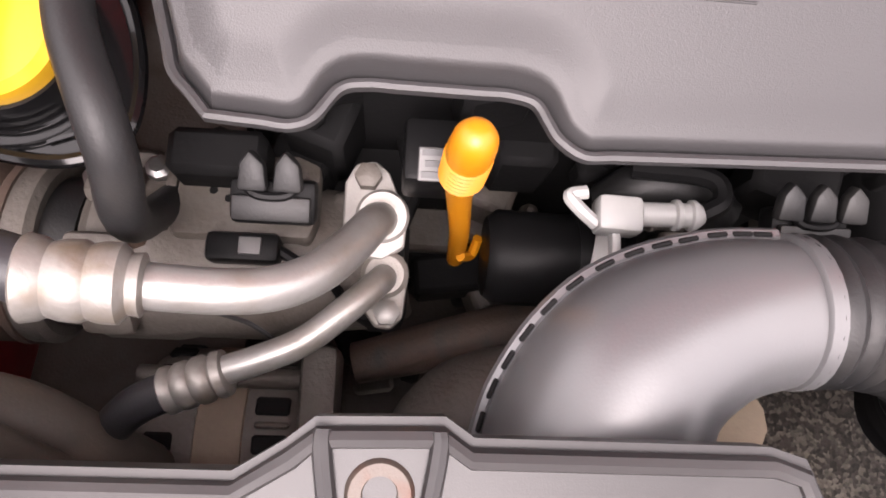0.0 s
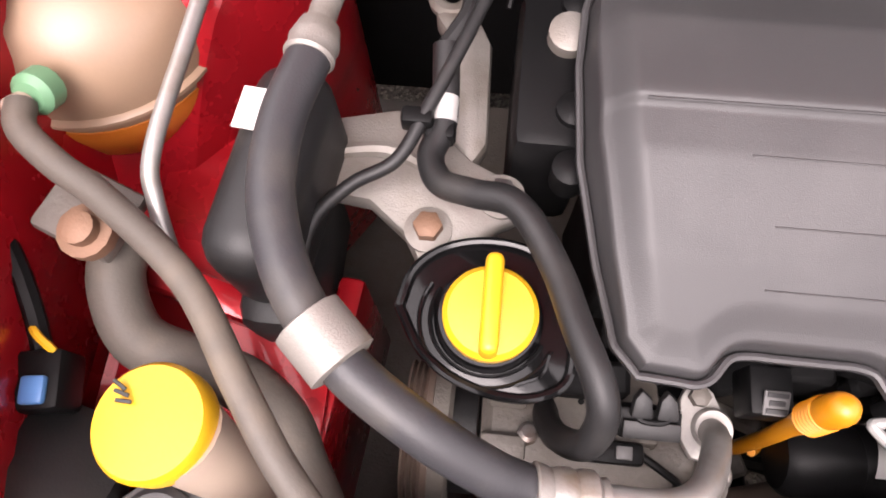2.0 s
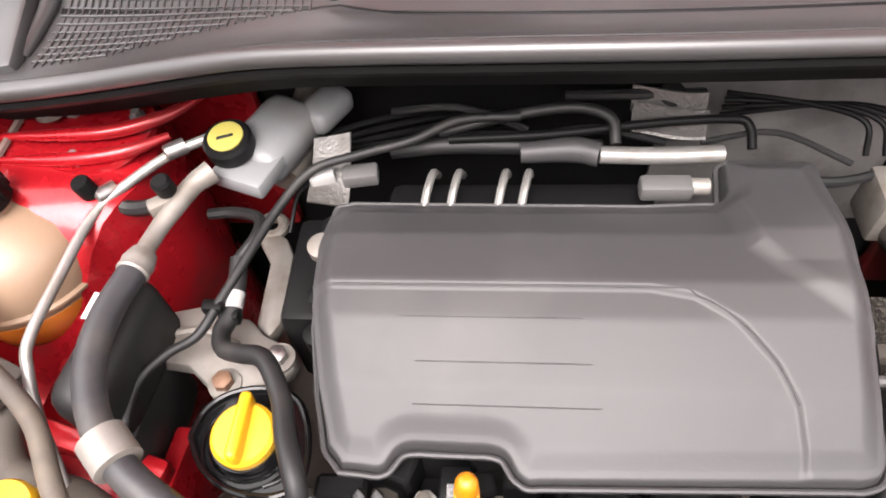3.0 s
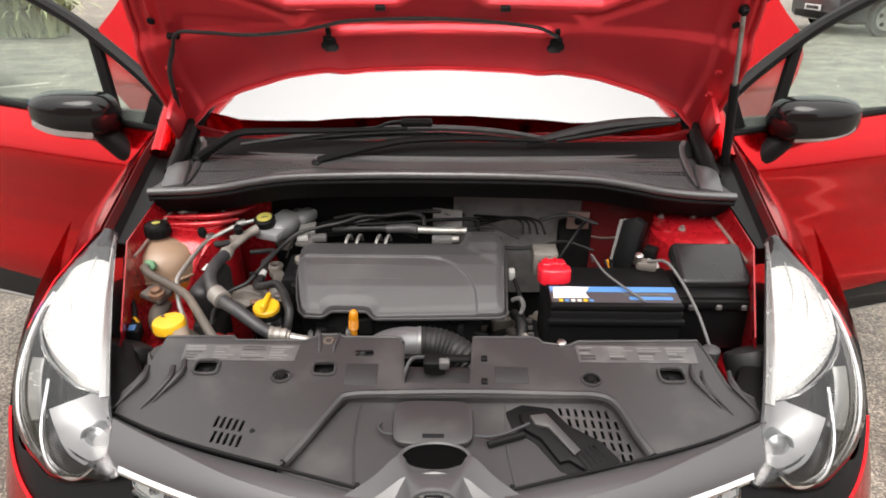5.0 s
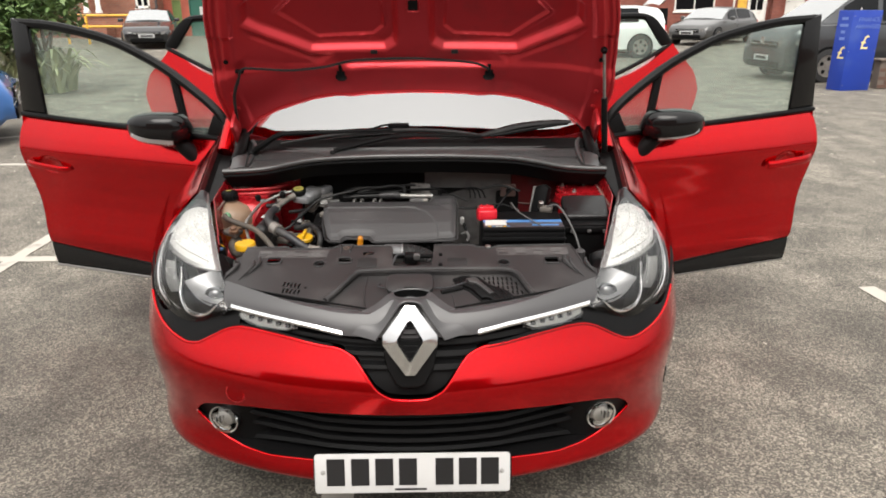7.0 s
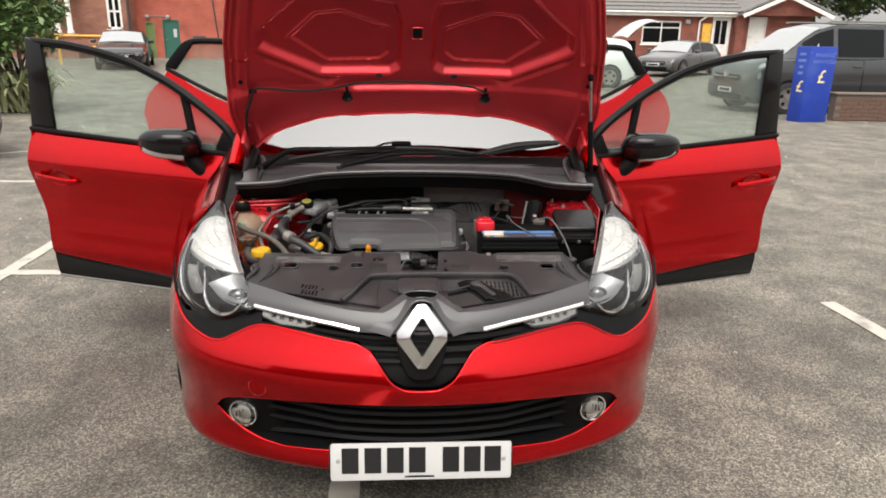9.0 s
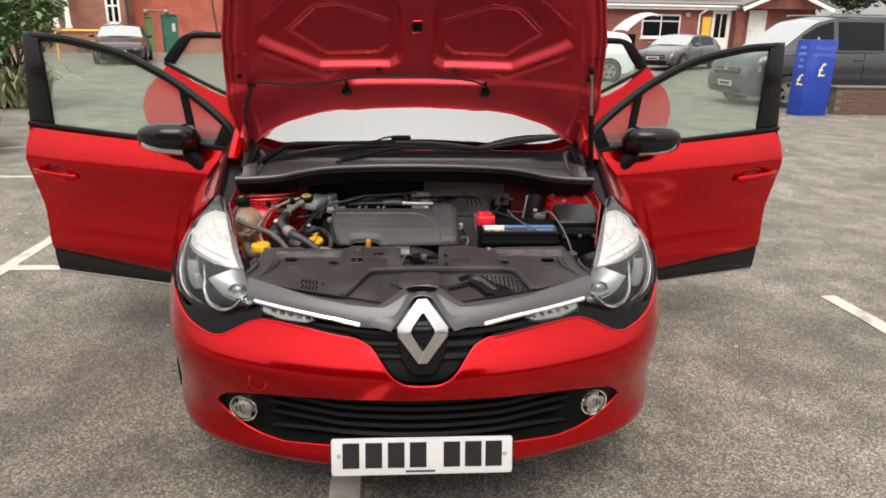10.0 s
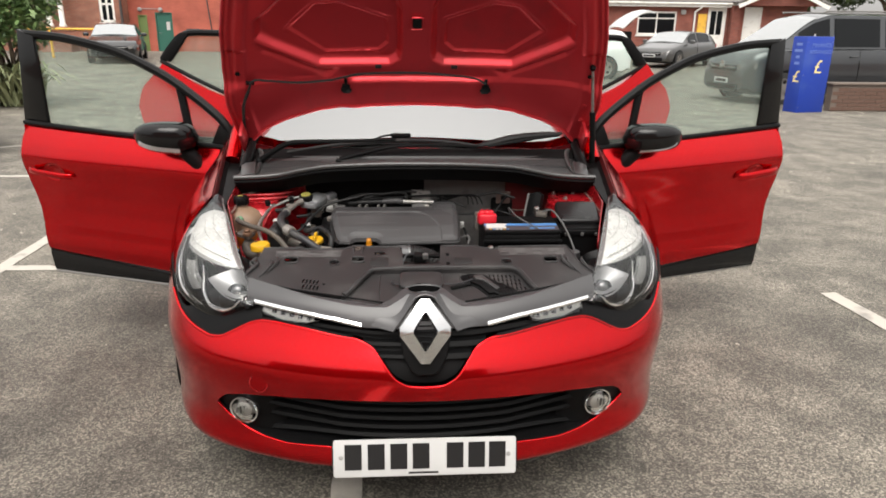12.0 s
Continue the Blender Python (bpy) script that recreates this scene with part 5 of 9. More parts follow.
part("rear_skirt", sheet([[on_slam(x, y, -0.002), on_slam(x, y - 0.001, -0.014)] for x, y in OUT[:12]], 0.003), SLAM_PLASTIC, shield_top)
part("rear_skirt", sheet([[on_slam(x, y, -0.002), on_slam(x, y - 0.004, -0.05)] for x, y in OUT[12:24]], 0.003), SLAM_PLASTIC, shield_top)
# sunken middle bay
low_m = slam_m @ Matrix.Translation((0, 0, -0.013))
floor_pts = [(-0.15, 0.281), (0.195, 0.2836), (0.195, 0.128), (0.115, 0.106), (-0.115, 0.106), (-0.235, 0.140), (-0.222, 0.160)]
part("sunken_floor", plate_with_holes(plan(floor_pts), [], low_m, 0.003), SLAM_PLASTIC, shield_top)
grid_pts = [(0.1955, 0.2836), (0.275, 0.284), (0.296, 0.262), (0.326, 0.168), (0.225, 0.137), (0.1955, 0.1285)]
slots = []
for r in range(5):
    for k in range(8):
        x, y = 0.206 + 0.0125 * k + 0.012 * r, 0.266 - 0.022 * r - 0.001 * k
        slot = [(x - 0.003, y - 0.008), (x + 0.002, y - 0.008), (x + 0.0005, y + 0.008), (x - 0.0045, y + 0.008)]
        if float(np.min(inside(np.array([p[0] for p in slot]), np.array([p[1] for p in slot]), grid_pts))) > 0.003:
            slots.append(slot)
part("slotted_floor", plate_with_holes(plan(grid_pts), [plan(h) for h in slots], low_m, 0.003), SLAM_PLASTIC, shield_top)
part("slot_backing", plate_with_holes(plan(grid_pts), [], low_m @ Matrix.Translation((0, 0, -0.012)), 0.003), GROOVE_BLACK, shield_top)
walls = [(-0.235, 0.140), (-0.222, 0.160), (-0.162, 0.268), (-0.150, 0.281), (0.275, 0.284), (0.296, 0.262), (0.315, 0.205), (0.326, 0.168)]
part("bay_wall", sheet([[on_slam(x, y, 0.002), on_slam(x, y - 0.002, -0.023)] for x, y in walls], 0.003), SLAM_PLASTIC, shield_top)
part("raised_rib", tube([on_slam(x, y, 0.0) for x, y in ((-0.228, 0.150), (-0.205, 0.19), (-0.168, 0.262), (-0.148, 0.283), (-0.08, 0.288), (0.06, 0.292), (0.20, 0.290), (0.27, 0.287), (0.298, 0.266), (0.316, 0.21), (0.332, 0.17))], 0.0075, 8, 4), SLAM_PLASTIC, shield_top)
for x0 in (-0.125, 0.115):
    part("floor_step", tube([on_slam(x0, 0.278, -0.013), on_slam(x0 - 0.004, 0.20, -0.013), on_slam(x0 + 0.004, 0.125, -0.013)], 0.002, 6), SLAM_PLASTIC, shield_top)
part("middle_pad", prism(plan(ell(-0.005, 0.232, 0.065, 0.045, 24, 5)), low_m, 0.014, 0.005), SLAM_PLASTIC, shield_top)
part("pad_slot", rbox((0.034, 0.008, 0.004), slam_m @ Matrix.Translation((-0.004, 0.103, 0.0)), 0.001), INTERIOR, shield_top)
part("front_lip", tube([on_slam(x, y, 0.004) for x, y in ((-0.52, 0.237), (-0.435, 0.199), (-0.337, 0.167), (-0.235, 0.139), (-0.115, 0.106))], 0.0028, 8, 3), BLACK, shield_top)
part("front_lip", tube([on_slam(x, y, 0.004) for x, y in ((0.52, 0.237), (0.435, 0.199), (0.337, 0.167), (0.235, 0.139), (0.115, 0.106))], 0.0028, 8, 3), BLACK, shield_top)
for s in (-1, 1):
    lip = curve([(0.10, 0.102), (0.115, 0.106), (0.235, 0.139), (0.337, 0.167), (0.435, 0.199), (0.52, 0.237)])
    rows = [[nose(s * x, PANEL_TOP(x) - 0.002, -0.001).lerp(on_slam(s * x, lip(x) - 0.003, -0.004), v) + V(0, 0, 0.004 * math.sin(math.pi * v)) for v in np.linspace(0, 1, 6)] for x in np.linspace(0.10, 0.515, 40)]
    part("panel_flange", sheet(rows, 0.003), PANEL, front_panel)
# mound round the badge and its cup
half_a = [(-0.090, 0.0), (-0.079, 0.014), (-0.060, 0.040), (-0.038, 0.074), (-0.024, 0.093)]
rim_a = smooth_line([badge_m @ V(x, y, 0.004) for x, y in half_a + [(0, 0.099)] + [(-x, y) for x, y in half_a[::-1]]], 4)
cup_m = slam_m @ Matrix.Translation((0, 0.050, 0.012)) @ Matrix.Rotation(radians(-10), 4, "X")
rim_b = smooth_line([nose(-0.225, STRIP_LOW(0.225) + 0.008, -0.004), nose(-0.160, PANEL_TOP(0.160) - 0.008, -0.004), on_slam(-0.096, 0.118, 0.003)] + [cup_m @ V(0.054 * math.cos(a), 0.031 * math.sin(a), 0.006) for a in np.linspace(math.pi, 2 * math.pi, 5)]
                    + [on_slam(0.096, 0.118, 0.003), nose(0.160, PANEL_TOP(0.160) - 0.008, -0.004), nose(0.225, STRIP_LOW(0.225) + 0.008, -0.004)], 4)
rows = [[p.lerp(q, v) + V(0, -0.25, 0.8) * (0.005 * math.sin(math.pi * v) * math.sin(math.pi * k / (len(rim_a) - 1))) for v in np.linspace(0, 1, 9)] for k, (p, q) in enumerate(zip(rim_a, rim_b))]
part("badge_mound", sheet(rows, 0.003), PANEL, front_panel, "", 60)
part("mound_edge", tube(rim_a, 0.0035, 8, 1), PANEL, front_panel)
for side_pts in (rim_b[4:13], rim_b[-13:-4]):
    part("mound_side", sheet([[p + V(0, 0, -0.001), p + V(0, 0.004, -0.045)] for p in side_pts], 0.003), PANEL, front_panel)
cup_line = [(0.052 * math.cos(a), 0.030 * math.sin(a)) for a in np.linspace(0, 2 * math.pi, 33)]
part("badge_cup", prism(cup_line[:-1], cup_m, 0.005, 0.001), GROOVE_BLACK, front_panel, "dark cup above the badge")
part("cup_rim", tube([cup_m @ V(x, y, 0.006) for x, y in cup_line], 0.003, 6, 1), PANEL, front_panel)
# sockets and screws
for (x, y), rr in (((-0.402, 0.344), 0.021), ((-0.197, 0.344), 0.020), ((0.404, 0.336), 0.022)):
    part("socket_rim", tube([on_slam(a, b, 0.002) for a, b in ell(x, y, rr, rr * 0.78, 20, 4)] + [on_slam(x + rr, y, 0.002)], 0.0028, 6, 1), SLAM_PLASTIC, shield_top)
    part("socket_screw", lathe([(0.012, -0.012), (0.012, -0.006), (0.006, -0.004), (0.005, 0.0)], on_slam(x, y - 0.003, -0.004), (0, -0.12, 1), 12), BLACK, shield_top)
    part("socket_floor", prism(plan(ell(x, y, rr * 1.9, rr * 1.7, 16, 4)), slam_m @ Matrix.Translation((0, 0, -0.022)), 0.003), INTERIOR, shield_top)
for x, y in ((-0.268, 0.326), (0.264, 0.325)):
    part("clip_ring", tube([on_slam(a, b, 0.002) for a, b in ell(x, y, 0.0165, 0.0155, 18)] + [on_slam(x + 0.0165, y, 0.002)], 0.0022, 6, 1), SLAM_PLASTIC, shield_top)
    part("clip", lathe([(0.012, -0.006), (0.012, -0.001), (0.007, 0.001), (0.006, 0.004)], on_slam(x, y, -0.002), (0, -0.12, 1), 16), BLACK, shield_top)
PAD = material("smooth_dark_pad", (0.018, 0.0178, 0.018), 0.5, 0, 0.15, 9, 1500, 0.02, spec=0.35)
part("square_pad", rbox((0.056, 0.05, 0.003), slam_m @ Matrix.Translation((-0.131, 0.233, -0.0005)), 0.001), PAD, shield_top)
part("square_pad", rbox((0.058, 0.038, 0.003), slam_m @ Matrix.Translation((0.129, 0.235, -0.0005)), 0.001), PAD, shield_top)
for x, y in ((0.082, 0.372), (0.081, 0.318)):
    part("small_clip", rbox((0.011, 0.012, 0.006), slam_m @ Matrix.Translation((x, y - 0.10, 0.002)), 0.002), BLACK, shield_top)
for s in (-1, 1):
    for x, y in ((0.505, 0.30), (0.445, 0.315), (0.46, 0.30)):
        part("stiffening_rib", tube([on_slam(s * x, y + 0.045, 0.001), on_slam(s * (x - 0.004), y + 0.01, 0.005), on_slam(s * (x + 0.022), y - 0.05, 0.001)], [0.004, 0.006, 0.001], 6), SLAM_PLASTIC, shield_top)
for x, y in ((-0.29, 0.209), (-0.115, 0.122), (0.115, 0.122)):
    part("screw_hole", lathe([(0.004, 0), (0.004, 0.0012), (0.003, 0.0014)], on_slam(x, y, -0.0125 if abs(x) < 0.2 else 0.0), (0, -0.12, 1), 12), INTERIOR, shield_top)
# tab with its rusty bolt
bolt_c = on_slam(-0.199, 0.412, -0.004)
for x0, x1 in ((-0.2165, -0.2125), (-0.1820, -0.1860)):
    part("recess_wall", tube([on_slam(x0, 0.4305, 0.001), on_slam(x0, 0.424, 0.0015), on_slam(x1, 0.396, 0.0015), on_slam(x1, 0.380, -0.002)], [0.0026, 0.0030, 0.0030, 0.002], 8), SLAM_PLASTIC, shield_top)
bolt = part("tab_bolt", lathe([(0.0105, 0), (0.0105, 0.004), (0.0092, 0.006), (0.0055, 0.006), (0.005, 0.0035), (0.001, 0.003)], bolt_c, (0, -0.12, 1), 28), WASHER, shield_top, "bolt with a rusty rim")
part("rust_ring", lathe([(0.0118, 0), (0.0118, 0.003), (0.0104, 0.0035)], bolt_c, (0, -0.12, 1), 28), RUST, bolt)
part("tab_bolt", lathe([(0.009, 0), (0.009, 0.004), (0.005, 0.006)], on_slam(0.224, 0.411, 0.0), (0, -0.12, 1), 6), STEEL, shield_top)
STICKER_INK = material("faded_sticker_print", (0.115, 0.112, 0.11), 0.5, 0, 0.3, 40, 200, 0.0)
STICKER = material("worn_sticker_film", (0.058, 0.056, 0.056), 0.42, 0, 0.3, 25, 120, 0.0, dirt=(0.10, 0.097, 0.094), dirt_amount=0.4)
# stickers with writing too small to read
smear = random.Random(5)
for x0, x1, y0, y1, cols in ((-0.452, -0.252, 0.362, 0.402, 4), (0.250, 0.458, 0.366, 0.408, 4)):
    st = part("sticker", prism(plan([(x0, y0), (x1, y0), (x1 + 0.003, y1), (x0 - 0.003, y1)]), slam_m @ Matrix.Translation((0, 0, 0.0006)), 0.0005), STICKER, shield_top, "worn grey instruction sticker")
    w = (x1 - x0) / cols
    for c in range(cols):
        for r in range(5):
            ln = w * smear.uniform(0.3, 0.85)
            part("print_line", rbox((ln, smear.choice((0.0022, 0.003, 0.0045)), 0.0004), slam_m @ Matrix.Translation((x0 + w * (c + 0.06) + ln / 2, y1 - 0.106 - 0.0068 * r, 0.0014)), 0), STICKER_INK if smear.random() < 0.7 else SLAM_PLASTIC, st)
# catch mechanism in the sunken bay
catch = part("bonnet_catch", prism(plan([(0.135, 0.255), (0.186, 0.262), (0.205, 0.235), (0.262, 0.17), (0.27, 0.145), (0.235, 0.14), (0.205, 0.165), (0.19, 0.16), (0.165, 0.205), (0.142, 0.222)]), slam_m @ Matrix.Translation((0, 0, -0.0125)), 0.010, 0.003), BLACK, shield_top, "black bonnet catch with cable")
part("catch_lever", prism(plan([(0.15, 0.245), (0.178, 0.25), (0.224, 0.178), (0.212, 0.168), (0.178, 0.222), (0.158, 0.226)]), slam_m @ Matrix.Translation((0, 0, -0.006)), 0.010, 0.003), SLAM_PLASTIC, catch)
part("catch_surround", prism(plan([(0.112, 0.262), (0.142, 0.279), (0.190, 0.272), (0.215, 0.236), (0.262, 0.205), (0.285, 0.170), (0.270, 0.142), (0.225, 0.135), (0.190, 0.150), (0.158, 0.200), (0.122, 0.230)]), low_m @ Matrix.Translation((0, 0, -0.0015)), 0.0032, 0.001), BLACK, catch)
for k in range(5):
    part("catch_rib", rbox((0.006, 0.034, 0.008), slam_m @ Matrix.Translation((0.222 + 0.008 * k, 0.062 + 0.004 * k, -0.006)) @ Matrix.Rotation(radians(24), 4, "Z"), 0.001, 1), BLACK, catch)
part("catch_cable", tube([on_slam(0.062, 0.203, 0.001), on_slam(0.085, 0.204, -0.002), on_slam(0.115, 0.214, -0.003), on_slam(0.15, 0.232, -0.003)], 0.0026, 8), HOSE, catch)
part("spring_end", tube([on_slam(-0.068, 0.205, 0.0), on_slam(-0.082, 0.209, -0.002), on_slam(-0.092, 0.222, -0.004), on_slam(-0.088, 0.232, -0.006)], 0.0024, 8), HOSE, catch)
part("cable_sleeve", tube([on_slam(0.082, 0.194, -0.009), on_slam(0.140, 0.214, -0.008)], 0.006, 8, 1), BLACK, catch)
# plug in the gap between the two halves
plug = part("sensor_plug", rbox((0.04, 0.03, 0.028), slam_m @ Matrix.Translation((-0.005, 0.265, -0.005)), 0.006), BLACK, car, "black sensor plug with wires")
part("plug_face", rbox((0.018, 0.014, 0.018), slam_m @ Matrix.Translation((0.012, 0.255, 0.005)), 0.003), LABEL_GREY, plug)
part("plug_wire", tube([on_slam(-0.02, 0.37, 0.004), on_slam(-0.045, 0.365, 0.004), on_slam(-0.058, 0.34, -0.01), on_slam(-0.062, 0.31, -0.03)], 0.0035, 8), HOSE, plug)
part("plug_wire", tube([on_slam(0.015, 0.37, -0.004), on_slam(0.05, 0.372, -0.006), on_slam(0.075, 0.38, -0.02)], 0.0035, 8), BLACK, plug)
part("cross_bar", rbox((0.14, 0.012, 0.012), slam_m @ Matrix.Translation((0, 0.285, -0.012)), 0.003), BLACK, plug)
part("inner_ledge", rbox((0.125, 0.075, 0.01), slam_m @ Matrix.Translation((0, 0.245, -0.035)), 0.003), SLAM_PLASTIC, plug)
part("radiator_pack", rbox((0.98, 0.09, 0.36), (0, 0.29, 0.60), 0.01), INTERIOR, car, "dark radiator pack behind the bumper")
part("front_beam", rbox((1.0, 0.06, 0.10), (0, 0.20, 0.66), 0.01), INTERIOR, car)
setting["frame"] = LEVEL


# ---- engine bay ----
setting["frame"] = LEAN
COVER = [(-0.272, 0.541), (-0.240, 0.539), (-0.231, 0.543), (-0.222, 0.5545), (-0.212, 0.557), (-0.156, 0.5565), (-0.146, 0.554), (-0.136, 0.540), (-0.126, 0.534), (0.118, 0.541), (0.132, 0.546), (0.139, 0.557),
         (0.147, 0.75), (0.142, 0.826), (0.132, 0.834), (0.062, 0.836), (0.052, 0.828), (0.047, 0.79), (-0.02, 0.787), (-0.288, 0.790), (-0.305, 0.785), (-0.312, 0.76), (-0.314, 0.72), (-0.310, 0.66), (-0.298, 0.60), (-0.286, 0.557)]
COVER_TOP = curve([(0.52, 0.823), (0.54, 0.827), (0.56, 0.836), (0.60, 0.859), (0.65, 0.879), (0.68, 0.885), (0.73, 0.880), (0.79, 0.853), (0.85, 0.83)])
GROOVE = [(-0.5, 0.675), (-0.03, 0.675), (0.004, 0.669), (0.034, 0.650), (0.060, 0.620), (0.073, 0.592), (0.076, 0.565), (0.076, 0.40), (-0.5, 0.40)]
STEP = [(0.046, 0.90), (0.046, 0.76), (0.055, 0.716), (0.07, 0.697), (0.2, 0.583), (0.2, 0.90)]
xs, ys = np.arange(-0.318, 0.1515, 0.0013), np.arange(0.525, 0.842, 0.0013)
X, Y = np.meshgrid(xs, ys)
loop = [V(x, y, 0.8195 + 0.12 * (y - 0.54)) for x, y in COVER]
full = []
for p, q in zip(loop, loop[1:] + loop[:1]):
    full.append(p)
    n = max(1, round((q - p).length / 0.011))
    full += [p.lerp(q, k / n) for k in range(1, n)]
ring = smooth_line(full + [full[0]], 4)
EDGE = [(p.x, p.y) for p in ring[:-1]]


def cover_height(px, py, depth):
    """Top of the cover: raised panel, step at the back, rounded shoulder down to the lip."""
    h = np.vectorize(COVER_TOP)(py)
    h = h + 0.0035 * (1 - step(inside(px, py, GROOVE), -0.003, 0.003))
    h = h + (0.004 + 0.20 * np.clip(py - 0.70, 0, 0.2)) * step(inside(px, py, STEP), -0.006, 0.014)
    low = 0.818 + 0.12 * (py - 0.54)
    return low + (h - low) * (0.74 * step(depth, 0.0034, 0.0072) + 0.26 * step(depth, 0.0050, 0.026))


D = inside(X, Y, EDGE)
Z = cover_height(X, Y, D)
keep = D > 0.0118
bm = bmesh.new()
grid = {}
for i in range(len(ys)):
    for j in range(len(xs)):
        if keep[i, j]:
            grid[i, j] = bm.verts.new((X[i, j], Y[i, j], Z[i, j]))
for i in range(len(ys) - 1):
    for j in range(len(xs) - 1):
        q = [grid.get(k) for k in ((i, j), (i, j + 1), (i + 1, j + 1), (i + 1, j))]
        if all(q):
            bm.faces.new(q)
cover = part("engine_cover", bm, GREY_PLASTIC, car, "grained grey plastic engine cover", 60)
shoulder = []
for i, p in enumerate(ring):
    d = ring[(i + 1) % (len(ring) - 1)] - ring[i - 1 if i else len(ring) - 2]
    nrm = V(d.y, -d.x, 0).normalized()
    inner = [p - nrm * a for a in (0.002, 0.0032, 0.0042, 0.0052, 0.0062, 0.0072, 0.0085, 0.0105, 0.0125, 0.015)]
    qx, qy = np.array([q.x for q in inner]), np.array([q.y for q in inner])
    qz = cover_height(qx, qy, inside(qx, qy, EDGE)) + np.array([-0.003, -0.003, -0.002, 0, 0, 0, 0, 0, -0.0002, -0.0004])
    shoulder.append([V(*q) for q in zip(qx, qy, qz)])
part("cover_shoulder", sheet(shoulder), GREY_PLASTIC, cover, "", 60)
bm = bmesh.new()
rings = []
for i, p in enumerate(ring):
    d = ring[(i + 1) % (len(ring) - 1)] - ring[i - 1 if i else len(ring) - 2]
    nrm = V(d.y, -d.x, 0).normalized()
    rings.append([p + nrm * a + V(0, 0, b) for a, b in ((-0.0034, 0.0010), (-0.0026, 0.0028), (-0.0006, 0.0036), (0.0012, 0.0026), (0.0013, -0.0012), (-0.001, -0.0026), (-0.006, -0.003))])
sheet(rings, 0.0, bm)
part("cover_lip", bm, GREY_PLASTIC, cover, "", 28)
for y, x0, x1 in ((0.650, -0.228, -0.083), (0.617, -0.213, -0.076), (0.587, -0.214, -0.069)):
    part("cover_groove", tube([(x, y, COVER_TOP(y) + 0.0001) for x in np.linspace(x0, x1, 8)], 0.0006, 6, 1), GREY_PLASTIC, cover)
part("groove_ridge", tube([(x, y, COVER_TOP(y) + 0.0030) for x, y in ((-0.283, 0.675), (-0.03, 0.675), (0.004, 0.669), (0.034, 0.650), (0.060, 0.620), (0.073, 0.592))], 0.0008, 6, 3), GREY_PLASTIC, cover)
# undertray with gaps, side aprons, firewall
part("undertray", rbox((0.62, 0.66, 0.012), (-0.34, 0.66, 0.34), 0.004), GRIME_ALU, car)
part("undertray", rbox((0.46, 0.30, 0.012), (0.34, 0.72, 0.34), 0.004), GRIME_ALU, car)
fire = part("firewall", rbox((1.24, 0.02, 0.56), (0, 0.985, 0.68), 0.006), INTERIOR, car, "dusty grey insulated firewall")
rows = [[V(x, 0.972 - 0.012 * math.sin(9 * x) * math.sin(11 * z), z) for z in np.linspace(0.62, 0.915, 12)] for x in np.linspace(0.03, 0.36, 20)]
part("insulation_mat", sheet(rows, 0.01), FELT, fire)
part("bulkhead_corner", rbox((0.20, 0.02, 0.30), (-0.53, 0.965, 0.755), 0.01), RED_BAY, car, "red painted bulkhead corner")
br = part("catch_bracket", rbox((0.056, 0.010, 0.048), (0.338, 0.925, 0.852), 0.004), DUSTY_RED, car, "dusty red bracket on the firewall")
part("bracket_hole", lathe([(0.010, 0), (0.010, 0.002), (0.008, 0.0025)], (0.338, 0.9195, 0.852), (0, -1, 0), 20), INTERIOR, br)
part("bracket_post", rbox((0.085, 0.04, 0.20), (0.338, 0.957, 0.74), 0.012), INTERIOR, br)
# right corner and leg wear the darkened red: shade put into the colour
part("bulkhead_corner", rbox((0.30, 0.02, 0.44), (0.50, 0.962, 0.70), 0.01), RED_GRIME_SHADED, car, "red painted bulkhead corner")
leg = part("chassis_leg", rbox((0.10, 0.30, 0.10), pose(0.40, 0.82, 0.62, 0, 0, 0), 0.014, 2), RED_GRIME_SHADED, car, "red painted chassis leg")
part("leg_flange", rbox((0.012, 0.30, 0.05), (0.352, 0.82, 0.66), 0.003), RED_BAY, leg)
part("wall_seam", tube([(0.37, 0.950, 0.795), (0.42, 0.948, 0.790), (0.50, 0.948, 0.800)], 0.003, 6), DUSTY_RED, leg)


def apron(s):
    """Painted inner wing with the strut tower, seen as folded sheet."""
    rows = []
    for y in np.linspace(0.42, 0.96, 28):
        tower = math.exp(-((y - 0.84) / 0.13) ** 2)
        xi = 0.60 - 0.10 * tower
        zt = 0.70 + 0.175 * float(step(y, 0.62, 0.78))
        tx, tz_ = float(np.interp(y, [0.42, 0.66, 0.96], [0.578, 0.655, 0.675])), float(np.interp(y, [0.42, 0.66, 0.96], [0.868, 0.925, 0.930]))
        rows.append([V(s * tx, y, tz_), V(s * min(tx, 0.652), y, min(tz_ - 0.01, max(0.885, zt))), V(s * 0.635, y, zt + 0.008), V(s * (xi + 0.03), y, zt), V(s * xi, y, zt - 0.012), V(s * (xi - 0.012), y, zt - 0.06), V(s * (xi - 0.02), y, 0.40)])
    ob = part("inner_wing", sheet(rows, 0.003), RED_BAY, car, "red painted inner wing and strut tower", 30)
    return ob


wing_l, wing_r = apron(-1), apron(1)
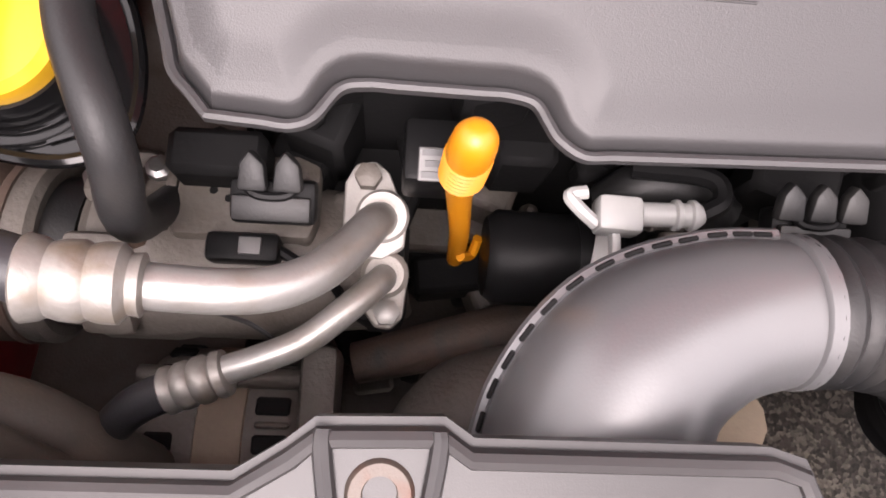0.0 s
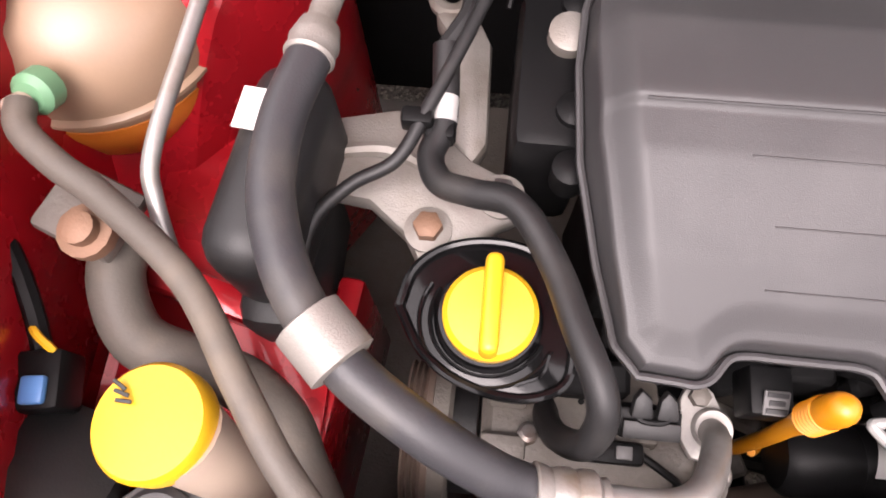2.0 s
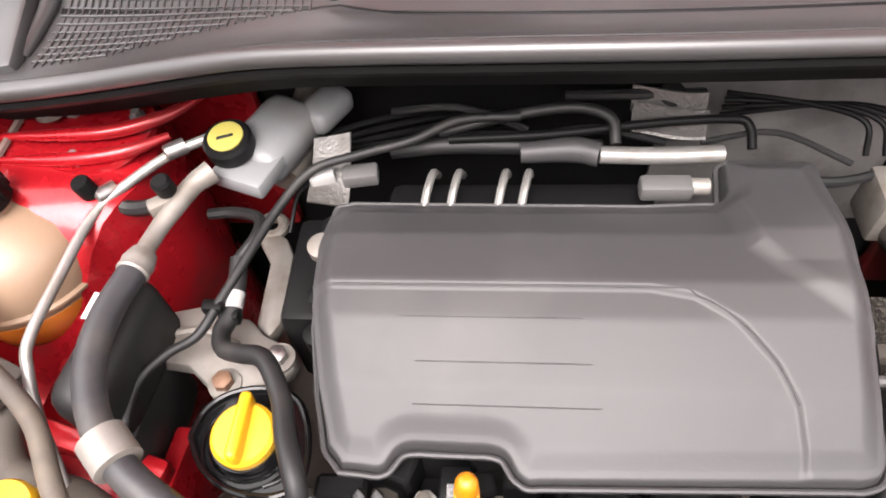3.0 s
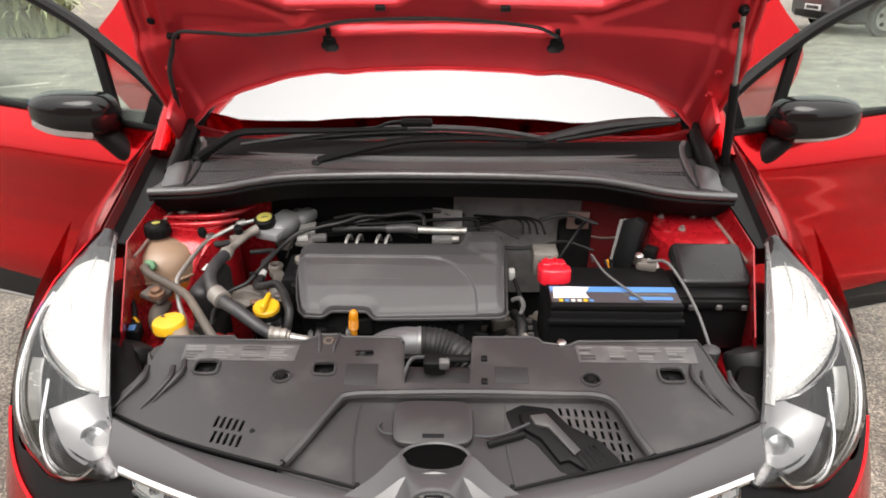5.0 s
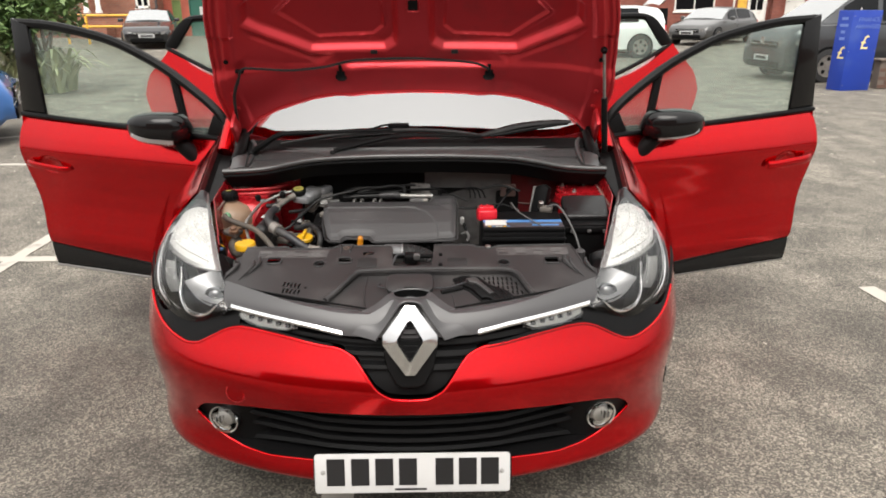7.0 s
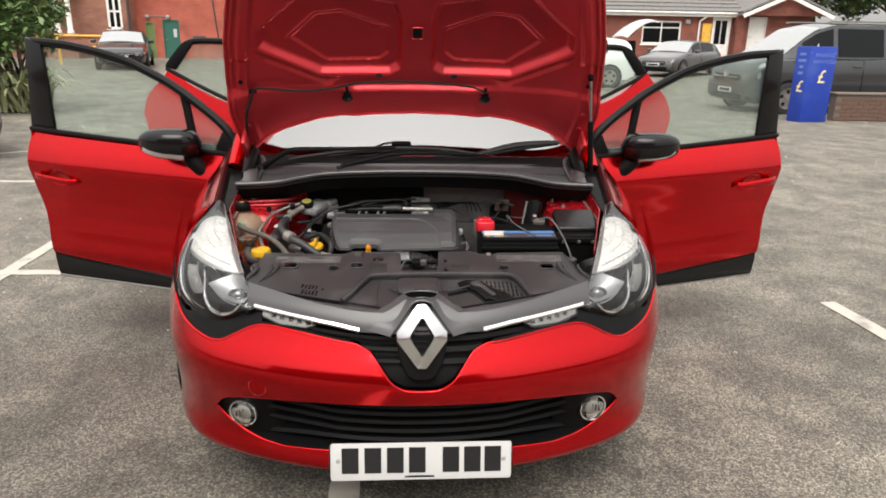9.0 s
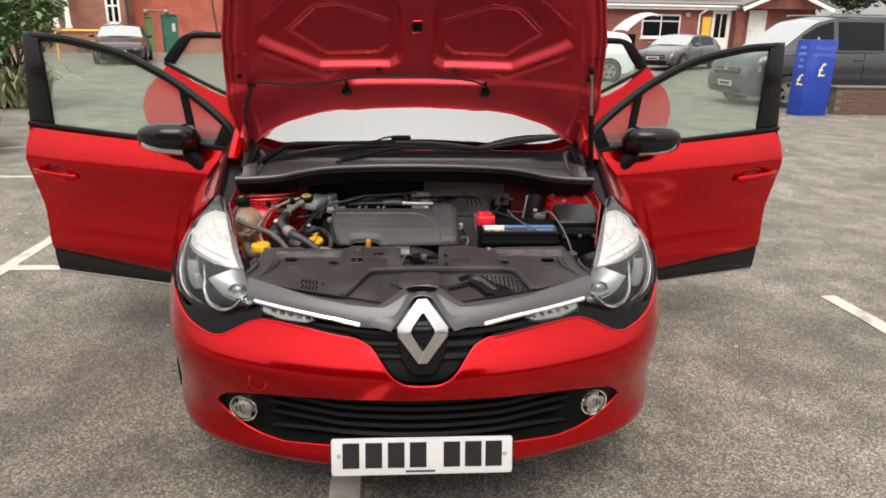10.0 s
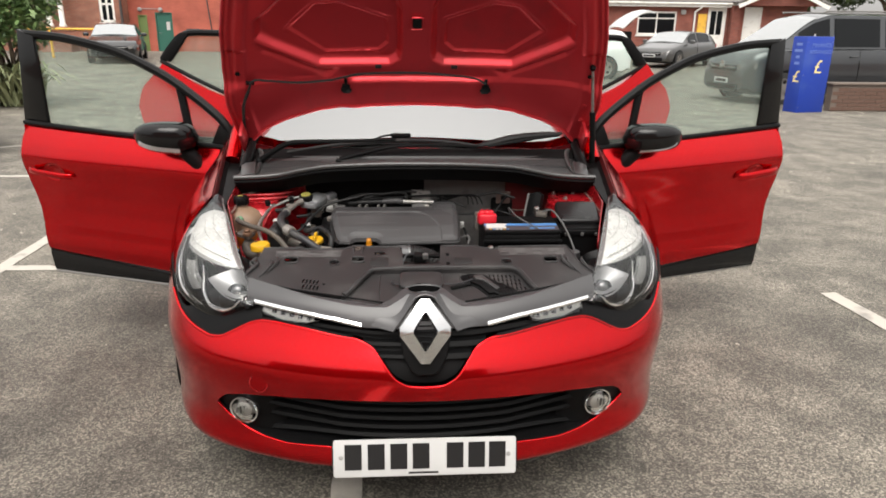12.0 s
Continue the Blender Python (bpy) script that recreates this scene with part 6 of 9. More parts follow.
for s, w in ((-1, wing_l), (1, wing_r)):
    part("tower_plate", lathe([(0.020, 0.004), (0.055, 0.002), (0.060, 0.004), (0.062, -0.002)], (s * 0.565, 0.865, 0.876), (0, 0, 1), 36), RED_BAY, w)
    part("seam_sealer", tube([(s * 0.648, y, 0.888) for y in np.linspace(0.66, 0.95, 8)], 0.004, 6), DUSTY_RED, w)
    for k in range(3):
        a = 2.1 * k + 0.4
        part("tower_stud", lathe([(0.009, 0), (0.009, 0.005), (0.005, 0.006), (0.005, 0.012)], (s * 0.565 + 0.043 * math.cos(a), 0.865 + 0.043 * math.sin(a), 0.878), (0, 0, 1), 6), STEEL_DULL, w)
for pts in (((-0.655, 0.846, 0.889), (-0.595, 0.847, 0.890), (-0.537, 0.852, 0.890), (-0.487, 0.876, 0.889), (-0.456, 0.912, 0.888)), ((-0.646, 0.818, 0.884), (-0.574, 0.819, 0.884), (-0.520, 0.829, 0.884), (-0.481, 0.852, 0.883))):
    part("pressed_ridge", tube(pts, [0.004, 0.0075, 0.0075, 0.004], 10, 6), RED_BAY, wing_l)
part("tower_nut", lathe([(0.018, -0.004), (0.018, 0.003), (0.009, 0.005), (0.008, 0.014)], (-0.618, 0.885, 0.892), (0, 0, 1), 20), ALU, wing_l, "strut top nut")
part("apron_leg", prism([(-0.60, 0.50), (-0.455, 0.46), (-0.455, 0.53), (-0.505, 0.60), (-0.535, 0.70), (-0.60, 0.72)], Matrix.Translation((0, 0, 0.735)), 0.006, 0.002), RED_BAY, wing_l)
part("apron_rail", rbox((0.15, 0.022, 0.03), pose(-0.52, 0.575, 0.752, 0, 8, -14), 0.006), RED_BAY, wing_l)
part("apron_side", rbox((0.02, 0.30, 0.20), pose(-0.467, 0.46, 0.632, 0, 0, -6), 0.005), RED_BAY, wing_l)
part("leg_hole", lathe([(0.009, 0), (0.009, 0.0015), (0.007, 0.002)], (-0.53, 0.590, 0.7415), (0, 0, 1), 18), INTERIOR, wing_l)
part("leg_bolt", lathe([(0.010, 0), (0.010, 0.006), (0.006, 0.009)], (-0.495, 0.605, 0.742), (0, 0, 1), 6), RUST, wing_l)

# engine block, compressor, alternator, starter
# block and upper ribs coloured near black: the shade under the cover
block = part("engine_block", rbox((0.36, 0.20, 0.36), (-0.09, 0.68, 0.62), 0.02, 2), INTERIOR, car, "grimy engine block under the cover, coloured near black as deep shade")
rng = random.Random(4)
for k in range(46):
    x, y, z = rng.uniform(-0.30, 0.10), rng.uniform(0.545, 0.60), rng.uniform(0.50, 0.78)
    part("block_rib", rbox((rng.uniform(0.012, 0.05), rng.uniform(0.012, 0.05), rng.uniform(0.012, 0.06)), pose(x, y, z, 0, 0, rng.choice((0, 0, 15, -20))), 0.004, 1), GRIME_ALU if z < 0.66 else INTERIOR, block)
part("inlet_rail", rbox((0.26, 0.06, 0.05), (-0.13, 0.80, 0.815), 0.012), BLACK, block)
for x in (-0.222, -0.197, -0.152, -0.130):
    part("injector_pipe", tube([(x, 0.785, 0.846), (x + 0.004, 0.802, 0.858), (x + 0.008, 0.822, 0.858), (x + 0.010, 0.838, 0.838)], 0.0042, 8), STEEL_DULL, block, "bright injector pipe")
comp = part("compressor", lathe([(0.040, -0.052), (0.047, -0.045), (0.047, -0.01), (0.045, 0.0), (0.045, 0.055), (0.040, 0.062), (0.036, 0.10), (0.01, 0.105)], (-0.30, 0.512, 0.693), (1, 0, 0), 34), DIRTY_ALU, car, "grimy air-conditioning compressor")
pul = part("pulley", lathe([(0.030, -0.020), (0.049, -0.0185)] + [(0.050 - 0.003 * (k % 2), -0.017 + 0.002 * k) for k in range(7)] + [(0.051, -0.004), (0.051, 0.000), (0.044, 0.001)], (-0.385, 0.511, 0.69), (1, 0, 0), 40), RUST_DULL, comp, "rusty grooved pulley")
part("clutch_ring", lathe([(0.044, 0.0), (0.0495, 0.0), (0.0500, 0.011), (0.046, 0.014), (0.038, 0.013)], (-0.385, 0.511, 0.69), (1, 0, 0), 40), DIRTY_ALU, pul)
part("clutch_gap", lathe([(0.036, 0.012), (0.040, 0.013), (0.040, 0.030), (0.034, 0.03)], (-0.385, 0.511, 0.69), (1, 0, 0), 36), RUBBER, comp)
for x, a, w, d in ((-0.338, 0.2, 0.030, 0.018), (-0.336, -0.5, 0.026, 0.016), (-0.338, -1.2, 0.030, 0.016), (-0.335, 0.9, 0.026, 0.018)):
    part("housing_lug", rbox((w, d, 0.012), Matrix.Translation((x, 0.512, 0.693)) @ Matrix.Rotation(a, 4, "X") @ Matrix.Translation((0, 0, 0.049)), 0.004, 2), DIRTY_ALU, comp)
for x, y, z in ((-0.345, 0.540, 0.733), (-0.318, 0.548, 0.728), (-0.345, 0.494, 0.737), (-0.322, 0.512, 0.742)):
    part("housing_bolt", lathe([(0.007, -0.01), (0.007, 0.004), (0.0045, 0.006)], (x, y, z), (0, 0.2, 1), 8), STEEL, comp)
plate_c = part("compressor_plate", prism([(-0.036, -0.022), (0.030, -0.024), (0.034, -0.012), (0.034, 0.018), (0.022, 0.024), (-0.030, 0.022), (-0.036, 0.014)], pose(-0.270, 0.532, 0.727, -14, 0, 2), 0.012, 0.003, 2), DIRTY_ALU, comp, "pale cast compressor face")
for k in range(7):
    part("face_pit", lathe([(0.0022, 0), (0.0022, 0.0006), (0.001, 0.0008)], V(-0.296 + 0.008 * k, 0.540 - 0.004 * (k % 3), 0.737 + 0.001 * (k % 3)), (0, 0.24, 1), 8), INTERIOR, plate_c)
part("face_ridge", rbox((0.006, 0.046, 0.012), pose(-0.310, 0.535, 0.730, -14, 0, 0), 0.002), DIRTY_ALU, comp)
part("face_ridge", rbox((0.030, 0.050, 0.020), pose(-0.218, 0.520, 0.718, -8, 0, 0), 0.008, 3), DIRTY_ALU, comp)
part("valve_block", rbox((0.028, 0.060, 0.05), (-0.204, 0.505, 0.695), 0.008), INTERIOR, comp)
pl = part("plug", rbox((0.034, 0.014, 0.014), (-0.268, 0.505, 0.750), 0.003), BLACK, comp)
part("plug_window", rbox((0.010, 0.008, 0.002), (-0.264, 0.505, 0.758), 0.0005), LABEL_GREY, pl)
part("plug_lead", tube([(-0.252, 0.505, 0.750), (-0.238, 0.497, 0.748), (-0.225, 0.490, 0.735), (-0.22, 0.478, 0.70)], 0.0028, 8), BLACK, pl)
part("red_wire", tube([(-0.276, 0.474, 0.755), (-0.262, 0.470, 0.753), (-0.25, 0.463, 0.745)], 0.0012, 6), RUBBER, pl)
def cover_bracket(x, teeth, fin):
    """A black bracket with pale wedge teeth on which the cover clips."""
    b = part("cover_bracket", rbox((0.038, 0.020, 0.014), pose(x, 0.524, 0.768, 22, 0, 0), 0.003), BLACK, car, "black cover mounting bracket with pale teeth")
    part("bracket_plate", rbox((0.034, 0.011, 0.004), pose(x, 0.518, 0.7765, 22, 0, 0), 0.001), RUBBER, b)
    part("bracket_bow", tube([(x - 0.012, 0.528, 0.781), (x - 0.006, 0.523, 0.780), (x + 0.006, 0.523, 0.780), (x + 0.012, 0.528, 0.781)], 0.0022, 8, 4), BLACK, b)
    for k in range(teeth):
        cx = x + (k - (teeth - 1) / 2) * 0.0150
        part("bracket_tooth", prism([(-0.0066, 0.0), (0.0066, 0.0), (0.0052, 0.012), (-0.0012, 0.018), (-0.0052, 0.012)], pose(cx, 0.5265, 0.778, 28, 0, 0), 0.008, 0.002), fin, b)


cover_bracket(-0.2525, 2, RUBBER)
cover_bracket(-0.005, 3, RUBBER)
alt = part("alternator", lathe([(0.03, -0.052), (0.050, -0.048), (0.056, -0.034), (0.056, 0.034), (0.050, 0.045), (0.025, 0.05)], (-0.292, 0.410, 0.605), (1, 0, 0), 36), DIRTY_ALU, car, "grimy alternator with cooling slots")
for k in range(16):
    a = 2 * math.pi * k / 16
    turn = Matrix.Translation((-0.292, 0.410, 0.605)) @ Matrix.Rotation(a, 4, "X")
    for dx, w in ((-0.033, 0.016), (0.029, 0.020)):
        part("cooling_slot", rbox((w, 0.011, 0.004), turn @ Matrix.Translation((dx, 0, 0.0558)), 0.0015, 1), INTERIOR, alt)
    if k % 2 == 0:
        part("cooling_fin", rbox((0.020, 0.004, 0.006), turn @ Matrix.Translation((0.030, 0.011, 0.057)), 0.0015, 1), GRIME_ALU, alt)
part("winding_band", lathe([(0.0555, -0.014), (0.0572, -0.013), (0.0572, 0.013), (0.0555, 0.014)], (-0.292, 0.410, 0.605), (1, 0, 0), 36), BEIGE_CAST, alt, "tan stator band")
for x, y, z in ((-0.292, 0.447, 0.652), (-0.292, 0.372, 0.650)):
    part("through_bolt", tube([(x - 0.05, y, z), (x + 0.05, y, z)], 0.006, 10, 1), GRIME_ALU, alt)
part("mount_arm", rbox((0.022, 0.085, 0.05), (-0.237, 0.425, 0.645), 0.006), GRIME_ALU, alt)
part("mount_arm", rbox((0.016, 0.03, 0.03), (-0.222, 0.40, 0.655), 0.004), GRIME_ALU, alt)
flt = part("oil_filter_housing", lathe([(0.022, -0.042), (0.0265, -0.036), (0.0265, 0.030), (0.0225, 0.038), (0.012, 0.040)], (-0.106, 0.517, 0.700), (1, -0.02, 0), 30), BLACK, car, "dark filter canister with a white label")
part("canister_band", lathe([(0.0268, -0.012), (0.0274, -0.011), (0.0274, 0.011), (0.0268, 0.012)], (-0.088, 0.517, 0.700), (1, -0.02, 0), 30), BLACK, flt)
part("filter_label", sheet([[V(-0.088 + dx + 0.006 * math.sin(a), 0.517 + 0.0278 * math.sin(a), 0.700 + 0.0278 * math.cos(a)) for dx in (-0.006, 0.006)] for a in np.linspace(-0.35, 0.75, 10)], 0.0004), LABEL_WHITE, flt, "small white label")
part("canister_hose", tube([(-0.085, 0.545, 0.72), (-0.07, 0.552, 0.735), (-0.045, 0.552, 0.735), (-0.02, 0.545, 0.72)], 0.013, 12), RUBBER, flt)
part("manifold", tube([(-0.22, 0.46, 0.60), (-0.14, 0.48, 0.61), (-0.06, 0.50, 0.60), (0.04, 0.50, 0.58)], [0.014, 0.018, 0.016, 0.014], 10), RUST_DULL, car, "rusty exhaust pipework low in the bay")
part("intercooler_pipe", tube([(-0.17, 0.40, 0.60), (-0.15, 0.43, 0.655), (-0.10, 0.44, 0.66), (-0.04, 0.43, 0.62)], 0.034, 14), DIRTY_ALU, car, "grey lower air pipe")
# two castings in three take the near-black colour for the shade down there
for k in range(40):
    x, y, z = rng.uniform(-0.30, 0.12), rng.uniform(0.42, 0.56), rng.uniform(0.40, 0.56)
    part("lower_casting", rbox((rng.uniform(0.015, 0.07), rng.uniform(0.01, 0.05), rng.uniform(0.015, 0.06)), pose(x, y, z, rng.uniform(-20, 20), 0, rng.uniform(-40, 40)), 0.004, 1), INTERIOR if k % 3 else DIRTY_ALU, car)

# oil filler
TRAY = [(-0.408, 0.573), (-0.402, 0.596), (-0.386, 0.611), (-0.362, 0.618), (-0.336, 0.616), (-0.318, 0.604), (-0.307, 0.578), (-0.304, 0.552), (-0.309, 0.535), (-0.328, 0.526), (-0.352, 0.527), (-0.375, 0.535), (-0.394, 0.550)]
tray_line = [(p.x, p.y) for p in smooth_line([(x, y, 0) for x, y in TRAY + TRAY[:1]], 4)[:-1]]
fil = part("filler_tray", prism(tray_line, pose(0, 0, 0.797), 0.005, 0.002), GLOSS_BLACK, car, "gloss black oil filler surround")
part("tray_rim", tube([(x, y, 0.803) for x, y in tray_line + tray_line[:1]], 0.003, 8, 1), GLOSS_BLACK, fil)
for r_, z_ in ((0.041, 0.8035), (0.0345, 0.8045)):
    part("tray_ridge", tube([(-0.3545 + r_ * math.cos(a), 0.569 + r_ * 0.96 * math.sin(a), z_) for a in np.linspace(2.6, 5.9, 30)], 0.0012, 6, 1), GLOSS_BLACK, fil)
part("tray_slash", tube([(-0.318, 0.552, 0.8035), (-0.322, 0.540, 0.8035), (-0.336, 0.533, 0.8035)], 0.0014, 6), GLOSS_BLACK, fil)
part("filler_neck", lathe([(0.031, 0), (0.032, 0.008), (0.030, 0.012), (0.029, 0.018)], (-0.3545, 0.5695, 0.800), (0, -0.06, 1), 36), GLOSS_BLACK, fil)
cap = part("oil_cap", lathe([(0.0260, -0.004), (0.0272, 0.0), (0.0270, 0.008), (0.0240, 0.0115), (0.004, 0.0125)], (-0.3540, 0.5685, 0.818), (0, -0.06, 1), 40), YELLOW, car, "yellow oil filler cap with a grip bar")
part("grip_bar", rbox((0.0105, 0.058, 0.019), pose(-0.3540, 0.5705, 0.834, -3.5, 0, 0), 0.0045, 3), YELLOW, cap)
# dipstick
dip = part("dipstick", tube([(-0.1705, 0.533, 0.838), (-0.171, 0.5325, 0.828), (-0.1715, 0.531, 0.806), (-0.172, 0.530, 0.800)], [0.0070, 0.0094, 0.0090, 0.0078], 18, 6), AMBER, car, "yellow ribbed dipstick handle")
part("handle_tip", lathe([(0.0092, -0.004), (0.0088, 0.002), (0.0070, 0.006), (0.004, 0.0085), (0.001, 0.009)], (-0.1706, 0.5328, 0.834), (0.02, 0.1, 1), 20), AMBER, dip)
for k in range(6):
    z = 0.802 + 0.0035 * k
    part("grip_ring", lathe([(0.0092, -0.0008), (0.0101, 0), (0.0092, 0.0008)], (-0.1717 + 0.0001 * k, 0.5305 + 0.0003 * k, z), (0.02, 0.1, 1), 20), AMBER, dip)
part("dip_tube", tube([(-0.172, 0.530, 0.800), (-0.170, 0.529, 0.775), (-0.164, 0.526, 0.72), (-0.160, 0.524, 0.66)], [0.0075, 0.006, 0.0055, 0.0055], 12), AMBER, dip)
part("tube_clip", tube([(-0.150, 0.53, 0.69), (-0.153, 0.522, 0.68), (-0.160, 0.519, 0.69)], 0.003, 8), AMBER, dip)
sens = part("sensor", rbox((0.026, 0.030, 0.03), (-0.183, 0.548, 0.768), 0.003), BLACK, car, "small sensor with a printed code plate")
cp = part("code_plate", rbox((0.015, 0.015, 0.002), pose(-0.182, 0.540, 0.7845, 25, 0, 0), 0.0005, 1), LABEL_GREY, sens)
for k in range(3):
    part("code_bar", rbox((0.012 - 0.003 * (k % 2), 0.0028, 0.001), pose(-0.182, 0.5352 + 0.0045 * k, 0.7842 + 0.002 * k, 25, 0, 0), 0, 1), INK, cp)
plug = part("white_plug", rbox((0.022, 0.018, 0.016), pose(-0.092, 0.528, 0.760, 0, 0, -2), 0.003), WHITE_PLASTIC, car, "white electrical plug")
part("plug_clip", tube([(-0.103, 0.523, 0.762), (-0.112, 0.530, 0.764), (-0.116, 0.536, 0.764), (-0.108, 0.538, 0.764)], 0.0035, 8), WHITE_PLASTIC, plug)
part("plug_lever", rbox((0.005, 0.026, 0.008), (-0.093, 0.518, 0.758), 0.002), WHITE_PLASTIC, plug)
part("plug_collar", lathe([(0.006, -0.014), (0.006, 0.002), (0.0078, 0.003), (0.0078, 0.005), (0.006, 0.006), (0.006, 0.010), (0.0078, 0.011), (0.0078, 0.013), (0.004, 0.018)], (-0.067, 0.530, 0.760), (1, 0.02, 0), 18), WHITE_PLASTIC, plug)
part("plug_lead", tube([(-0.05, 0.531, 0.760), (-0.040, 0.538, 0.762), (-0.045, 0.55, 0.76), (-0.08, 0.556, 0.75)], 0.005, 8), BLACK, plug)

# air-conditioning pipes
big = part("suction_pipe", tube([(-0.290, 0.476, 0.818), (-0.262, 0.476, 0.812), (-0.243, 0.479, 0.806), (-0.228, 0.488, 0.795), (-0.216, 0.504, 0.777), (-0.208, 0.519, 0.758), (-0.205, 0.526, 0.738)], 0.0088, 18, 8), PIPE, car, "bright aluminium air-conditioning pipe")
part("crimp_collar", lathe([(0.0150, -0.020), (0.0160, -0.019), (0.0150, -0.014), (0.0134, -0.011), (0.0146, -0.007), (0.0150, -0.001), (0.0137, 0.002), (0.0148, 0.006), (0.0148, 0.012), (0.0112, 0.0150), (0.0118, 0.019), (0.0090, 0.020)], (-0.306, 0.476, 0.822), (1, 0, -0.15), 30), CRIMP, big, "crimped collar")
part("pipe_flange", prism([(-0.012, 0.022), (-0.007, 0.032), (0.003, 0.034), (0.010, 0.028), (0.020, 0.004), (0.019, -0.010), (0.008, -0.017), (-0.006, -0.015), (-0.012, -0.004)], pose(-0.212, 0.522, 0.732), 0.008, 0.002), WORN_ALU, big, "cast pipe flange")
part("flange_ring", lathe([(0.0088, 0), (0.0132, 0), (0.0134, 0.004), (0.0118, 0.007), (0.0092, 0.007)], (-0.2045, 0.527, 0.738), (0, -0.15, 1), 26), WORN_ALU, big)
part("flange_bolt", lathe([(0.0068, 0), (0.0068, 0.007), (0.004, 0.0085)], (-0.2125, 0.546, 0.740), (0, 0, 1), 6), DIRTY_ALU, big)
small = part("pressure_pipe", tube([(-0.276, 0.447, 0.752), (-0.258, 0.453, 0.755), (-0.236, 0.463, 0.757), (-0.217, 0.479, 0.757), (-0.205, 0.492, 0.748), (-0.202, 0.499, 0.728)], 0.0068, 16, 8), PIPE, car, "thin aluminium pressure pipe")
part("crimp_collar", lathe([(0.0098, -0.014), (0.0110, -0.013), (0.0110, -0.010), (0.0096, -0.008), (0.0110, -0.006), (0.0110, -0.002), (0.0096, 0.0), (0.0110, 0.002), (0.0110, 0.006), (0.0090, 0.009), (0.0110, 0.011), (0.0105, 0.015), (0.007, 0.016)], (-0.284, 0.443, 0.750), (1, 0.35, 0.15), 24), CRIMP, small, "crimped collar")
part("pipe_flange", prism([(-0.011, 0.012), (-0.004, 0.020), (0.008, 0.018), (0.011, 0.008), (0.009, -0.014), (0.003, -0.020), (-0.005, -0.019), (-0.010, -0.012)], pose(-0.201, 0.492, 0.722), 0.006, 0.002), ALU, small)
part("flange_ring", lathe([(0.0068, 0), (0.0115, 0), (0.012, 0.006), (0.0095, 0.009), (0.0070, 0.009)], (-0.202, 0.500, 0.728), (0, -0.2, 1), 24), ALU, small)
part("flange_bolt", lathe([(0.0068, 0), (0.0068, 0.006), (0.004, 0.0075)], (-0.200, 0.480, 0.728), (0, 0, 1), 6), STEEL_DULL, small)
part("pressure_hose", tube([(-0.290, 0.441, 0.749), (-0.312, 0.432, 0.738), (-0.330, 0.420, 0.715), (-0.345, 0.405, 0.68), (-0.355, 0.39, 0.62)], 0.0092, 14), HOSE, small, "dusty black hose")
hose = part("suction_hose", tube([(-0.312, 0.4765, 0.8235), (-0.330, 0.479, 0.827), (-0.350, 0.484, 0.838), (-0.385, 0.500, 0.857), (-0.425, 0.526, 0.868), (-0.455, 0.562, 0.875), (-0.472, 0.606, 0.878), (-0.474, 0.65, 0.878), (-0.466, 0.692, 0.877)], [0.0112, 0.0118, 0.0126, 0.0128, 0.0128, 0.0128, 0.0128, 0.0128, 0.0128], 18), HOSE, car, "thick black air-conditioning hose")
part("clamp_sleeve", lathe([(0.0165, -0.015), (0.0188, -0.014), (0.0188, 0.014), (0.0165, 0.015)], (-0.434, 0.535, 0.870), (-0.72, 0.69, 0.12), 28), ALU, hose, "wide aluminium clamp")
part("hose_ferrule", lathe([(0.0135, -0.012), (0.0148, -0.010), (0.0138, -0.004), (0.0148, 0.0), (0.0138, 0.004), (0.0120, 0.012)], (-0.4655, 0.700, 0.876), (0.1, 1, -0.1), 24), ALU, hose)
part("metal_end", tube([(-0.4655, 0.705, 0.876), (-0.462, 0.740, 0.872), (-0.452, 0.765, 0.875), (-0.440, 0.790, 0.878), (-0.425, 0.806, 0.880)], [0.0085, 0.0085, 0.0095, 0.010, 0.012], 14), ALU, hose)
part("valve_cap", lathe([(0.0095, -0.006), (0.0095, 0.010), (0.007, 0.013)], (-0.458, 0.775, 0.892), (0.05, -0.2, 1), 16), BLACK, hose)
part("valve_body", rbox((0.03, 0.016, 0.018), pose(-0.462, 0.768, 0.876, 0, 0, 35), 0.004), ALU, hose)
thin = part("liquid_line", tube([(-0.415, 0.86, 0.884), (-0.47, 0.835, 0.878), (-0.515, 0.800, 0.868), (-0.540, 0.765, 0.862), (-0.548, 0.70, 0.858), (-0.553, 0.636, 0.853), (-0.549, 0.610, 0.842), (-0.535, 0.575, 0.822), (-0.515, 0.54, 0.80), (-0.50, 0.50, 0.76)], 0.0052, 12, 8), PIPE, car, "thin bright aluminium line")
for p, ax in (((-0.532, 0.790, 0.868), (-0.5, -0.6, 0.1)), ((-0.47, 0.836, 0.880), (-0.6, -0.4, 0))):
    part("line_fitting", lathe([(0.0085, -0.010), (0.0085, 0.010), (0.006, 0.012)], p, ax, 12), STEEL, thin)
part("valve_cap", lathe([(0.0098, -0.004), (0.0098, 0.012), (0.0085, 0.015)], (-0.545, 0.785, 0.876), (-0.1, -0.1, 1), 16), BLACK, thin)
part("line_bracket", tube([(-0.535, 0.788, 0.860), (-0.51, 0.782, 0.853), (-0.47, 0.78, 0.862)], 0.008, 8), RUBBER, thin)

# coolant tank and its hoses
prof = [(0.012, -0.082), (0.050, -0.080), (0.070, -0.062), (0.080, -0.032), (0.083, 0.0), (0.079, 0.026), (0.064, 0.048), (0.038, 0.060), (0.024, 0.064), (0.023, 0.076)]
tank = part("coolant_tank", lathe(prof, (-0.637, 0.752, 0.815), (0.0, 0.12, 1), 40), TANK, car, "cloudy coolant tank with orange coolant")
